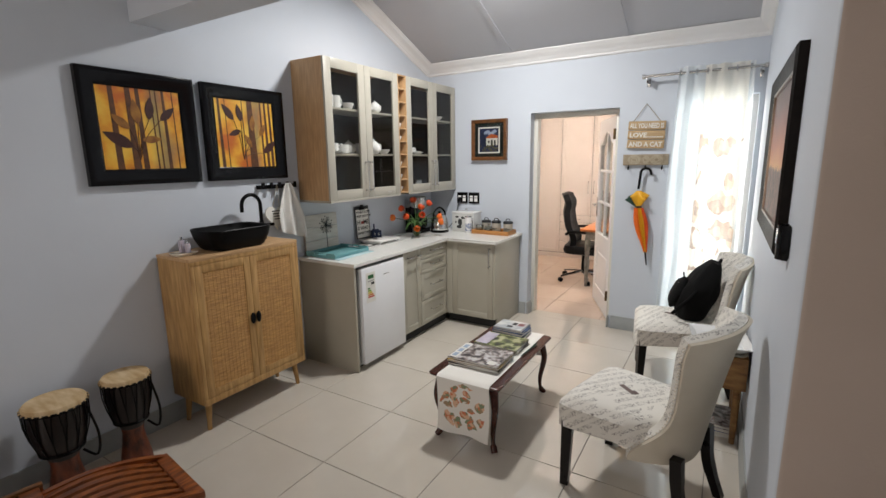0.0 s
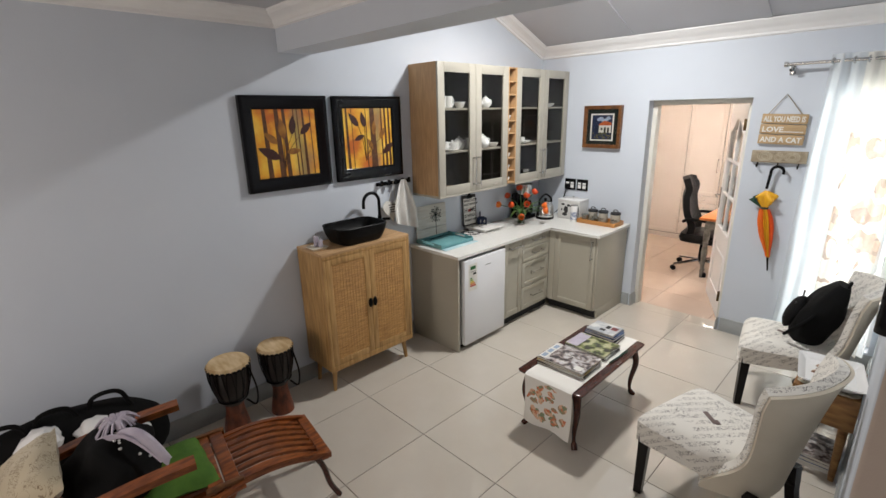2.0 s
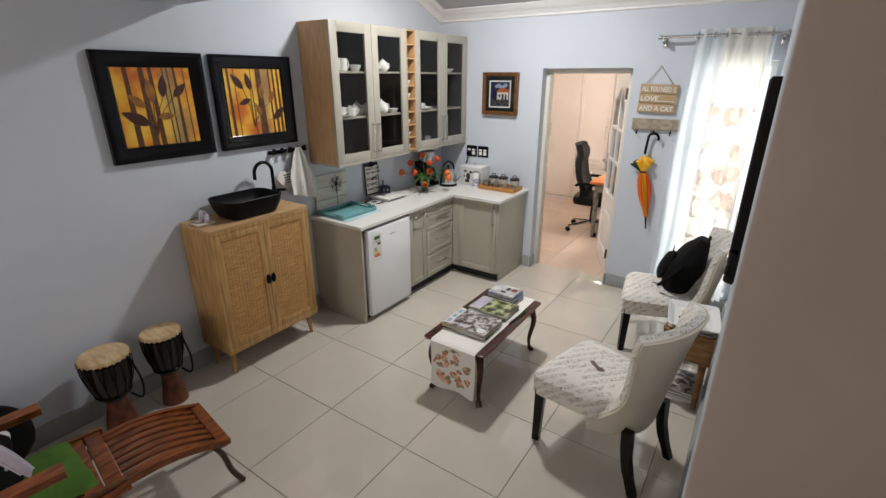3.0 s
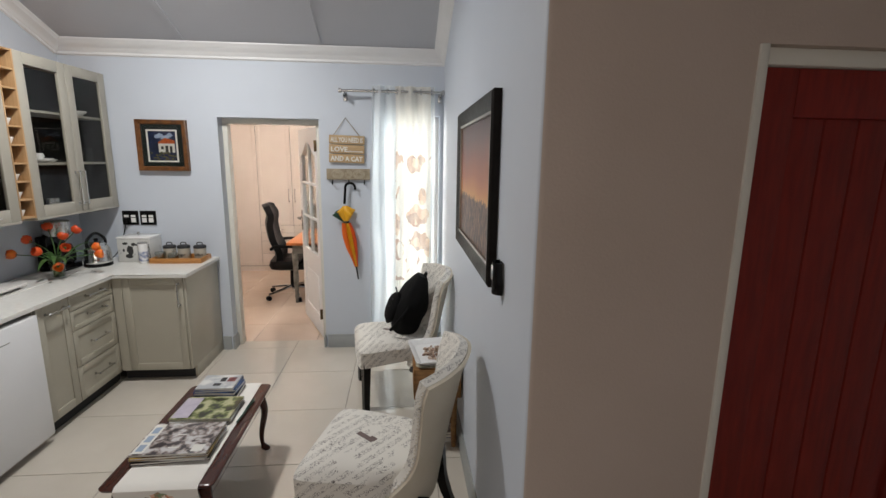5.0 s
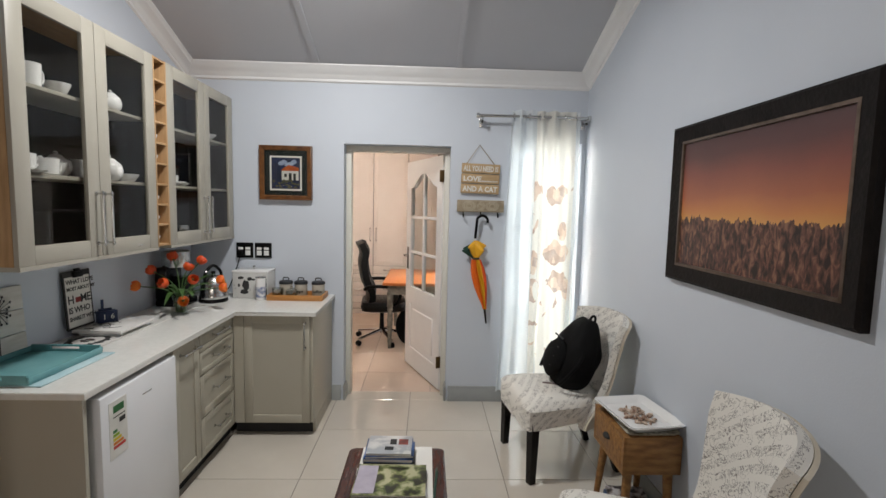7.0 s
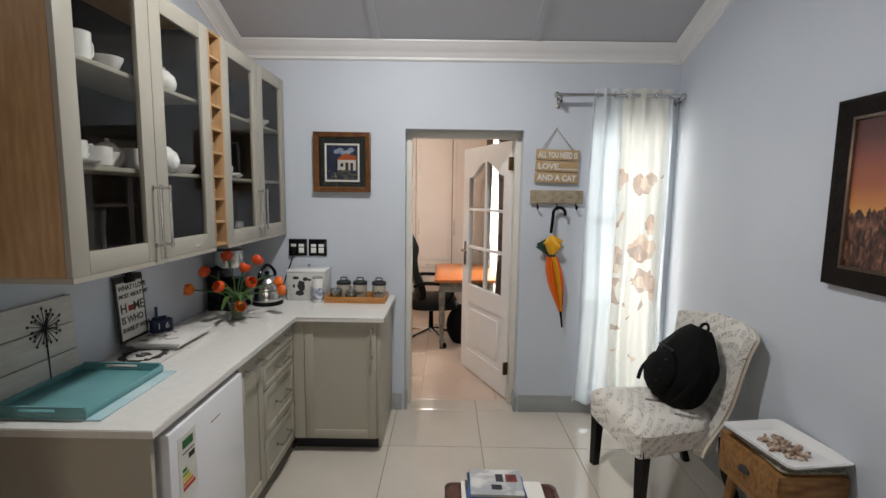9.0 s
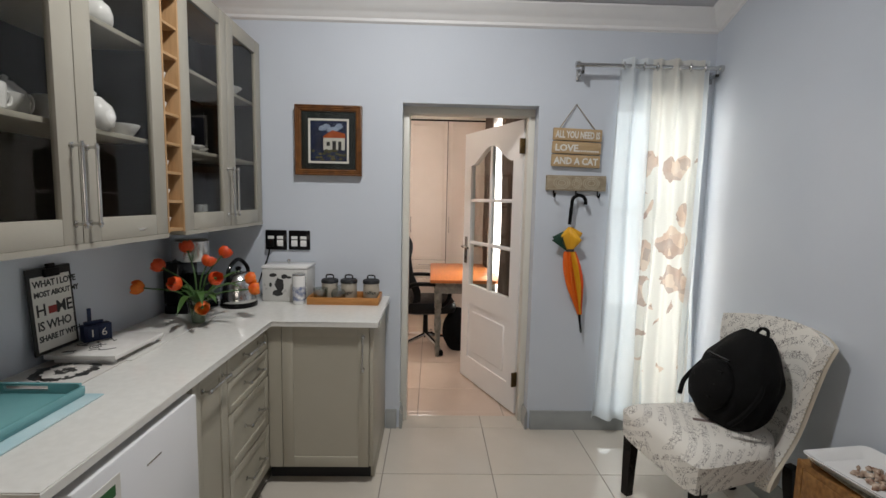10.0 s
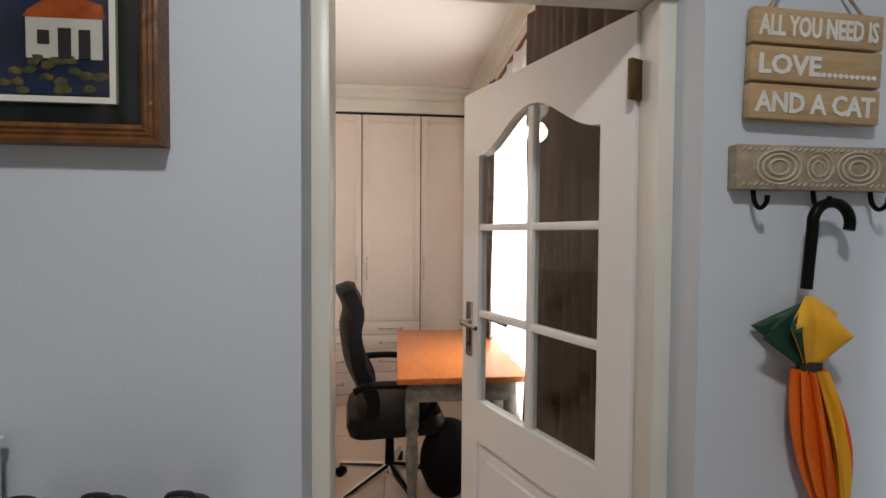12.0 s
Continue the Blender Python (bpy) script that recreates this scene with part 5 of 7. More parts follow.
part("body", boxes((SXB, SX - 0.02, SY0, SY0 + 0.02, SZ0, SZ1 - 0.02), (SXB, SX - 0.02, SY1 - 0.02, SY1, SZ0, SZ1 - 0.02), (SXB, SX - 0.02, SY0 + 0.02, SY1 - 0.02, SZ0, SZ0 + 0.03), (SXB, SXB + 0.01, SY0 + 0.02, SY1 - 0.02, SZ0 + 0.03, SZ1 - 0.02), bev=0.002), M["oak_side"], sb)
part("top", boxes((SXB, SX, SY0 - 0.003, SY1 + 0.003, SZ1 - 0.02, SZ1), bev=0.003), M["oak_y"], sb)
part("front_rail", boxes((SX - 0.02, SX - 0.001, SY0, SY1, SZ0, SZ0 + 0.04), (SX - 0.02, SX - 0.001, SY0, SY1, SZ1 - 0.045, SZ1 - 0.02), (SX - 0.02, SX - 0.001, SY0, SY0 + 0.022, SZ0 + 0.04, SZ1 - 0.045), (SX - 0.02, SX - 0.001, SY1 - 0.022, SY1, SZ0 + 0.04, SZ1 - 0.045), bev=0.001), M["oak_side"], sb)


def rattan_panel(y0, y1, z0, z1, x):
    bm = box(bmesh.new(), x - 0.006, x - 0.003, y0, y1, z0, z1)
    rng = random.Random(int(y0 * 100))
    n = int((z1 - z0) / 0.0085)
    for k in range(n):
        z = z0 + (k + 0.5) * (z1 - z0) / n
        w = 0.0024 + rng.uniform(0, 0.0014)
        pts = [(x - 0.002 + 0.0016 * (1 if (j + k) % 2 else -1), y0 + (y1 - y0) * j / 14, z + rng.uniform(-0.0008, 0.0008)) for j in range(15)]
        tube(bm, pts, w, 4)
    m = int((y1 - y0) / 0.024)
    for k in range(m):
        y = y0 + (k + 0.5) * (y1 - y0) / m + rng.uniform(-0.003, 0.003)
        tube(bm, [(x - 0.0005, y, z0), (x - 0.0005, y, z1)], 0.0018, 4)
    return bm


SM = (SY0 + SY1) / 2
for a, b, s in ((SY0 + 0.024, SM - 0.001, 1), (SM + 0.001, SY1 - 0.024, -1)):
    za, zb = SZ0 + 0.042, SZ1 - 0.047
    bm = boxes((SX - 0.019, SX, a, a + 0.045, za, zb), (SX - 0.019, SX, b - 0.045, b, za, zb), (SX - 0.019, SX, a + 0.045, b - 0.045, za, za + 0.045), (SX - 0.019, SX, a + 0.045, b - 0.045, zb - 0.045, zb), bev=0.002)
    d = part("door", bm, M["oak_side"], sb)
    part("rattan_panel", rattan_panel(a + 0.045, b - 0.045, za + 0.045, zb - 0.045, SX - 0.004), M["rattan"], d, "woven natural rattan infill")
    hy = b - 0.02 if s > 0 else a + 0.02
    part("knob", blob(bmesh.new(), (SX + 0.012, hy, 0.645), (0.012, 0.017, 0.038), 1, 0.0, 3), M["black"], d, "black oval pull")
for x, y in ((-1.90, 2.02), (-1.90, 2.69), (-2.11, 2.02), (-2.11, 2.69)):
    dx, dy = (0.012 if x > -2 else -0.008), (-0.018 if y < 2.3 else 0.018)
    part("leg", tube(bmesh.new(), [(x, y, SZ0), (x + dx, y + dy, 0)], [0.022, 0.013], 14), M["oak_side"], sb)
ba = thing("wash_basin", (-1.99, 2.39, SZ1), "black rounded rectangular counter basin", "basin")


def rounded(w, d, r, n=6):
    out = []
    for cx, cy, a0 in ((w - r, d - r, 0), (-w + r, d - r, 90), (-w + r, -d + r, 180), (w - r, -d + r, 270)):
        out += [(cx + r * math.cos(radians(a0 + 90 * k / n)), cy + r * math.sin(radians(a0 + 90 * k / n))) for k in range(n + 1)]
    return out


def loft(bm, rings):
    vr = [[bm.verts.new(p) for p in ring] for ring in rings]
    n = len(vr[0])
    for a, b in zip(vr, vr[1:]):
        for k in range(n):
            bm.faces.new((a[k], a[(k + 1) % n], b[(k + 1) % n], b[k]))
    bm.faces.new(vr[0][::-1])
    bm.faces.new(vr[-1])
    return bm


def ring(cx, cy, z, w, d, r):
    return [(cx + x, cy + y, z) for x, y in rounded(w, d, r)]


bx, by = -1.985, 2.352
bm = loft(bmesh.new(), [ring(bx, by, SZ1, 0.11, 0.165, 0.06), ring(bx, by, SZ1 + 0.012, 0.125, 0.18, 0.065), ring(bx, by, SZ1 + 0.07, 0.145, 0.206, 0.07), ring(bx, by, SZ1 + 0.128, 0.155, 0.22, 0.075), ring(bx, by, SZ1 + 0.132, 0.152, 0.217, 0.073), ring(bx, by, SZ1 + 0.128, 0.145, 0.21, 0.07), ring(bx, by, SZ1 + 0.06, 0.128, 0.19, 0.06), ring(bx, by, SZ1 + 0.03, 0.10, 0.155, 0.05)])
part("bowl", bm, M["black"], ba)
part("waste", lathe(bmesh.new(), [(0.022, 0.031), (0.022, 0.036), (0.01, 0.038)], bx, by, SZ1, 16), M["black"], ba)
tp = thing("basin_tap", (-2.08, 2.68, SZ1), "tall matt black swan-neck tap", "tap")
tpath = [(-2.07, 2.65, SZ1), (-2.07, 2.65, SZ1 + 0.23)] + [tuple(p) for p in arc((-2.07, 2.575, SZ1 + 0.245), 0.075, 0, 180, 14, (0, 1, 0), (0, 0, 1))] + [(-2.07, 2.50, SZ1 + 0.205)]
part("spout", tube(bmesh.new(), tpath, 0.0125, 14), M["black"], tp)
part("base", lathe(bmesh.new(), [(0.026, 0), (0.026, 0.012), (0.016, 0.02), (0.016, 0.13)], -2.07, 2.65, SZ1, 18), M["black"], tp)
part("lever", tube(bmesh.new(), [(-2.055, 2.665, SZ1 + 0.1), (-2.0, 2.70, SZ1 + 0.105)], 0.011, 10), M["black"], tp)
so = thing("soap_dish", (-1.98, 2.0, SZ1), "small cream soap dish with a folded cloth", "dish")
part("dish", loft(bmesh.new(), [ring(-1.99, 2.025, SZ1, 0.05, 0.05, 0.015), ring(-1.99, 2.025, SZ1 + 0.016, 0.062, 0.062, 0.018), ring(-1.99, 2.025, SZ1 + 0.012, 0.055, 0.055, 0.015)]), M["cream_cloth"], so)
for x, y, h in ((-2.01, 2.03, 0.075), (-1.975, 2.045, 0.055)):
    bo = thing("perfume_bottle", (x, y, SZ1 + 0.013), "small glass toiletry bottle on the soap dish", "bottle", "toiletries")
    part("bottle", boxes((x - 0.013, x + 0.013, y - 0.013, y + 0.013, SZ1 + 0.013, SZ1 + 0.013 + h), bev=0.004), M["lilac"], bo)
    part("cap", tube(bmesh.new(), [(x, y, SZ1 + 0.013 + h), (x, y, SZ1 + 0.033 + h)], 0.007, 10), M["chrome"], bo)

# hook rail, heart board, towel
hr = thing("hook_rail", (-2.16, 2.88, 1.46), "black wall rail with square pegs", "hook rail")
part("rail", boxes((XL, XL + 0.018, 2.71, 3.055, 1.445, 1.475), bev=0.003), M["black"], hr)
for k in range(5):
    y = 2.735 + k * 0.073
    part("peg", boxes((XL + 0.018, XL + 0.055, y - 0.013, y + 0.013, 1.447, 1.473), (XL + 0.045, XL + 0.055, y - 0.013, y + 0.013, 1.47, 1.493), bev=0.003), M["black"], hr)
hb = thing("heart_board", (-2.14, 2.79, 1.25), "pale heart-shaped hanging board with lettering", "board")
bm = bmesh.new()
pts = []
for k in range(32):
    t = 2 * math.pi * k / 32
    pts.append((2.844 + 0.0062 * 16 * math.sin(t) ** 3, 1.24 + 0.0062 * (13 * math.cos(t) - 5 * math.cos(2 * t) - 2 * math.cos(3 * t) - math.cos(4 * t))))
prism(bm, pts, 0, -2.152, -2.14)
part("board", bm, M["letter"], hb)
part("string", tube(bmesh.new(), [(-2.146, 2.815, 1.31), (-2.135, 2.86, 1.478), (-2.146, 2.875, 1.31)], 0.002, 5), M["cream_cloth"], hb)
for k in range(4):
    part("written_line", boxes((-2.14, -2.139, 2.80 + 0.006 * k, 2.89 - 0.006 * k, 1.275 - k * 0.02, 1.283 - k * 0.02)), M["ink"], hb)


def towel_f(u, v):
    w = 0.025 + 0.105 * min(1, v * 1.6) ** 0.8
    y = 2.945 + (u - 0.5) * 2 * w + 0.02 * v
    return (-2.115 + 0.022 * math.sin(u * 15 + 1) * (0.4 + 0.6 * v) + 0.01 * v, y, 1.485 - 0.42 * v * (0.86 + 0.2 * u))


solid("tea_towel", sheet(bmesh.new(), towel_f, 30, 16, 0.003), M["towel"], "white cotton tea towel hanging from a peg", "towel", kind="thing")

# ---- drums ----


def drum(cx, cy, s, h):
    d = thing("djembe_drum", (cx, cy, 0), "dark carved wooden goblet drum with a hide head", "drum", "drums")
    r = 0.138 * s
    part("bowl", lathe(bmesh.new(), [(r * 0.5, h * 0.42), (r * 0.72, h * 0.52), (r * 0.9, h * 0.66), (r * 0.99, h * 0.85), (r, h * 0.98)], cx, cy, 0, 36), M["drum"], d)
    part("foot", lathe(bmesh.new(), [(r * 0.70, 0), (r * 0.68, h * 0.06), (r * 0.52, h * 0.25), (r * 0.46, h * 0.36), (r * 0.5, h * 0.42)], cx, cy, 0, 36), M["drum_red"], d, "carved red-brown foot")
    part("skin", lathe(bmesh.new(), [(r * 1.02, h * 0.955), (r * 1.02, h * 0.985), (r * 0.98, h), (r * 0.5, h + 0.001), (0.004, h + 0.001)], cx, cy, 0, 36), M["skin"], d, "pale goatskin head")
    for q, zz in ((1.045, 0.95), (0.72, 0.50)):
        part("rope_ring", tube(bmesh.new(), arc((cx, cy, h * zz), r * q, 0, 360, 40, (1, 0, 0), (0, 1, 0)), 0.007, 6, False), M["black"], d)
    bm = bmesh.new()
    for k in range(28):
        a = 2 * math.pi * k / 28
        b = a + (0.11 if k % 2 else -0.11)
        pa = [(cx + q * math.cos(t), cy + q * math.sin(t), z) for q, t, z in ((r * 1.05, a, h * 0.95), (r * 1.03, (a + b) / 2, h * 0.8), (r * 0.93, b, h * 0.66), (r * 0.73, b, h * 0.50))]
        tube(bm, pa, 0.0028, 4)
    part("tension_rope", bm, M["black"], d)
    bm = bmesh.new()
    for k in range(26):
        a = 2 * math.pi * k / 26
        blob(bm, (cx + r * 1.06 * math.cos(a), cy + r * 1.06 * math.sin(a), h * 0.962), (0.006, 0.006, 0.006), k, 0, 1)
    part("stitching", bm, M["skin"], d)
    part("carrying_strap", tube(bmesh.new(), smooth_path([(cx + r * 0.75, cy + r * 0.75, h * 0.9), (cx + r * 0.9, cy + r * 0.95, h * 0.6), (cx + r * 0.8, cy + r * 0.85, h * 0.38), (cx + r * 0.45, cy + r * 0.5, h * 0.45)], 4), 0.006, 6), M["black"], d)


drum(-1.965, 1.30, 0.90, 0.515), drum(-1.955, 1.612, 0.80, 0.52)

# ---- steamer chair with bags ----
DK = pose(-1.235, 1.01, 0, 0, 0, -8.5) @ Matrix.Diagonal((0.96, 0.89, 1, 1))
lg = thing("steamer_chair", (-1.256, 1.0, 0), "slatted teak steamer chair with raised footrest", "deck chair")


def dk(bm):
    return turn(bm, DK)


def foot_z(v):
    return 0.385 + 0.035 * math.sin(math.pi * v) - 0.075 * v


for k in range(7):
    x = -0.165 + k * 0.055
    part("footrest_slat", dk(sheet(bmesh.new(), lambda u, v, x=x: (x - 0.0155 + 0.031 * u, 0.02 + 0.44 * v, foot_z(v)), 1, 10, 0.016)), M["teak"], lg)
for s in (-1, 1):
    part("footrest_rail", dk(sheet(bmesh.new(), lambda u, v, s=s: (s * 0.195 - 0.014 + 0.028 * u, 0.0 + 0.50 * v, foot_z(v * 0.97) + 0.004), 1, 10, 0.035)), M["teak"], lg)
    part("front_leg", dk(tube(bmesh.new(), smooth_path([(s * 0.17, 0.42, 0.315), (s * 0.17, 0.47, 0.22), (s * 0.172, 0.50, 0.10), (s * 0.175, 0.55, 0.0)], 5), [0.017] * 16, 8)), M["mahog"], lg)
    part("seat_rail", dk(tube(bmesh.new(), [(s * 0.235, 0.03, 0.385), (s * 0.235, -0.55, 0.30)], 0.022, 8)), M["teak"], lg)
    part("crossed_leg", dk(tube(bmesh.new(), [(s * 0.215, -0.02, 0.36), (s * 0.215, -0.12, 0.18), (s * 0.215, -0.10, 0.0)], 0.019, 8)), M["teak"], lg)
    part("crossed_leg", dk(tube(bmesh.new(), [(s * 0.262, -0.60, 0.53), (s * 0.262, -0.32, 0.26), (s * 0.262, -0.02, 0.0)], 0.019, 8)), M["teak"], lg)
    part("back_rail", dk(tube(bmesh.new(), [(s * 0.22, -0.50, 0.30), (s * 0.22, -1.15, 0.72)], 0.02, 8)), M["teak"], lg)
    arm = sheet(bmesh.new(), lambda u, v, s=s: (s * 0.265 - 0.033 + 0.066 * u, -0.17 - 0.62 * v, 0.60 + 0.02 * math.sin(v * 3.0) - 0.07 * v), 2, 12, 0.032)
    part("armrest", dk(arm), M["teak"], lg)
part("footrest_end", dk(boxes((-0.21, 0.21, 0.455, 0.515, foot_z(0.97) - 0.028, foot_z(0.97) + 0.006), bev=0.006)), M["teak"], lg)
part("hinge_board", dk(boxes((-0.215, 0.215, -0.135, -0.062, 0.375, 0.41), bev=0.006)), M["teak"], lg)
part("hinge_board", dk(boxes((-0.215, 0.215, -0.055, 0.015, 0.378, 0.412), bev=0.006)), M["teak"], lg)
for s in (-1, 1):
    part("brass_hinge", dk(boxes((s * 0.225 - 0.014, s * 0.225 + 0.014, -0.15, 0.03, 0.40, 0.42), bev=0.005)), M["gold"], lg)
for k in range(7):
    x = -0.165 + k * 0.055
    part("seat_slat", dk(boxes((x - 0.016, x + 0.016, -0.50, -0.13, 0.345, 0.365))), M["teak"], lg)
    bm = boxes((x - 0.016, x + 0.016, 0, 0.75, 0, 0.016))
    part("back_slat", dk(turn(bm, pose(0, -0.50, 0.32, 147, 0, 0))), M["teak"], lg)


def pillow(bm, m, w, d, t, n=14):
    for s in (-1, 1):
        def f(u, v, s=s):
            a, b = 2 * u - 1, 2 * v - 1
            e = max(0.0, (1 - abs(a) ** 2.6) * (1 - abs(b) ** 2.6)) ** 0.5
            pinch = 1 - 0.06 * (1 - abs(a * b))
            return (a * w * (1 - 0.05 * (1 - b * b)) * pinch / 0.97, b * d * (1 - 0.05 * (1 - a * a)), s * t * e + 0.004 * math.sin(9 * a + 4 * b))
        sheet(bm, f, n, n)
    bmesh.ops.remove_doubles(bm, verts=bm.verts[:], dist=0.0012)
    return turn(bm, m)


solid("green_cushion", dk(pillow(bmesh.new(), pose(-0.02, -0.25, 0.42, -6, 0, 6), 0.215, 0.17, 0.055)), M["green"], "olive green velvet cushion on the steamer chair", "cushion", kind="thing")
solid("printed_cushion", dk(pillow(bmesh.new(), pose(-0.06, -0.86, 0.57, 28, 0, 6), 0.25, 0.20, 0.09)), M["pillow"], "antique-print cushion leaning on the chair back", "cushion", kind="thing")
bag = thing("black_bag", tuple(DK @ Vector((-0.06, -0.5, 0.4))), "soft black tote bag with pale felt flowers", "bag")
part("body", dk(blob(bmesh.new(), (-0.08, -0.50, 0.52), (0.25, 0.20, 0.165), 3, 0.22, 4, 1.8, -0.13)), M["black_cloth"], bag)
bm = bmesh.new()
rng = random.Random(7)
for k in range(60):
    a = rng.uniform(0, 6.28)
    r = rng.uniform(0.03, 0.12)
    c = Vector((-0.12, -0.45, 0.70))
    tube(bm, smooth_path([c, c + Vector((r * 0.5 * math.cos(a), r * 0.5 * math.sin(a), 0.025)), c + Vector((r * math.cos(a), r * math.sin(a), 0.01 - r * 0.3))], 3), 0.005, 5)
part("felt_flower", dk(bm), M["lilac"], bag, "shaggy lilac felt flower")
bm = bmesh.new()
for k in range(24):
    a, b = rng.uniform(-0.06, 0.09), rng.uniform(-0.13, 0.0)
    p = Vector((-0.02 + a, -0.34 + b, 0.70 - 0.75 * (b + 0.13) - 0.25 * abs(a)))
    blob(bm, p, (0.009, 0.009, 0.007), k, 0.2, 1)
part("bead", dk(bm), M["white_cer"], bag)
part("scarf", dk(sheet(bmesh.new(), lambda u, v: (-0.03 + 0.16 * v + 0.03 * math.sin(u * 3), -0.48 + 0.20 * v + 0.11 * (u - 0.5) * (1 - 0.6 * v), 0.705 + 0.035 * math.sin(v * 3.1) - 0.12 * v * v + 0.012 * math.sin(u * 9)), 10, 12, 0.004)), M["lilac"], bag, "pale lilac scarf")
sbg = thing("sports_bag", (-1.95, 0.72, 0), "black and white sports bag with looped handles", "bag")
part("body", blob(bmesh.new(), (-1.97, 0.45, 0.28), (0.17, 0.46, 0.29), 9, 0.12, 4, 1.6, -0.28), M["black_cloth"], sbg)
for k, (y, z, w, h) in enumerate(((0.36, 0.52, 0.09, 0.06), (0.57, 0.49, 0.08, 0.05), (0.74, 0.38, 0.07, 0.04))):
    part("white_panel", blob(bmesh.new(), (-1.855, y, z - 0.02), (0.10, w, h), 20 + k, 0.3, 3), M["white_cer"], sbg)
for y in (0.24, 0.44, 0.66):
    part("handle", tube(bmesh.new(), smooth_path([(-1.95, y - 0.09, 0.50), (-1.93, y - 0.06, 0.60), (-1.92, y + 0.05, 0.60), (-1.94, y + 0.1, 0.48)], 5), 0.012, 7), M["black_cloth"], sbg)

# ---- coffee table ----
ct = thing("coffee_table", (-0.45, 3.1, 0), "low dark mahogany coffee table with cabriole legs", "table")
TX0, TX1, TY0, TY1, TZ = -0.668, -0.205, 2.635, 3.535, 0.412
bm = loft(bmesh.new(), [ring((TX0 + TX1) / 2, (TY0 + TY1) / 2, z, (TX1 - TX0) / 2 - o, (TY1 - TY0) / 2 - o, 0.03) for z, o in ((TZ - 0.026, 0.022), (TZ - 0.02, 0.01), (TZ - 0.012, 0.002), (TZ - 0.004, 0.0), (TZ, 0.006), (TZ, 0.02))])
part("tabletop", bm, M["mahog"], ct)
part("apron", boxes((TX0 + 0.05, TX0 + 0.07, TY0 + 0.08, TY1 - 0.08, TZ - 0.075, TZ - 0.026), (TX1 - 0.07, TX1 - 0.05, TY0 + 0.08, TY1 - 0.08, TZ - 0.075, TZ - 0.026), (TX0 + 0.08, TX1 - 0.08, TY0 + 0.05, TY0 + 0.07, TZ - 0.075, TZ - 0.026), (TX0 + 0.08, TX1 - 0.08, TY1 - 0.07, TY1 - 0.05, TZ - 0.075, TZ - 0.026), bev=0.003), M["mahog"], ct)
for sx in (-1, 1):
    for sy in (-1, 1):
        cx, cy = (TX0 + TX1) / 2 + sx * 0.165, (TY0 + TY1) / 2 + sy * 0.385
        o = Vector((sx, sy, 0)) * 0.7
        path = [Vector((cx, cy, TZ - 0.03)), Vector((cx, cy, TZ - 0.08)) + o * 0.02, Vector((cx, cy, 0.25)) + o * 0.035, Vector((cx, cy, 0.12)) + o * 0.008, Vector((cx, cy, 0.04)) + o * 0.012, Vector((cx, cy, 0.0)) + o * 0.038]
        sm = smooth_path([tuple(p) for p in path], 5)
        rr = [0.03 - 0.018 * min(1, k / 18) + (0.007 if k > 20 else 0) for k in range(len(sm))]
        part("leg", tube(bmesh.new(), sm, rr, 10), M["mahog"], ct)


def runner_f(u, v):
    x = -0.60 + 0.335 * u
    L0, L1 = 0.34, 0.17
    total = L0 + (TY1 - TY0) + L1
    s = v * total
    wob = 0.006 * math.sin(u * 9)
    if s < L0:
        return (x + 0.008 * math.sin(3 * (L0 - s) / L0), TY0 - 0.006 - 0.012 * math.sin(u * 8) * (1 - s / L0), TZ + 0.004 - (L0 - s))
    if s < L0 + TY1 - TY0:
        return (x, TY0 + (s - L0), TZ + 0.004)
    return (x, TY1 + 0.006 + wob, TZ + 0.004 - (s - L0 - (TY1 - TY0)))


ru = solid("table_runner", sheet(bmesh.new(), runner_f, 16, 60, 0.0025), M["runner"], "white table runner with rose print", "table runner", kind="thing")
for f in ru.data.polygons:
    f.use_smooth = True


def cover_mat(name, a, b, c, scale):
    m, nt, bs, vec, xyz = blank(name, 0.3)
    n = tex(nt, "ShaderNodeTexNoise", vec, scale, Detail=6.0, Distortion=0.4)
    r = nt.nodes.new("ShaderNodeValToRGB")
    e = r.color_ramp.elements
    e[0].position, e[0].color = 0.42, (*c, 1)
    e[1].position, e[1].color = 0.60, (*a, 1)
    q = e.new(0.5)
    q.color = (*b, 1)
    nt.links.new(n.outputs[0], r.inputs[0])
    nt.links.new(r.outputs[0], bs.inputs["Base Color"])
    return m


def book(cx, cy, z, w, d, h, rot, cover, label, soft=True):
    b = thing("magazine" if soft else "book", (cx, cy, z), label, "magazine" if soft else "book", "reading matter")
    m = pose(cx, cy, z, 0, 0, rot)
    c = 0.0015 if soft else 0.003
    part("page_block", turn(boxes((-w / 2 + 0.003, w / 2 - 0.003, -d / 2 + 0.003, d / 2 - 0.003, c, h - c)), m), M["paper"], b)
    part("cover", turn(boxes((-w / 2, w / 2, -d / 2, d / 2, 0, c), (-w / 2, w / 2, -d / 2, d / 2, h - c, h), (-w / 2, -w / 2 + c, -d / 2, d / 2, c, h - c), bev=0.0005), m), cover, b)
    return b, m


grey_cover = cover_mat("grey_street_cover", (0.56, 0.55, 0.55), (0.27, 0.22, 0.20), (0.04, 0.032, 0.035), 26)
green_cover = cover_mat("garden_cover", (0.46, 0.45, 0.27), (0.14, 0.17, 0.05), (0.03, 0.03, 0.016), 18)
blue_cover = cover_mat("blue_cover", (0.05, 0.13, 0.36), (0.03, 0.08, 0.22), (0.02, 0.05, 0.13), 12)
pale_cover = cover_mat("pale_cover", (0.66, 0.66, 0.64), (0.60, 0.60, 0.58), (0.38, 0.40, 0.42), 9)
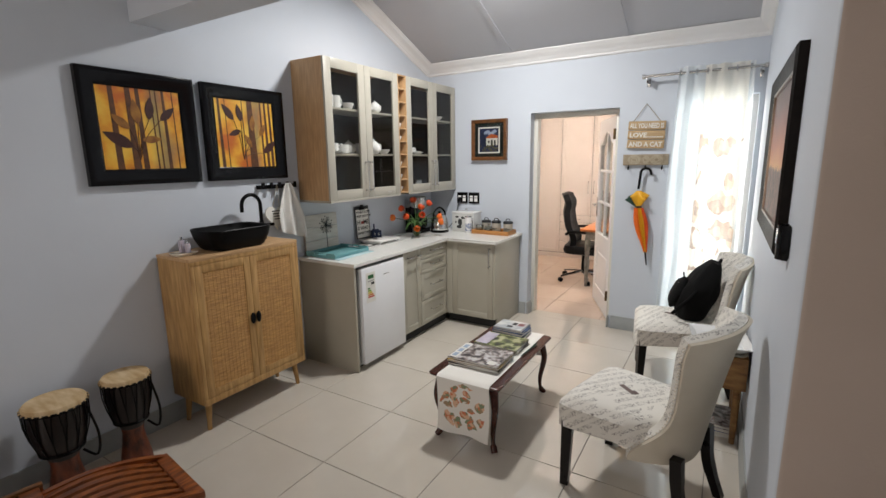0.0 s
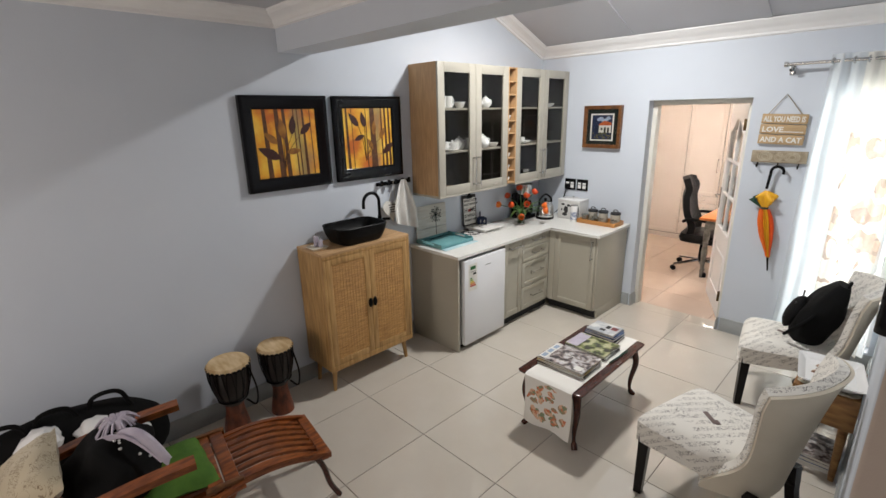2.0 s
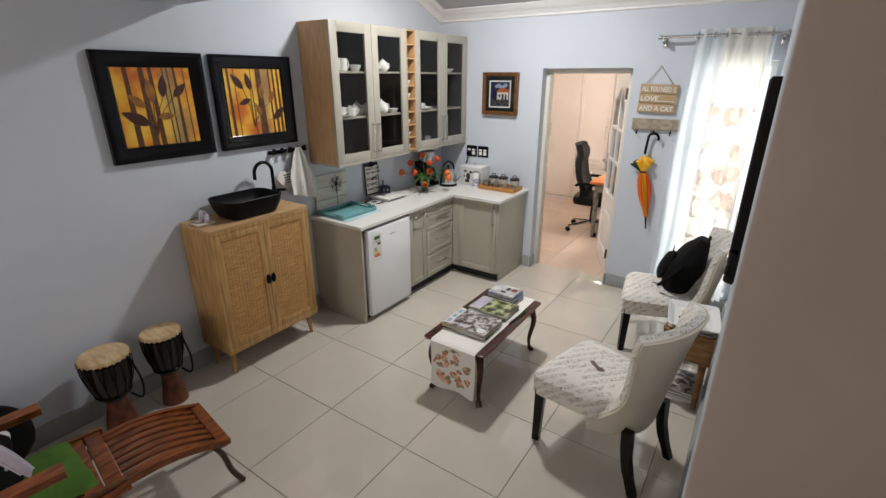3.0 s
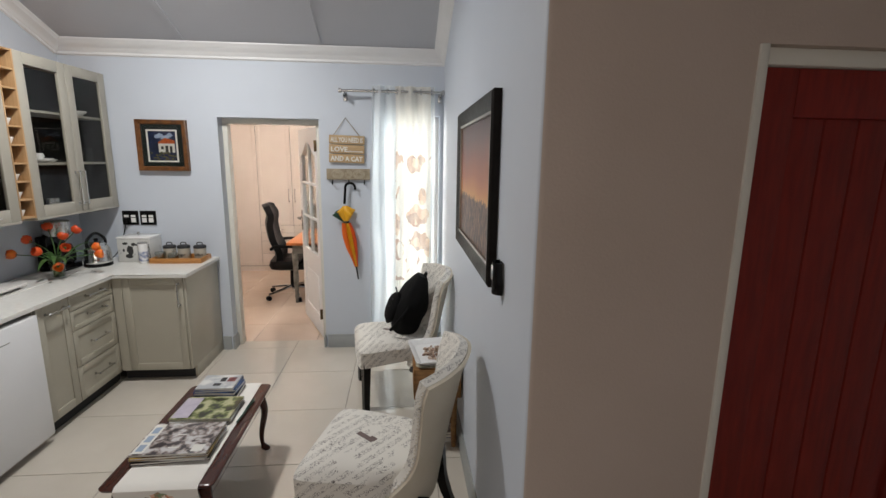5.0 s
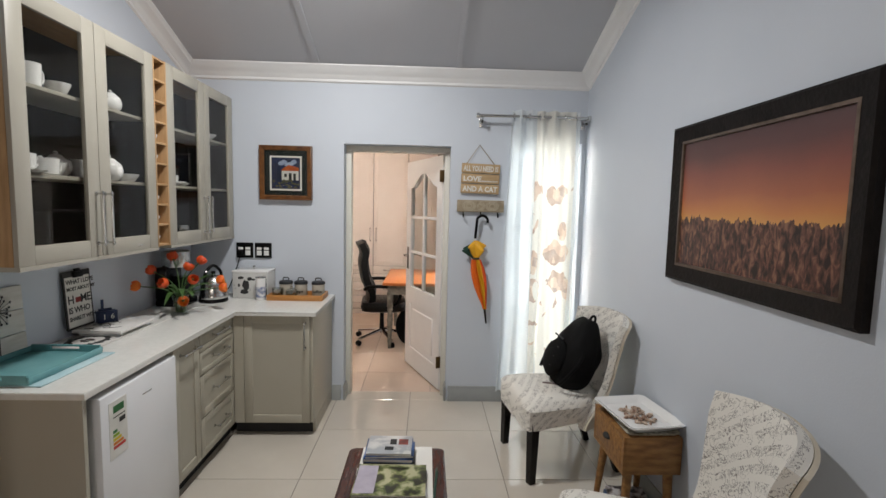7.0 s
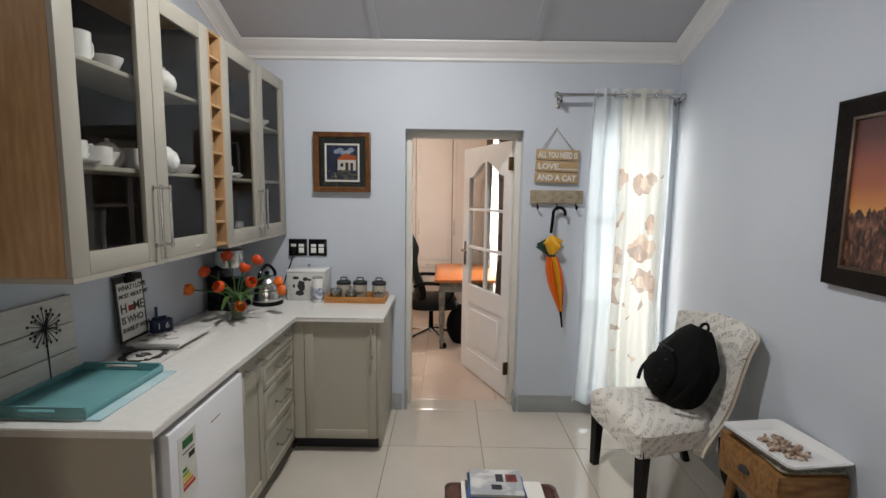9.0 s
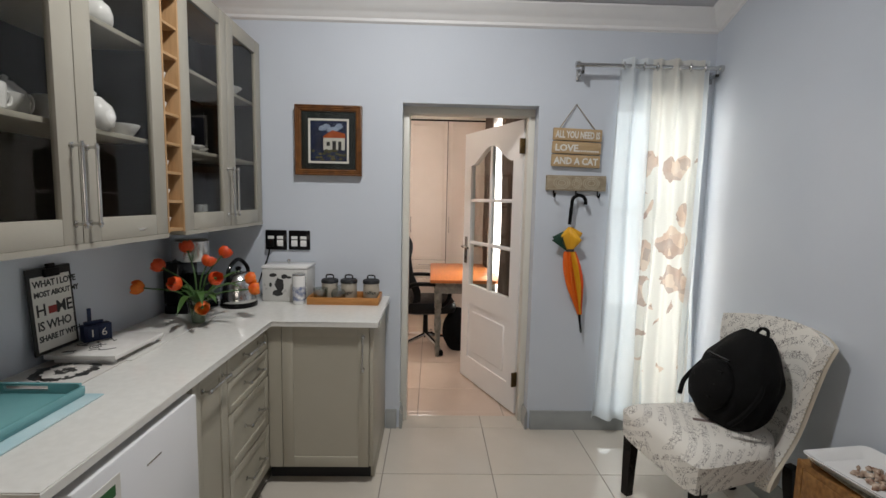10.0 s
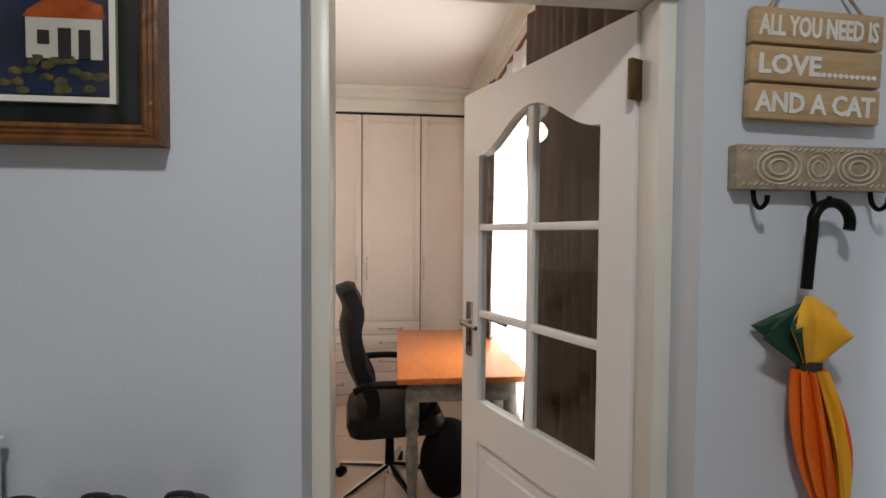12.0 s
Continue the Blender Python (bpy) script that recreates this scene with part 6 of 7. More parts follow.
dark_cover = cover_mat("dark_cover", (0.06, 0.05, 0.045), (0.03, 0.028, 0.025), (0.015, 0.015, 0.015), 12)
red_cover = cover_mat("red_cover", (0.30, 0.05, 0.04), (0.22, 0.03, 0.025), (0.1, 0.02, 0.02), 12)
z = TZ + 0.0045
for h, cv, rot, lb in ((0.012, dark_cover, 4, "black glossy magazine at the bottom of a pile"), (0.010, pale_cover, -2, "pale magazine in a pile"), (0.012, cover_mat("yellow_cover", (0.55, 0.38, 0.05), (0.45, 0.28, 0.03), (0.2, 0.12, 0.03), 14), 3, "yellow-spined magazine in a pile"), (0.012, grey_cover, 0, "glossy magazine with a grey street photograph")):
    b_, m_ = book(-0.455, 2.915, z, 0.33, 0.25, h, rot, cv, lb)
    z += h
part("title_band", turn(boxes((-0.16, -0.11, -0.115, 0.115, 0.012, 0.0126)), m_), M["letter"], b_)
for k in range(3):
    part("title_bar", turn(boxes((-0.15 + 0.0, -0.12, -0.10 + k * 0.07, -0.05 + k * 0.07, 0.0126, 0.0131)), m_), mat("pale_blue_title", (0.30, 0.38, 0.50), None, 8, 0.5), b_)
part("caption", turn(boxes((0.09, 0.14, -0.11, -0.06, 0.012, 0.0127), (-0.02, 0.03, -0.08, -0.072, 0.012, 0.0127), (-0.02, 0.02, 0.02, 0.028, 0.012, 0.0127)), m_), M["letter"], b_)
z = TZ + 0.0045
for h, cv, rot, lb in ((0.011, dark_cover, -3, "dark magazine under a garden magazine"), (0.011, pale_cover, 3, "pale magazine under a garden magazine"), (0.012, green_cover, -1, "magazine with a green garden photograph")):
    b_, m_ = book(-0.445, 3.205, z, 0.30, 0.225, h, rot, cv, lb)
    z += h
part("title_band", turn(boxes((-0.145, -0.06, -0.10, 0.10, 0.012, 0.0126)), m_), M["lilac"], b_)
z = TZ + 0.0045
for h, cv, rot, w, lb in ((0.024, dark_cover, 2, 0.235, "thick dark paperback at the foot of a stack"), (0.020, blue_cover, -3, 0.225, "blue paperback in a small stack"), (0.014, blue_cover, 2, 0.22, "slim blue paperback in a stack"), (0.012, pale_cover, -1, 0.205, "white pamphlet with red and black blocks")):
    b_, m_ = book(-0.465, 3.425, z, w, 0.165, h, rot, cv, lb, False)
    z += h
part("printed_block", turn(boxes((0.0, 0.03, 0.0, 0.05, 0.012, 0.0126), (-0.02, 0.02, -0.05, -0.02, 0.012, 0.0126)), m_), M["ink"], b_)
part("printed_block", turn(boxes((0.04, 0.085, 0.0, 0.05, 0.012, 0.0126)), m_), red_cover, b_)
solid("pen", tube(bmesh.new(), [(-0.262, 3.10, TZ + 0.010), (-0.245, 3.33, TZ + 0.010)], 0.005, 8), M["umb_g"], "dark green pen on the runner", "pen", kind="thing")

# ---- slipper chairs ----


def slipper_chair():
    """Facing +y, base at the origin."""
    c = thing("slipper_chair", (0, 0, 0), "cream slipper chair in script-print linen with dark legs", "chair", "script-print chairs")
    bm = bmesh.new()
    def top(u, v):
        a, b = 2 * u - 1, 2 * v - 1
        y = -0.25 + 0.55 * v
        w = min(0.228 + 0.055 * v, 0.245 * max(0.01, (y + 0.262) / 0.17) ** 0.36)
        e = (1 - abs(a) ** 6) * (1 - abs(b) ** 6)
        return (a * w * (1 - 0.05 * abs(b) ** 8), y - 0.02 * abs(a) ** 6 * (2 * v - 1), 0.445 + 0.05 * e ** 0.5 + 0.014 * (1 - a * a) * (1 - b * b))
    sheet(bm, top, 20, 20)
    edge = [e for e in bm.edges if e.is_boundary]
    r = bmesh.ops.extrude_edge_only(bm, edges=edge)
    for g in r["geom"]:
        if isinstance(g, bmesh.types.BMVert):
            g.co.z = 0.335 + 0.012 * math.cos(g.co.y * 9)
            g.co.x *= 0.97
    bmesh.ops.holes_fill(bm, edges=[e for e in bm.edges if e.is_boundary])
    part("seat", bm, M["print"], c)
    H0, H1 = 0.305, 0.955
    def back(u, v):
        """A barrel back: wide round the seat, a waist above it, wings that flare to a rolled top."""
        a = 2 * u - 1
        low = math.exp(-(v / 0.24) ** 2)
        w = 0.205 + 0.085 * v ** 1.5 + 0.048 * low
        y = -0.262 - 0.10 * v - 0.03 * v * v + 0.115 * abs(a) ** 2.4 * (0.35 + 0.65 * v) + 0.16 * abs(a) ** 3 * low
        roll = -0.10 * max(0, v - 0.88)
        return (a * w, y + roll, H0 + (H1 - H0) * v - 0.03 * a * a * v)
    part("backrest", sheet(bmesh.new(), lambda u, v: back(1 - u, v), 20, 22, -0.04), M["print"], c)
    part("back_panel", sheet(bmesh.new(), lambda u, v: Vector(back(1 - u, v)) + Vector((0, -0.003, 0.0)), 20, 22, 0.014), M["cream_cloth"], c, "plain cream outer back")
    bm = bmesh.new()
    for s in (0.0, 1.0):
        for k in range(34):
            p = Vector(back(s, 0.04 + 0.92 * k / 33)) + Vector((0.001 if s else -0.001, 0.006, 0))
            blob(bm, p, (0.0038, 0.0038, 0.0038), 0, 0, 1)
    tagged(part("nail_trim", bm, M["cream_cloth"], c), kind="stuff")
    for s in (-1, 1):
        part("leg", tube(bmesh.new(), [(s * 0.235, 0.245, 0.36), (s * 0.24, 0.25, 0.0)], [0.038, 0.028], 4), M["ebony"], c)
        part("leg", tube(bmesh.new(), smooth_path([(s * 0.19, -0.255, 0.36), (s * 0.193, -0.275, 0.18), (s * 0.20, -0.335, 0.0)], 4), [0.034] * 3 + [0.031] * 3 + [0.027] * 3, 4), M["ebony"], c)
    part("printed_stamp", turn(boxes((-0.05, 0.05, -0.012, 0.012, 0.5085, 0.5105), (-0.055, -0.02, -0.024, 0.0, 0.5085, 0.5105)), pose(-0.02, 0.05, 0, 0, 0, 60)), mat("grey_stamp_print", (0.20, 0.15, 0.14), None, 20, 0.9), c)
    return c


ch1 = slipper_chair()
CH1 = pose(0.47, 2.80, 0, 0, 0, 75)
ch1.matrix_basis = CH1
CH2 = pose(0.535, 4.175, 0, 0, 0, 99)
ch2 = copy_thing(ch1, CH2)
tagged(ch2, "cream script-print slipper chair holding a black backpack", "chair")

bp = thing("backpack", tuple(CH2 @ Vector((0, -0.05, 0.5))), "black nylon backpack slumped on the chair", "backpack")
BP = CH2 @ pose(-0.005, -0.03, 0.495, 22, 0, -4)


def pack(u, v):
    a = 2 * math.pi * u
    h = 0.45
    k = math.sin(math.pi * (0.06 + 0.90 * v)) ** 0.42
    w, d = 0.215 * k * (1 - 0.26 * v), 0.135 * k * (1.0 - 0.36 * v)
    q = lambda t: math.copysign(abs(t) ** 0.7, t)
    n = 1 + 0.13 * noise.noise(Vector((math.cos(a) * 2, math.sin(a) * 2, v * 4)))
    return (w * q(math.cos(a)) * n, d * q(math.sin(a)) * n, h * v)


bm = sheet(bmesh.new(), pack, 40, 22)
bmesh.ops.remove_doubles(bm, verts=bm.verts[:], dist=0.0005)
bmesh.ops.holes_fill(bm, edges=[e for e in bm.edges if e.is_boundary])
part("body", turn(bm, BP), M["black_cloth"], bp)
part("front_pocket", turn(blob(bmesh.new(), (0, 0.115, 0.15), (0.13, 0.05, 0.12), 2, 0.08, 3), BP), M["black_cloth"], bp)
for s in (-1, 1):
    part("side_strap", turn(tube(bmesh.new(), smooth_path([(s * 0.15, 0.03, 0.30), (s * 0.195, 0.05, 0.20), (s * 0.20, 0.085, 0.10), (s * 0.17, 0.10, 0.03)], 4), 0.011, 6), BP), M["black_cloth"], bp)
for z in (0.10, 0.16, 0.22, 0.28):
    part("webbing", turn(tube(bmesh.new(), [(-0.07, 0.155 - 0.12 * abs(z - 0.14), z), (0.07, 0.155 - 0.12 * abs(z - 0.14), z)], 0.006, 6), BP), M["black_leather"], bp)
part("grab_loop", turn(tube(bmesh.new(), smooth_path([(-0.04, -0.02, 0.43), (-0.02, -0.02, 0.475), (0.02, -0.02, 0.475), (0.04, -0.02, 0.43)], 4), 0.008, 6), BP), M["black_cloth"], bp)

# side table with shells
stb = thing("side_table", (0.8, 3.66, 0), "small rustic wooden side table with one drawer", "side table")
AX0, AX1, AY0, AY1, AZ0, AZ1 = 0.65, 0.94, 3.425, 3.81, 0.335, 0.525
part("case", boxes((AX0 + 0.014, AX1, AY0, AY1, AZ0, AZ1), bev=0.006), M["rustic"], stb)
d = part("drawer", boxes((AX0, AX0 + 0.014, AY0 + 0.03, AY1 - 0.03, AZ0 + 0.03, AZ1 - 0.025), bev=0.004), M["rustic"], stb)
part("surround", boxes((AX0 + 0.002, AX0 + 0.014, AY0, AY0 + 0.028, AZ0, AZ1), (AX0 + 0.002, AX0 + 0.014, AY1 - 0.028, AY1, AZ0, AZ1), (AX0 + 0.002, AX0 + 0.014, AY0 + 0.028, AY1 - 0.028, AZ0, AZ0 + 0.028), (AX0 + 0.002, AX0 + 0.014, AY0 + 0.028, AY1 - 0.028, AZ1 - 0.023, AZ1)), M["rustic"], stb)
part("cup_pull", blob(bmesh.new(), (AX0 - 0.004, 3.617, 0.437), (0.018, 0.032, 0.018), 1, 0, 3, flat=-0.006), M["ink"], d, "dark iron cup pull")
for x in (AX0 + 0.05, AX1 - 0.04):
    for y in (AY0 + 0.05, AY1 - 0.05):
        part("leg", tube(bmesh.new(), [(x, y, AZ0), (x + (0.0 if x > 0.8 else -0.025), y + (-0.03 if y < 3.6 else 0.03), 0)], [0.024, 0.015], 10), M["rustic"], stb)
plc = solid("spotted_tray", loft(bmesh.new(), [ring(0.80, 3.61, AZ1 + 0.001, 0.115, 0.165, 0.02), ring(0.80, 3.61, AZ1 + 0.018, 0.135, 0.185, 0.025), ring(0.80, 3.61, AZ1 + 0.014, 0.125, 0.175, 0.02)]), mat("spotted_melamine", (0.68, 0.65, 0.55), (0.30, 0.27, 0.20), 55, 0.4, detail=0.0), "cream spotted tray under a white dish", "tray", kind="thing")
TP = pose(0.79, 3.595, AZ1 + 0.019, 0, 0, 8)
bm = loft(bmesh.new(), [ring(0, 0, 0.0, 0.105, 0.145, 0.03), ring(0, 0, 0.004, 0.115, 0.155, 0.035), ring(0, 0, 0.036, 0.15, 0.19, 0.03), ring(0, 0, 0.04, 0.15, 0.19, 0.03), ring(0, 0, 0.034, 0.132, 0.172, 0.03), ring(0, 0, 0.012, 0.112, 0.15, 0.03)])
solid("white_dish", turn(bm, TP), M["white_cer"], "white rectangular dish holding sea shells", "dish", kind="thing")
bm = bmesh.new()
rng = random.Random(12)
for k in range(90):
    a, r = rng.uniform(0, 6.28), rng.uniform(0, 1) ** 0.6
    x, y = 0.075 * r * math.cos(a), 0.105 * r * math.sin(a)
    s = rng.uniform(0.008, 0.017)
    b2_ = bmesh.new()
    lathe(b2_, [(0.001, -s), (s * 0.5, -s * 0.3), (s * 0.62, s * 0.2), (s * 0.3, s * 0.8), (0.001, s)], 0, 0, 0, 7)
    turn(b2_, TP @ pose(x, y, 0.018 + rng.uniform(0, 0.02) * (1 - r), rng.uniform(0, 180), rng.uniform(0, 180), rng.uniform(0, 360)))
    me_ = bpy.data.meshes.new("tmp")
    b2_.to_mesh(me_)
    b2_.free()
    bm.from_mesh(me_)
    bpy.data.meshes.remove(me_)
shell_mat = mat("mixed_sea_shells", (0.66, 0.54, 0.43), (0.20, 0.10, 0.06), 38, 0.5, detail=1.0)
solid("sea_shells", bm, shell_mat, "heap of small brown and cream sea shells", "shells", "stuff")
z = 0.0
for k, h in enumerate((0.03, 0.025, 0.02)):
    book(0.80, 3.62, z, 0.2, 0.27, h, 3 - 4 * k, (pale_cover, blue_cover, grey_cover)[k], "book stored on the floor under the side table", False)
    z += h

# ---- pictures ----


def gold_canvas(name, seed, y0, y1, z0, z1):
    m, nt, b, vec, xyz = blank(name, 0.45)
    mp = nt.nodes.new("ShaderNodeMapping")
    mp.inputs["Location"].default_value = (0, seed, seed)
    nt.links.new(vec, mp.inputs[0])
    n = tex(nt, "ShaderNodeTexNoise", mp.outputs[0], 5.0, Detail=4.0)
    r = nt.nodes.new("ShaderNodeValToRGB")
    e = r.color_ramp.elements
    e[0].position, e[0].color = 0.36, (0.55, 0.13, 0.008, 1)
    e[1].position, e[1].color = 0.60, (0.88, 0.55, 0.06, 1)
    q = e.new(0.48)
    q.color = (0.78, 0.36, 0.02, 1)
    nt.links.new(n.outputs[0], r.inputs[0])
    n2 = tex(nt, "ShaderNodeTexNoise", mp.outputs[0], 3.0, Detail=2.0)
    yy = math_node(nt, "MULTIPLY_ADD", xyz[1], 1.0, -(y0 + 0.62 * (y1 - y0)))
    band = math_node(nt, "SUBTRACT", 0.085, math_node(nt, "ABSOLUTE", math_node(nt, "ADD", yy, math_node(nt, "MULTIPLY", math_node(nt, "SUBTRACT", n2.outputs[0], 0.5), 0.3))))
    k = math_node(nt, "MULTIPLY", math_node(nt, "MAXIMUM", band, 0.0), 9.0)
    grime = tex(nt, "ShaderNodeTexNoise", mp.outputs[0], 24.0, Detail=5.0)
    c = mix_col(nt, k, r.outputs[0], (0.20, 0.20, 0.10))
    c = mix_col(nt, math_node(nt, "MULTIPLY", grime.outputs[0], 0.22), c, (0.25, 0.08, 0.01))
    nt.links.new(c, b.inputs["Base Color"])
    return m


trunk_paint = mat("umber_paint", (0.13, 0.045, 0.012), (0.05, 0.02, 0.008), 30, 0.5)
leaf_dark = mat("dark_leaf_paint", (0.055, 0.012, 0.008), (0.03, 0.008, 0.005), 30, 0.5)
leaf_gold = mat("bronze_leaf_paint", (0.36, 0.16, 0.02), (0.16, 0.055, 0.012), 20, 0.5)


def leaf_shape(bm, x, cy, cz, L_, ang, w=0.38):
    pts = []
    for k in range(13):
        t = k / 12
        pts.append((t * L_, w * L_ * 0.5 * math.sin(math.pi * t) ** 0.8 * (1.25 - 0.5 * t)))
    for k in range(11, 0, -1):
        t = k / 12
        pts.append((t * L_, -w * L_ * 0.5 * math.sin(math.pi * t) ** 0.8 * (1.25 - 0.5 * t)))
    ca, sa = math.cos(radians(ang)), math.sin(radians(ang))
    prism(bm, [(cy + px * ca - pz * sa, cz + px * sa + pz * ca) for px, pz in pts], 0, x, x + 0.0012)


def leaf_art(y0, y1, seed, trunks, darks, golds, label):
    z0, z1 = 1.522, 2.148
    a = thing("leaf_painting", (XL, (y0 + y1) / 2, z0), label, "painting", "leaf paintings")
    fw = 0.088
    XF = XL + 0.034
    bm = bmesh.new()
    prof = [(0, 0.0), (0.034, 0.0), (0.038, 0.012), (0.034, 0.03), (0.026, 0.05), (0.024, 0.07), (0.014, fw), (0, fw)]
    corners = [(y0, z0, 1, 1), (y1, z0, -1, 1), (y1, z1, -1, -1), (y0, z1, 1, -1)]
    rings = [[bm.verts.new((XL + o, cy + sy * i, cz + sz * i)) for o, i in prof] for cy, cz, sy, sz in corners]
    n = len(prof)
    for k in range(4):
        A, B = rings[k], rings[(k + 1) % 4]
        for j in range(n):
            bm.faces.new((A[j], A[(j + 1) % n], B[(j + 1) % n], B[j]))
    part("frame", bm, M["gloss_black"], a, "wide black moulded frame")
    cy0, cy1, cz0, cz1 = y0 + fw - 0.004, y1 - fw + 0.004, z0 + fw - 0.004, z1 - fw + 0.004
    part("canvas", boxes((XL, XL + 0.012, cy0, cy1, cz0, cz1)), gold_canvas("golden_canvas", seed, y0, y1, z0, z1), a)
    W, Hc = cy1 - cy0, cz1 - cz0
    xs = XL + 0.012
    for t, w in trunks:
        y = cy0 + t * W
        bm = bmesh.new()
        prism(bm, [(y - w * 0.4, cz1), (y + w * 0.4, cz1), (y + w * 0.7 + 0.006, cz0), (y - w * 0.5 + 0.006, cz0)], 0, xs, xs + 0.0008)
        part("painted_trunk", bm, trunk_paint, a)
    for lst, mm in ((golds, leaf_gold), (darks, leaf_dark)):
        for u, v, L_, ang in lst:
            bm = bmesh.new()
            leaf_shape(bm, xs + 0.0012, cy0 + u * W, cz0 + v * Hc, L_, ang)
            part("painted_leaf", bm, mm, a)
    bm = bmesh.new()
    base = (xs + 0.0018, cy0 + 0.42 * W, cz0 + 0.12 * Hc)
    for u, v, L_, ang in (*darks, *golds):
        tube(bm, smooth_path([base, (xs + 0.0018, cy0 + (0.42 + (u - 0.42) * 0.35) * W, cz0 + (0.15 + 0.5 * (v - 0.12)) * Hc), (xs + 0.0018, cy0 + u * W, cz0 + v * Hc)], 5), 0.0018, 4)
    part("painted_twigs", bm, trunk_paint, a)
    return a


leaf_art(1.668, 2.292, 3.0, [(0.17, 0.03), (0.36, 0.035), (0.47, 0.026), (0.63, 0.008), (0.69, 0.008), (0.78, 0.018), (0.90, 0.006)],
         [(0.58, 0.62, 0.13, 82), (0.72, 0.62, 0.12, 42), (0.36, 0.28, 0.17, 152)], [(0.34, 0.5, 0.12, 140), (0.44, 0.56, 0.14, 95), (0.47, 0.37, 0.11, 4)],
         "golden leaf painting with dark trunks in a black frame")
leaf_art(2.348, 2.98, 7.7, [(0.07, 0.02), (0.17, 0.006), (0.45, 0.008), (0.58, 0.05), (0.77, 0.014), (0.85, 0.02), (0.93, 0.02)],
         [(0.3, 0.7, 0.13, 130), (0.42, 0.68, 0.12, 102), (0.4, 0.55, 0.10, 200), (0.78, 0.22, 0.14, 38)], [(0.60, 0.55, 0.11, 85), (0.73, 0.48, 0.10, 60), (0.57, 0.30, 0.10, 118)],
         "golden painting of leafy twigs in a black frame")


def ring_frame_y(parent, x0, x1, z0, z1, y, prof, material, name="frame"):
    """A mitred frame on a wall that faces -y; prof pairs are (out, in)."""
    bm = bmesh.new()
    rings = [[bm.verts.new((cx + sx * i, y - o, cz + sz * i)) for o, i in prof] for cx, cz, sx, sz in ((x0, z0, 1, 1), (x1, z0, -1, 1), (x1, z1, -1, -1), (x0, z1, 1, -1))]
    n = len(prof)
    for k in range(4):
        A, B = rings[k], rings[(k + 1) % 4]
        for j in range(n):
            bm.faces.new((A[j], A[(j + 1) % n], B[(j + 1) % n], B[j]))
    return part(name, bm, material, parent)


hp = thing("house_picture", (-1.42, YB, 1.63), "small cottage picture in a dark mount and gilt frame", "picture")
PX0, PX1, PZ0, PZ1 = -1.625, -1.222, 1.632, 2.052
ring_frame_y(hp, PX0, PX1, PZ0, PZ1, YB, [(0, 0), (0.042, 0), (0.045, 0.006), (0.040, 0.012), (0.043, 0.017), (0.038, 0.022), (0.041, 0.027), (0.034, 0.036), (0, 0.038)], M["gold"])
part("mount", boxes((PX0 + 0.02, PX1 - 0.02, YB - 0.026, YB - 0.02, PZ0 + 0.02, PZ1 - 0.02)), M["mount"], hp)
ring_frame_y(hp, -1.545, -1.30, 1.705, 1.972, YB - 0.024, [(0, 0), (0.01, 0), (0.01, 0.011), (0, 0.013)], M["frame"], "inner_slip")
part("sky", boxes((-1.535, -1.31, YB - 0.0285, YB - 0.026, 1.72, 1.957)), mat("night_blue_paint", (0.02, 0.035, 0.10), (0.008, 0.012, 0.035), 18, 0.5), hp)
bm = bmesh.new()
for k in range(5):
    blob(bm, (-1.46 + 0.025 * k, YB - 0.0288, 1.915 + 0.012 * math.sin(k * 2)), (0.024, 0.0015, 0.016), k, 0.4, 2)
part("painted_cloud", bm, mat("cloud_paint", (0.40, 0.48, 0.62), (0.25, 0.32, 0.48), 30, 0.5), hp)
bm = prism(bmesh.new(), [(-1.46, 1.858), (-1.32, 1.858), (-1.325, 1.885), (-1.40, 1.905), (-1.45, 1.872)], 1, YB - 0.0305, YB - 0.028)
part("painted_roof", bm, mat("terracotta_paint", (0.55, 0.12, 0.02), (0.35, 0.06, 0.01), 40, 0.5), hp)
part("painted_house", boxes((-1.455, -1.325, YB - 0.030, YB - 0.028, 1.785, 1.858)), M["letter"], hp)
part("painted_opening", boxes((-1.435, -1.415, YB - 0.0312, YB - 0.030, 1.81, 1.835), (-1.40, -1.378, YB - 0.0312, YB - 0.030, 1.785, 1.84), (-1.365, -1.345, YB - 0.0312, YB - 0.030, 1.785, 1.838)), M["ink"], hp)
bm = bmesh.new()
rng = random.Random(3)
for k in range(26):
    blob(bm, (rng.uniform(-1.52, -1.325), YB - 0.0295, rng.uniform(1.725, 1.79)), (0.013, 0.001, 0.008), k, 0.4, 1)
part("painted_garden", bm, mat("garden_paint", (0.20, 0.15, 0.05), (0.02, 0.05, 0.03), 60, 0.5), hp)
hpg = part("glazing", boxes((PX0 + 0.036, PX1 - 0.036, YB - 0.0335, YB - 0.0325, PZ0 + 0.036, PZ1 - 0.036)), M["smoked"], hp)

# sunset painting
sp = thing("sunset_painting", (XR, 3.1, 1.27), "sunset over a reed field in a wide dark frame", "painting")
QY0, QY1, QZ0, QZ1 = 2.578, 3.655, 1.272, 2.017


def ring_frame_x(parent, y0, y1, z0, z1, x, prof, material, name):
    bm = bmesh.new()
    rings = [[bm.verts.new((x - o, cy + sy * i, cz + sz * i)) for o, i in prof] for cy, cz, sy, sz in ((y0, z0, 1, 1), (y1, z0, -1, 1), (y1, z1, -1, -1), (y0, z1, 1, -1))]
    n = len(prof)
    for k in range(4):
        A, B = rings[k], rings[(k + 1) % 4]
        for j in range(n):
            bm.faces.new((A[j], A[(j + 1) % n], B[(j + 1) % n], B[j]))
    return part(name, bm, material, parent)


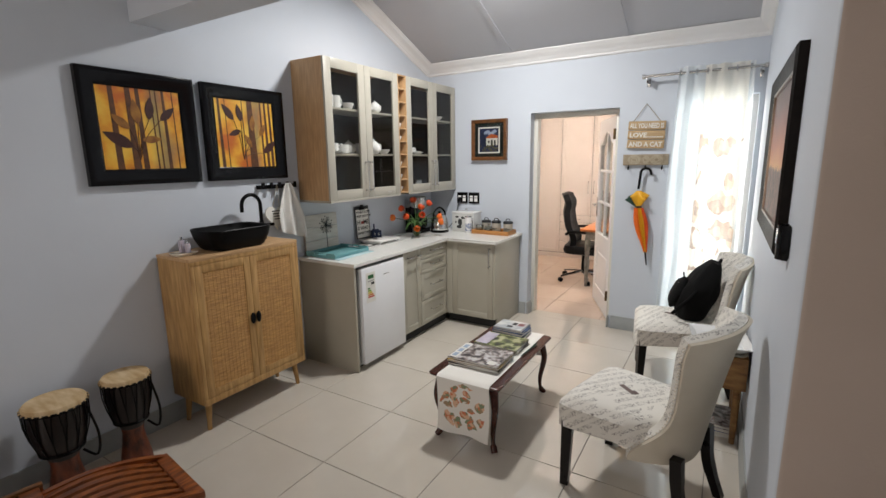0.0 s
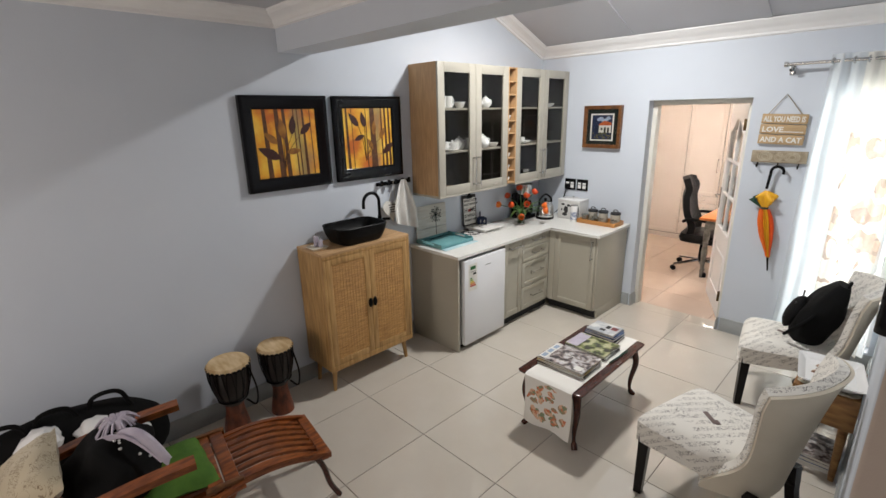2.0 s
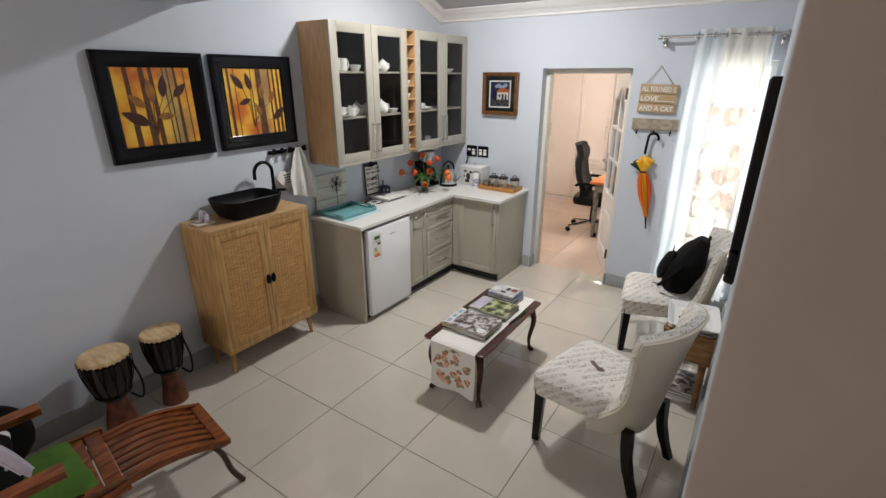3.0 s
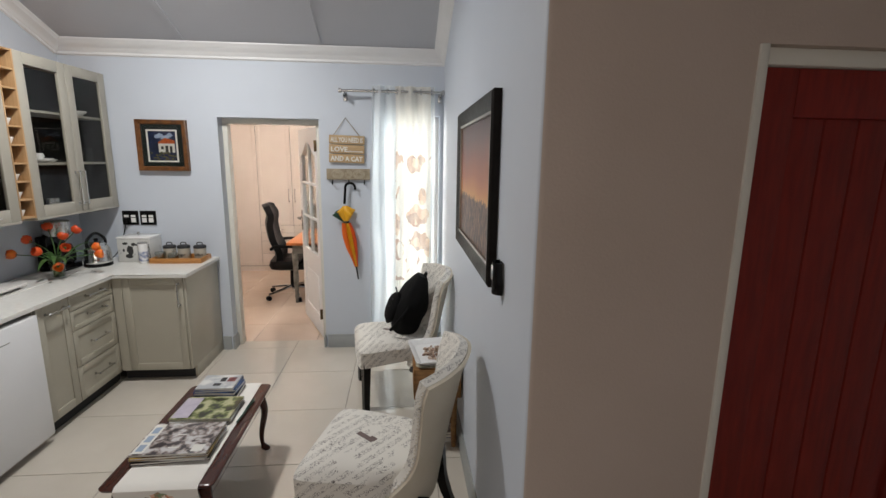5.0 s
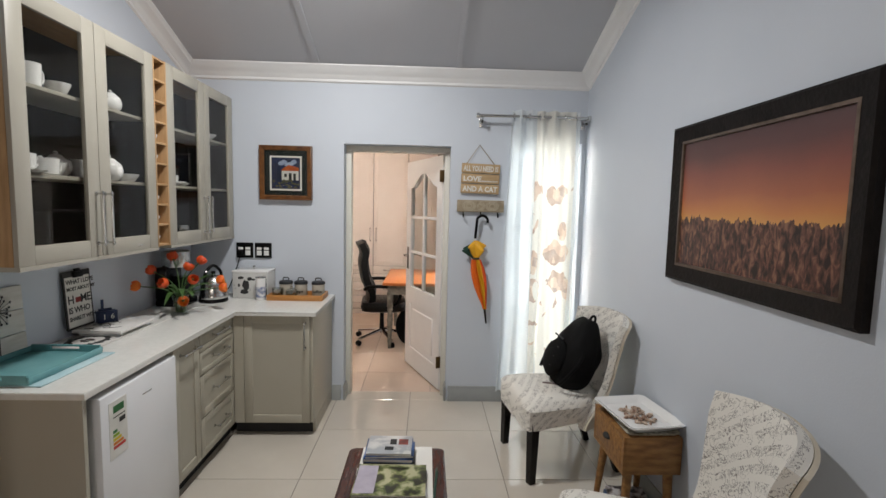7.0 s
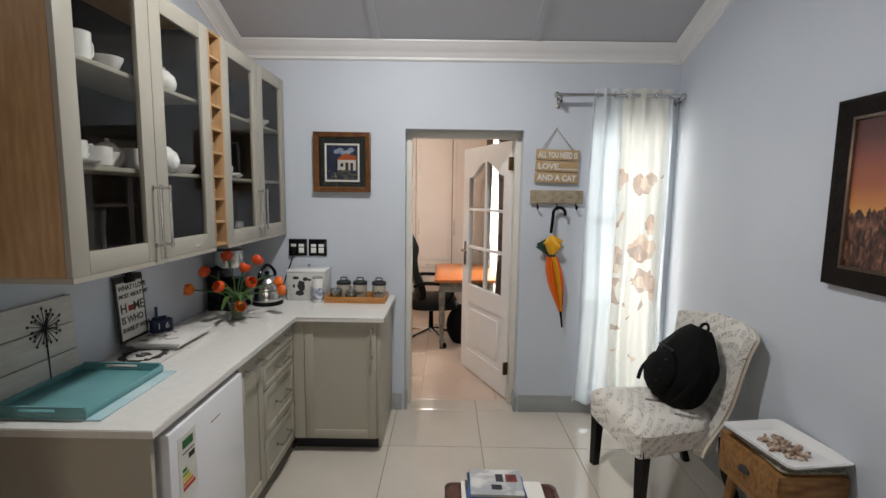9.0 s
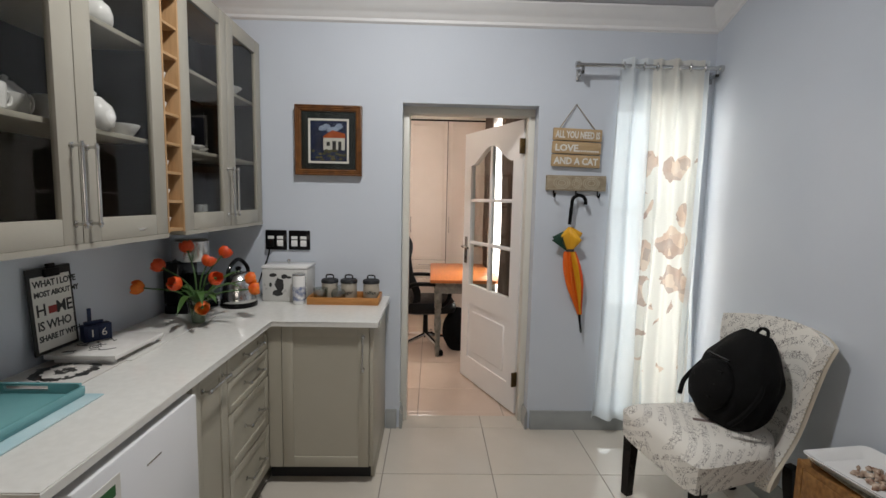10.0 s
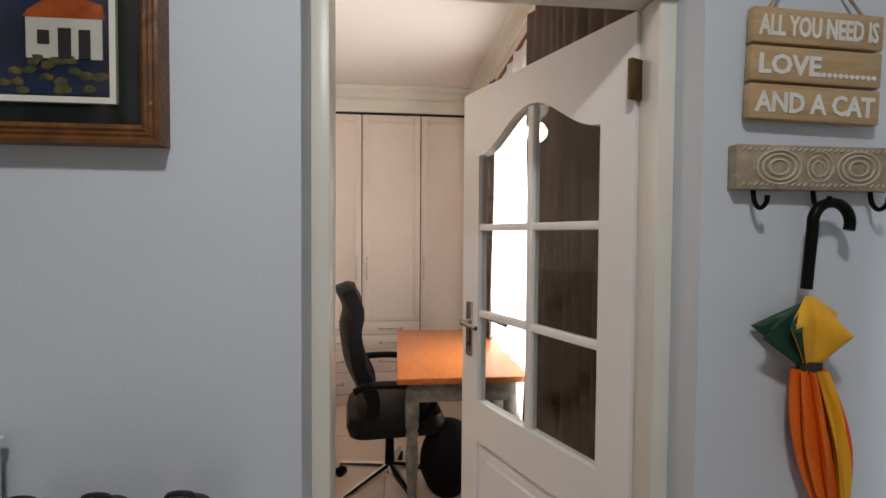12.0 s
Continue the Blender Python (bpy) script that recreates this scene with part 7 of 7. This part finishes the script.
ring_frame_x(sp, QY0, QY1, QZ0, QZ1, XR, [(0, 0), (0.03, 0), (0.038, 0.012), (0.024, 0.075), (0, 0.078)], mat("dark_ribbed_frame", (0.008, 0.0065, 0.006), (0.013, 0.010, 0.009), 30, 0.45, bump=0.2, bscale=60, spec=0.12), "frame")
ring_frame_x(sp, QY0 + 0.072, QY1 - 0.072, QZ0 + 0.072, QZ1 - 0.072, XR - 0.004, [(0, 0), (0.022, 0), (0.022, 0.012), (0, 0.016)], mat("bronze_slip", (0.18, 0.13, 0.10), (0.10, 0.07, 0.05), 20, 0.3, 0.6), "inner_slip")


def sunset():
    m, nt, b, vec, xyz = blank("sunset_canvas", 0.45)
    n = tex(nt, "ShaderNodeTexNoise", vec, 4.0, Detail=4.0)
    t = math_node(nt, "MULTIPLY_ADD", math_node(nt, "SUBTRACT", xyz[2], QZ0 + 0.08), 1 / (QZ1 - QZ0 - 0.16), math_node(nt, "MULTIPLY", math_node(nt, "SUBTRACT", n.outputs[0], 0.5), 0.12))
    r = nt.nodes.new("ShaderNodeValToRGB")
    e = r.color_ramp.elements
    e[0].position, e[0].color = 0.36, (0.60, 0.30, 0.08, 1)
    e[1].position, e[1].color = 1.0, (0.07, 0.03, 0.03, 1)
    for p, c in ((0.44, (0.52, 0.20, 0.06)), (0.55, (0.36, 0.11, 0.05)), (0.72, (0.22, 0.062, 0.042)), (0.86, (0.10, 0.034, 0.032))):
        q = e.new(p)
        q.color = (*c, 1)
    nt.links.new(t, r.inputs[0])
    mp = nt.nodes.new("ShaderNodeMapping")
    mp.inputs["Scale"].default_value = (1, 2.2, 1)
    nt.links.new(vec, mp.inputs[0])
    reed = tex(nt, "ShaderNodeTexNoise", mp.outputs[0], 24.0, Detail=8.0, Distortion=0.6)
    rr = nt.nodes.new("ShaderNodeValToRGB")
    e = rr.color_ramp.elements
    e[0].position, e[0].color = 0.38, (0.014, 0.005, 0.004, 1)
    e[1].position, e[1].color = 0.72, (0.30, 0.15, 0.085, 1)
    q = e.new(0.52)
    q.color = (0.095, 0.036, 0.024, 1)
    nt.links.new(reed.outputs[0], rr.inputs[0])
    edge = tex(nt, "ShaderNodeTexNoise", mp.outputs[0], 22.0, Detail=3.0)
    line = math_node(nt, "LESS_THAN", math_node(nt, "ADD", xyz[2], math_node(nt, "MULTIPLY", edge.outputs[0], -0.10)), QZ0 + 0.08 + 0.375 * (QZ1 - QZ0 - 0.16) - 0.045)
    nt.links.new(mix_col(nt, line, r.outputs[0], rr.outputs[0]), b.inputs["Base Color"])
    return m


part("canvas", boxes((XR - 0.016, XR - 0.004, QY0 + 0.08, QY1 - 0.08, QZ0 + 0.08, QZ1 - 0.08)), sunset(), sp)
sw = thing("motion_sensor", (XR, 2.49, 1.34), "black curved wall sensor with a silver strip", "sensor")
part("shell", sheet(bmesh.new(), lambda u, v: (XR - 0.003 - 0.032 * math.sin(math.pi * u) ** 0.5, 2.436 + 0.062 * u + 0.008 * (2 * u - 1) * math.sin(math.pi * v) ** 0.5 - 0.004 * math.sin(2 * math.pi * v), 1.282 + 0.118 * v), 12, 6, 0.003), M["gloss_black"], sw)
part("back_plate", boxes((XR - 0.006, XR, 2.440, 2.494, 1.284, 1.398), bev=0.004), M["black"], sw)
part("strip", boxes((XR - 0.040, XR - 0.036, 2.458, 2.476, 1.335, 1.388), bev=0.001), M["chrome"], sw)

# ---- sign, hook board, umbrella ----
sg = thing("slogan_sign", (0.09, YB, 1.72), "three-plank wooden sign with white slogan on a cord", "sign")
SGX0, SGX1 = -0.045, 0.262
SGM = pose(0.105, YB - 0.028, 1.84, 0, 1.6, 0)
for k, txt in enumerate(("ALL YOU NEED IS", "LOVE..........", "AND A CAT")):
    z = 0.037 - k * 0.08
    part("plank", turn(boxes((-0.152, 0.152, 0, 0.02, z, z + 0.074), bev=0.004), SGM), M["driftwood"], sg)
    bm = words(txt, 0.058 if k != 1 else 0.056, Matrix.Identity(4), 0.0012, 1.0, 0.0018)
    w = max(v.co.x for v in bm.verts)
    sc = 0.275 / w
    turn(bm, Matrix.Diagonal((sc, 1, 1, 1)))
    part("lettering", turn(bm, SGM @ Matrix.Translation((-0.137, -0.0004, z + 0.016)) @ FACE_MY), M["letter"], sg)
part("cord", tube(bmesh.new(), [(-0.006, YB - 0.02, 1.952), (0.095, YB - 0.008, 2.10), (0.215, YB - 0.02, 1.947)], 0.0035, 6), M["carved"], sg)
part("nail", tube(bmesh.new(), [(0.095, YB, 2.098), (0.095, YB - 0.018, 2.10)], 0.003, 6), M["steel"], sg)
hk = thing("hook_board", (0.115, YB, 1.57), "carved limed-wood board with three iron hooks", "hook board")
part("board", boxes((-0.075, 0.30, YB - 0.03, YB, 1.57, 1.665), bev=0.004), M["carved"], hk)
bm = bmesh.new()
for cx in (0.02, 0.205):
    for r in (0.018, 0.03, 0.04):
        tube(bm, [(cx + r * 1.25 * math.cos(t * math.pi / 10), YB - 0.031, 1.6175 + r * 0.9 * math.sin(t * math.pi / 10)) for t in range(21)], 0.003, 5, False)
for k in range(26):
    x = -0.065 + 0.355 * k / 25
    tube(bm, [(x, YB - 0.031, 1.578), (x + 0.008, YB - 0.031, 1.584)], 0.002, 4)
    tube(bm, [(x, YB - 0.031, 1.652), (x + 0.008, YB - 0.031, 1.658)], 0.002, 4)
for k in range(16):
    a = k * 0.39
    tube(bm, arc((0.1125, YB - 0.031, 1.6175), 0.012 + 0.0015 * k, k * 50, k * 50 + 80, 5, (1, 0, 0), (0, 0, 1)), 0.002, 4)
part("carving", bm, M["carving"], hk)
for x in (-0.025, 0.115, 0.252):
    part("hook", tube(bmesh.new(), smooth_path([(x, YB - 0.015, 1.572), (x, YB - 0.02, 1.545), (x, YB - 0.035, 1.53), (x, YB - 0.052, 1.54), (x, YB - 0.055, 1.556)], 4), 0.005, 7), M["black"], hk)
um = thing("umbrella", (0.12, YB - 0.04, 0.67), "folded orange and yellow umbrella hung by its crook", "umbrella")
UY = YB - 0.048
part("crook", tube(bmesh.new(), [tuple(p) for p in arc((0.128, UY, 1.50), 0.043, -20, 190, 16, (1, 0, 0), (0, 0, 1))] + [(0.082, UY, 1.45), (0.075, UY, 1.36)], 0.011, 10), M["black"], um)


def fold_f(a0, a1, r0):
    def f(u, v):
        a = radians(a0 + (a1 - a0) * u)
        prof = 0.012 + r0 * math.sin(math.pi * min(1, 0.22 + 0.78 * v)) ** 1.4
        rr = prof * (1 + 0.32 * math.sin(u * 17 + 2.5 * v))
        cx, cz = 0.087 + 0.080 * v, 1.19 - 0.40 * v
        return (cx + rr * math.cos(a), UY + 0.75 * rr * math.sin(a), cz)
    return f


part("canopy", sheet(bmesh.new(), fold_f(-190, -95, 0.034), 16, 14, 0.001), M["umb_o"], um, "orange furled gore")
part("canopy", sheet(bmesh.new(), fold_f(-97, -50, 0.033), 12, 14, 0.001), M["umb_y"], um, "yellow furled gore")
part("canopy", sheet(bmesh.new(), fold_f(-62, 20, 0.032), 10, 14, 0.001), mat("red_orange_nylon", (0.78, 0.10, 0.012), (0.70, 0.075, 0.01), 8, 0.5), um, "red-orange furled gore")
part("canopy", sheet(bmesh.new(), fold_f(20, 170, 0.030), 10, 14, 0.001), M["umb_o"], um)


def flare(a0, a1, r1, zt):
    def f(u, v):
        a = radians(a0 + (a1 - a0) * u)
        peak = 0.62 + 0.12 * math.sin(u * 9)
        rr = 0.014 + r1 * (v / peak if v < peak else (1 - v) / (1 - peak)) * (1 + 0.5 * math.sin(u * 14 + 2 * v))
        return (0.078 + 0.004 * (1 - v) + rr * math.cos(a), UY + 0.6 * rr * math.sin(a), 1.19 + (zt - 1.19) * v)
    return f


part("skirt", sheet(bmesh.new(), flare(-140, 40, 0.056, 1.345), 24, 12, 0.001), M["umb_y"], um, "yellow loose skirt")
part("skirt", sheet(bmesh.new(), flare(150, 235, 0.07, 1.33), 8, 8, 0.001), M["umb_g"], um, "dark green loose skirt")
part("tie_band", lathe(bmesh.new(), [(0.025, -0.012), (0.026, 0.012)], 0.087, UY, 1.195, 14, 1, 0.75), M["ink"], um)
part("ferrule", tube(bmesh.new(), [(0.165, UY, 0.80), (0.183, UY, 0.67)], [0.009, 0.006], 8), M["black"], um)

# ceiling lamp over the kitchen, out of sight of the walk
cl = thing("ceiling_lamp", (-0.9, 3.65, 3.1), "white round downlight housing on the raked ceiling", "ceiling light")
part("housing", lathe(bmesh.new(), [(0.10, 3.07), (0.125, 3.07), (0.125, 3.19), (0.05, 3.25)], -0.9, 3.65, 0, 28), M["white"], cl)

# ---- study ----
wd = thing("fitted_wardrobe", (-1.8, 8.4, 0), "cream fitted wardrobes with drawers and bar handles", "wardrobe")
WYF = 8.15
wmat = mat("cream_wardrobe", (0.66, 0.585, 0.53), (0.63, 0.555, 0.50), 4, 0.45)
# carcass painted near-black so the gaps between doors look shaded
part("carcass", boxes((SX0, SX1 - 0.002, WYF + 0.021, FAR, 0.0, 2.52)), M["cab_shade"], wd)
part("plinth", boxes((SX0, SX1 - 0.002, WYF + 0.012, WYF + 0.02, 0, 0.07)), wmat, wd)
xs = [-3.6, -3.1, -2.6, -2.1, -1.6, -1.1, -0.595, -0.095]
for k, (a, b) in enumerate(zip(xs, xs[1:])):
    zb = 0.72 if k in (4, 5) else 0.08
    fb = boxes((a + 0.004, a + 0.06, WYF, WYF + 0.02, zb, 2.495), (b - 0.06, b - 0.004, WYF, WYF + 0.02, zb, 2.495), (a + 0.06, b - 0.06, WYF, WYF + 0.02, zb, zb + 0.06), (a + 0.06, b - 0.06, WYF, WYF + 0.02, 2.435, 2.495), bev=0.002)
    box(fb, a + 0.058, b - 0.058, WYF + 0.006, WYF + 0.02, zb + 0.058, 2.437)
    dd = part("door", fb, wmat, wd)
    hx = b - 0.045 if k % 2 == 0 else a + 0.045
    if k == 6:
        hx = a + 0.03
    bar_handle(dd, (hx, WYF, 1.09), (hx, WYF, 1.27), (0, -1, 0), 0.005)
    if k in (4, 5):
        for z0, z1 in ((0.08, 0.27), (0.275, 0.47), (0.475, 0.595), (0.60, 0.715)):
            dw = part("drawer_front", boxes((a + 0.003, b - 0.003, WYF, WYF + 0.02, z0, z1), bev=0.003), wmat, wd)
            bar_handle(dw, ((a + b) / 2 - 0.09, WYF, (z0 + z1) / 2), ((a + b) / 2 + 0.09, WYF, (z0 + z1) / 2), (0, -1, 0), 0.005)
dk_ = thing("desk", (-0.45, 6.95, 0), "pine-topped table with distressed grey turned legs", "table")
part("tabletop", boxes((-0.79, -0.12, 6.38, 7.55, 0.728, 0.76), bev=0.006), M["desk_top"], dk_)
part("apron", boxes((-0.72, -0.19, 6.44, 6.46, 0.62, 0.728), (-0.72, -0.19, 7.47, 7.49, 0.62, 0.728), (-0.74, -0.72, 6.46, 7.47, 0.62, 0.728), (-0.19, -0.17, 6.46, 7.47, 0.62, 0.728)), M["desk_leg"], dk_)
for x in (-0.71, -0.2):
    for y in (6.47, 7.46):
        part("leg", lathe(bmesh.new(), [(0.02, 0), (0.022, 0.06), (0.026, 0.08), (0.022, 0.12), (0.026, 0.2), (0.034, 0.32), (0.026, 0.42), (0.034, 0.44), (0.026, 0.46), (0.034, 0.48), (0.036, 0.56), (0.036, 0.64)], x, y, 0, 16), M["desk_leg"], dk_)
oc = thing("office_chair", (-0.93, 6.85, 0), "black leather office chair on a chrome star base", "office chair")
ox, oy = -0.83, 6.78
OM = pose(ox, oy, 0, 0, 0, -84)     # faces the desk
for k in range(5):
    a = radians(72 * k + 20)
    e = Vector((0.335 * math.cos(a), 0.335 * math.sin(a), 0.075))
    part("base_arm", turn(tube(bmesh.new(), [(0, 0, 0.13), tuple(e)], [0.026, 0.016], 8), OM), M["chrome"], oc)
    part("castor", turn(tube(bmesh.new(), [e + Vector((-0.02 * math.sin(a), 0.02 * math.cos(a), -0.045)), e + Vector((0.02 * math.sin(a), -0.02 * math.cos(a), -0.045))], 0.03, 14), OM), M["black"], oc)
part("gas_lift", turn(tube(bmesh.new(), [(0, 0, 0.10), (0, 0, 0.38)], [0.03, 0.022], 12), OM), M["black"], oc)
part("seat", turn(loft(bmesh.new(), [ring(0, 0.02, z, w, d, 0.09) for z, w, d in ((0.38, 0.2, 0.2), (0.40, 0.25, 0.25), (0.45, 0.265, 0.265), (0.50, 0.25, 0.25), (0.515, 0.2, 0.2))]), OM), M["black_leather"], oc)


def ochair(u, v):
    a = 2 * u - 1
    w = 0.245 * (1 - 0.28 * max(0, v - 0.55)) * (1 if v < 0.93 else 0.9)
    return (a * w, -0.22 - 0.10 * v + 0.05 * a * a + 0.05 * math.exp(-((v - 0.2) / 0.15) ** 2) + 0.035 * math.exp(-((v - 0.85) / 0.1) ** 2), 0.46 + 0.72 * v - 0.02 * a * a)


part("backrest", turn(sheet(bmesh.new(), lambda u, v: ochair(1 - u, v), 12, 22, -0.075), OM), M["black_leather"], oc)
for s in (-1, 1):
    part("armrest", turn(tube(bmesh.new(), smooth_path([(s * 0.26, -0.2, 0.66), (s * 0.30, -0.12, 0.70), (s * 0.31, 0.1, 0.69), (s * 0.30, 0.2, 0.62), (s * 0.27, 0.16, 0.50), (s * 0.22, 0.05, 0.45)], 5), 0.02, 8), OM), M["black"], oc)
sc_ = thing("school_bag", (-0.42, 6.62, 0), "black school bag standing under the table", "bag")
part("body", blob(bmesh.new(), (-0.50, 6.70, 0.20), (0.15, 0.13, 0.23), 5, 0.1, 4, 1.6, -0.20), M["black_cloth"], sc_)
part("badge", blob(bmesh.new(), (-0.50, 6.573, 0.20), (0.014, 0.005, 0.03), 1, 0.2, 2), M["umb_o"], sc_)
# study curtains
sc1 = thing("study_curtain", (-0.14, 6.8, 0.1), "white voile and taupe pinch-pleat curtains at the study window", "curtain")


def side_drape(y0, y1, x, zt, zb, folds, amp, seed):
    bm = drape(y0, y1, 0, zt, zb, folds, amp, seed)
    for v in bm.verts:
        v.co = Vector((x + v.co.y, v.co.x, v.co.z))
    return bm


part("voile_drop", side_drape(6.2, 7.5, -0.125, 2.5, 0.08, 7, 0.012, 0.5), M["voile"], sc1)
part("taupe_drop", side_drape(5.42, 6.35, -0.16, 2.52, 0.06, 9, 0.022, 1.5), M["grey_drape"], sc1)
part("taupe_drop", side_drape(7.2, 7.6, -0.16, 2.52, 0.06, 4, 0.022, 0.2), M["grey_drape"], sc1)
part("rail", tube(bmesh.new(), [(-0.13, 5.38, 2.5), (-0.13, 7.7, 2.5)], 0.012, 8), M["brown_wood"], sc1)
pl = thing("pendant_lamp", (-1.75, 6.35, 2.24), "small lit globe pendant in the study", "ceiling light")
bulb_mat = bpy.data.materials.new("lit_opal_globe")
bulb_mat.use_nodes = True
bn = bulb_mat.node_tree.nodes["Principled BSDF"]
bn.inputs["Base Color"].default_value = (0.9, 0.85, 0.78, 1)
bn.inputs["Emission Color"].default_value = (1.0, 0.86, 0.70, 1)
bn.inputs["Emission Strength"].default_value = 5.0
part("globe", blob(bmesh.new(), (-1.75, 6.35, 2.32), (0.075, 0.075, 0.075), 0, 0, 3), bulb_mat, pl)
part("cord", tube(bmesh.new(), [(-1.75, 6.35, 2.39), (-1.75, 6.35, 2.72)], 0.006, 8), M["black"], pl)
part("ceiling_rose", lathe(bmesh.new(), [(0.05, -0.03), (0.05, -0.01), (0.02, 0.0)], -1.75, 6.35, 2.72, 16), M["white"], pl)
# bed and wooden stand on the far side, mirrored in the door glass
bd = thing("bed", (-2.9, 6.6, 0), "low bed with a black cover", "bed")
part("base", boxes((-3.55, -2.45, 5.5, 7.4, 0.08, 0.38), bev=0.01), M["brown_wood"], bd)
part("cover", boxes((-3.57, -2.42, 5.48, 7.42, 0.34, 0.60), bev=0.06), M["bed"], bd)
part("headboard", boxes((-3.58, -3.54, 5.5, 7.4, 0.4, 1.1), bev=0.01), M["brown_wood"], bd)
ws = thing("dark_bookcase", (-3.45, 7.75, 0), "reddish-brown wooden bookcase against the wall", "bookcase")
part("side", boxes((-3.59, -3.25, 7.47, 7.50, 0, 1.9)), M["brown_wood"], ws)
part("side", boxes((-3.59, -3.25, 8.08, 8.11, 0, 1.9)), M["brown_wood"], ws)
for z in (0.05, 0.5, 0.95, 1.4, 1.87):
    part("shelf", boxes((-3.59, -3.25, 7.5, 8.08, z, z + 0.03)), M["brown_wood"], ws)

# ---- floor tiles ----


def tile_mesh(w, d, material, name):
    bm = box(bmesh.new(), 0, w, 0, d, -0.012, 0.0, bev=0.0015, segs=1)
    return finish(name, bm, material, smooth=False)


TILES = {}


def lay(floor_ob, x0, x1, y0, y1, ox, oy, material, pitch=0.602, gap=0.0022):
    i0, i1 = math.floor((x0 - ox) / pitch), math.ceil((x1 - ox) / pitch)
    j0, j1 = math.floor((y0 - oy) / pitch), math.ceil((y1 - oy) / pitch)
    for i in range(i0, i1):
        for j in range(j0, j1):
            ax, bx = max(x0, ox + i * pitch + gap), min(x1, ox + (i + 1) * pitch - gap)
            ay, by = max(y0, oy + j * pitch + gap), min(y1, oy + (j + 1) * pitch - gap)
            if bx - ax < 0.01 or by - ay < 0.01:
                continue
            key = (round(bx - ax, 3), round(by - ay, 3), material.name)
            if key not in TILES:
                TILES[key] = tile_mesh(key[0], key[1], material, "tile")
            ob = new("tile", TILES[key])
            ob.parent = floor_ob
            ob.location = (ax, ay, 0)


lay(floor, XL, XR, -1.5, 5.06, -1.03, 2.128, M["tile"])
lay(floor, DX0, DX1, 5.062, 5.235, -1.03, 5.0, M["tile"])
lay(floor, XR, 2.9, -1.5, YC, -1.03, 2.128, M["tile"])
lay(floor2, SX0, SX1, 5.29, 8.2, -0.86, 5.7, M["tile2"])
lay(floor2, DX0, DX1, 5.237, 5.29, -0.86, 5.1, M["tile2"])
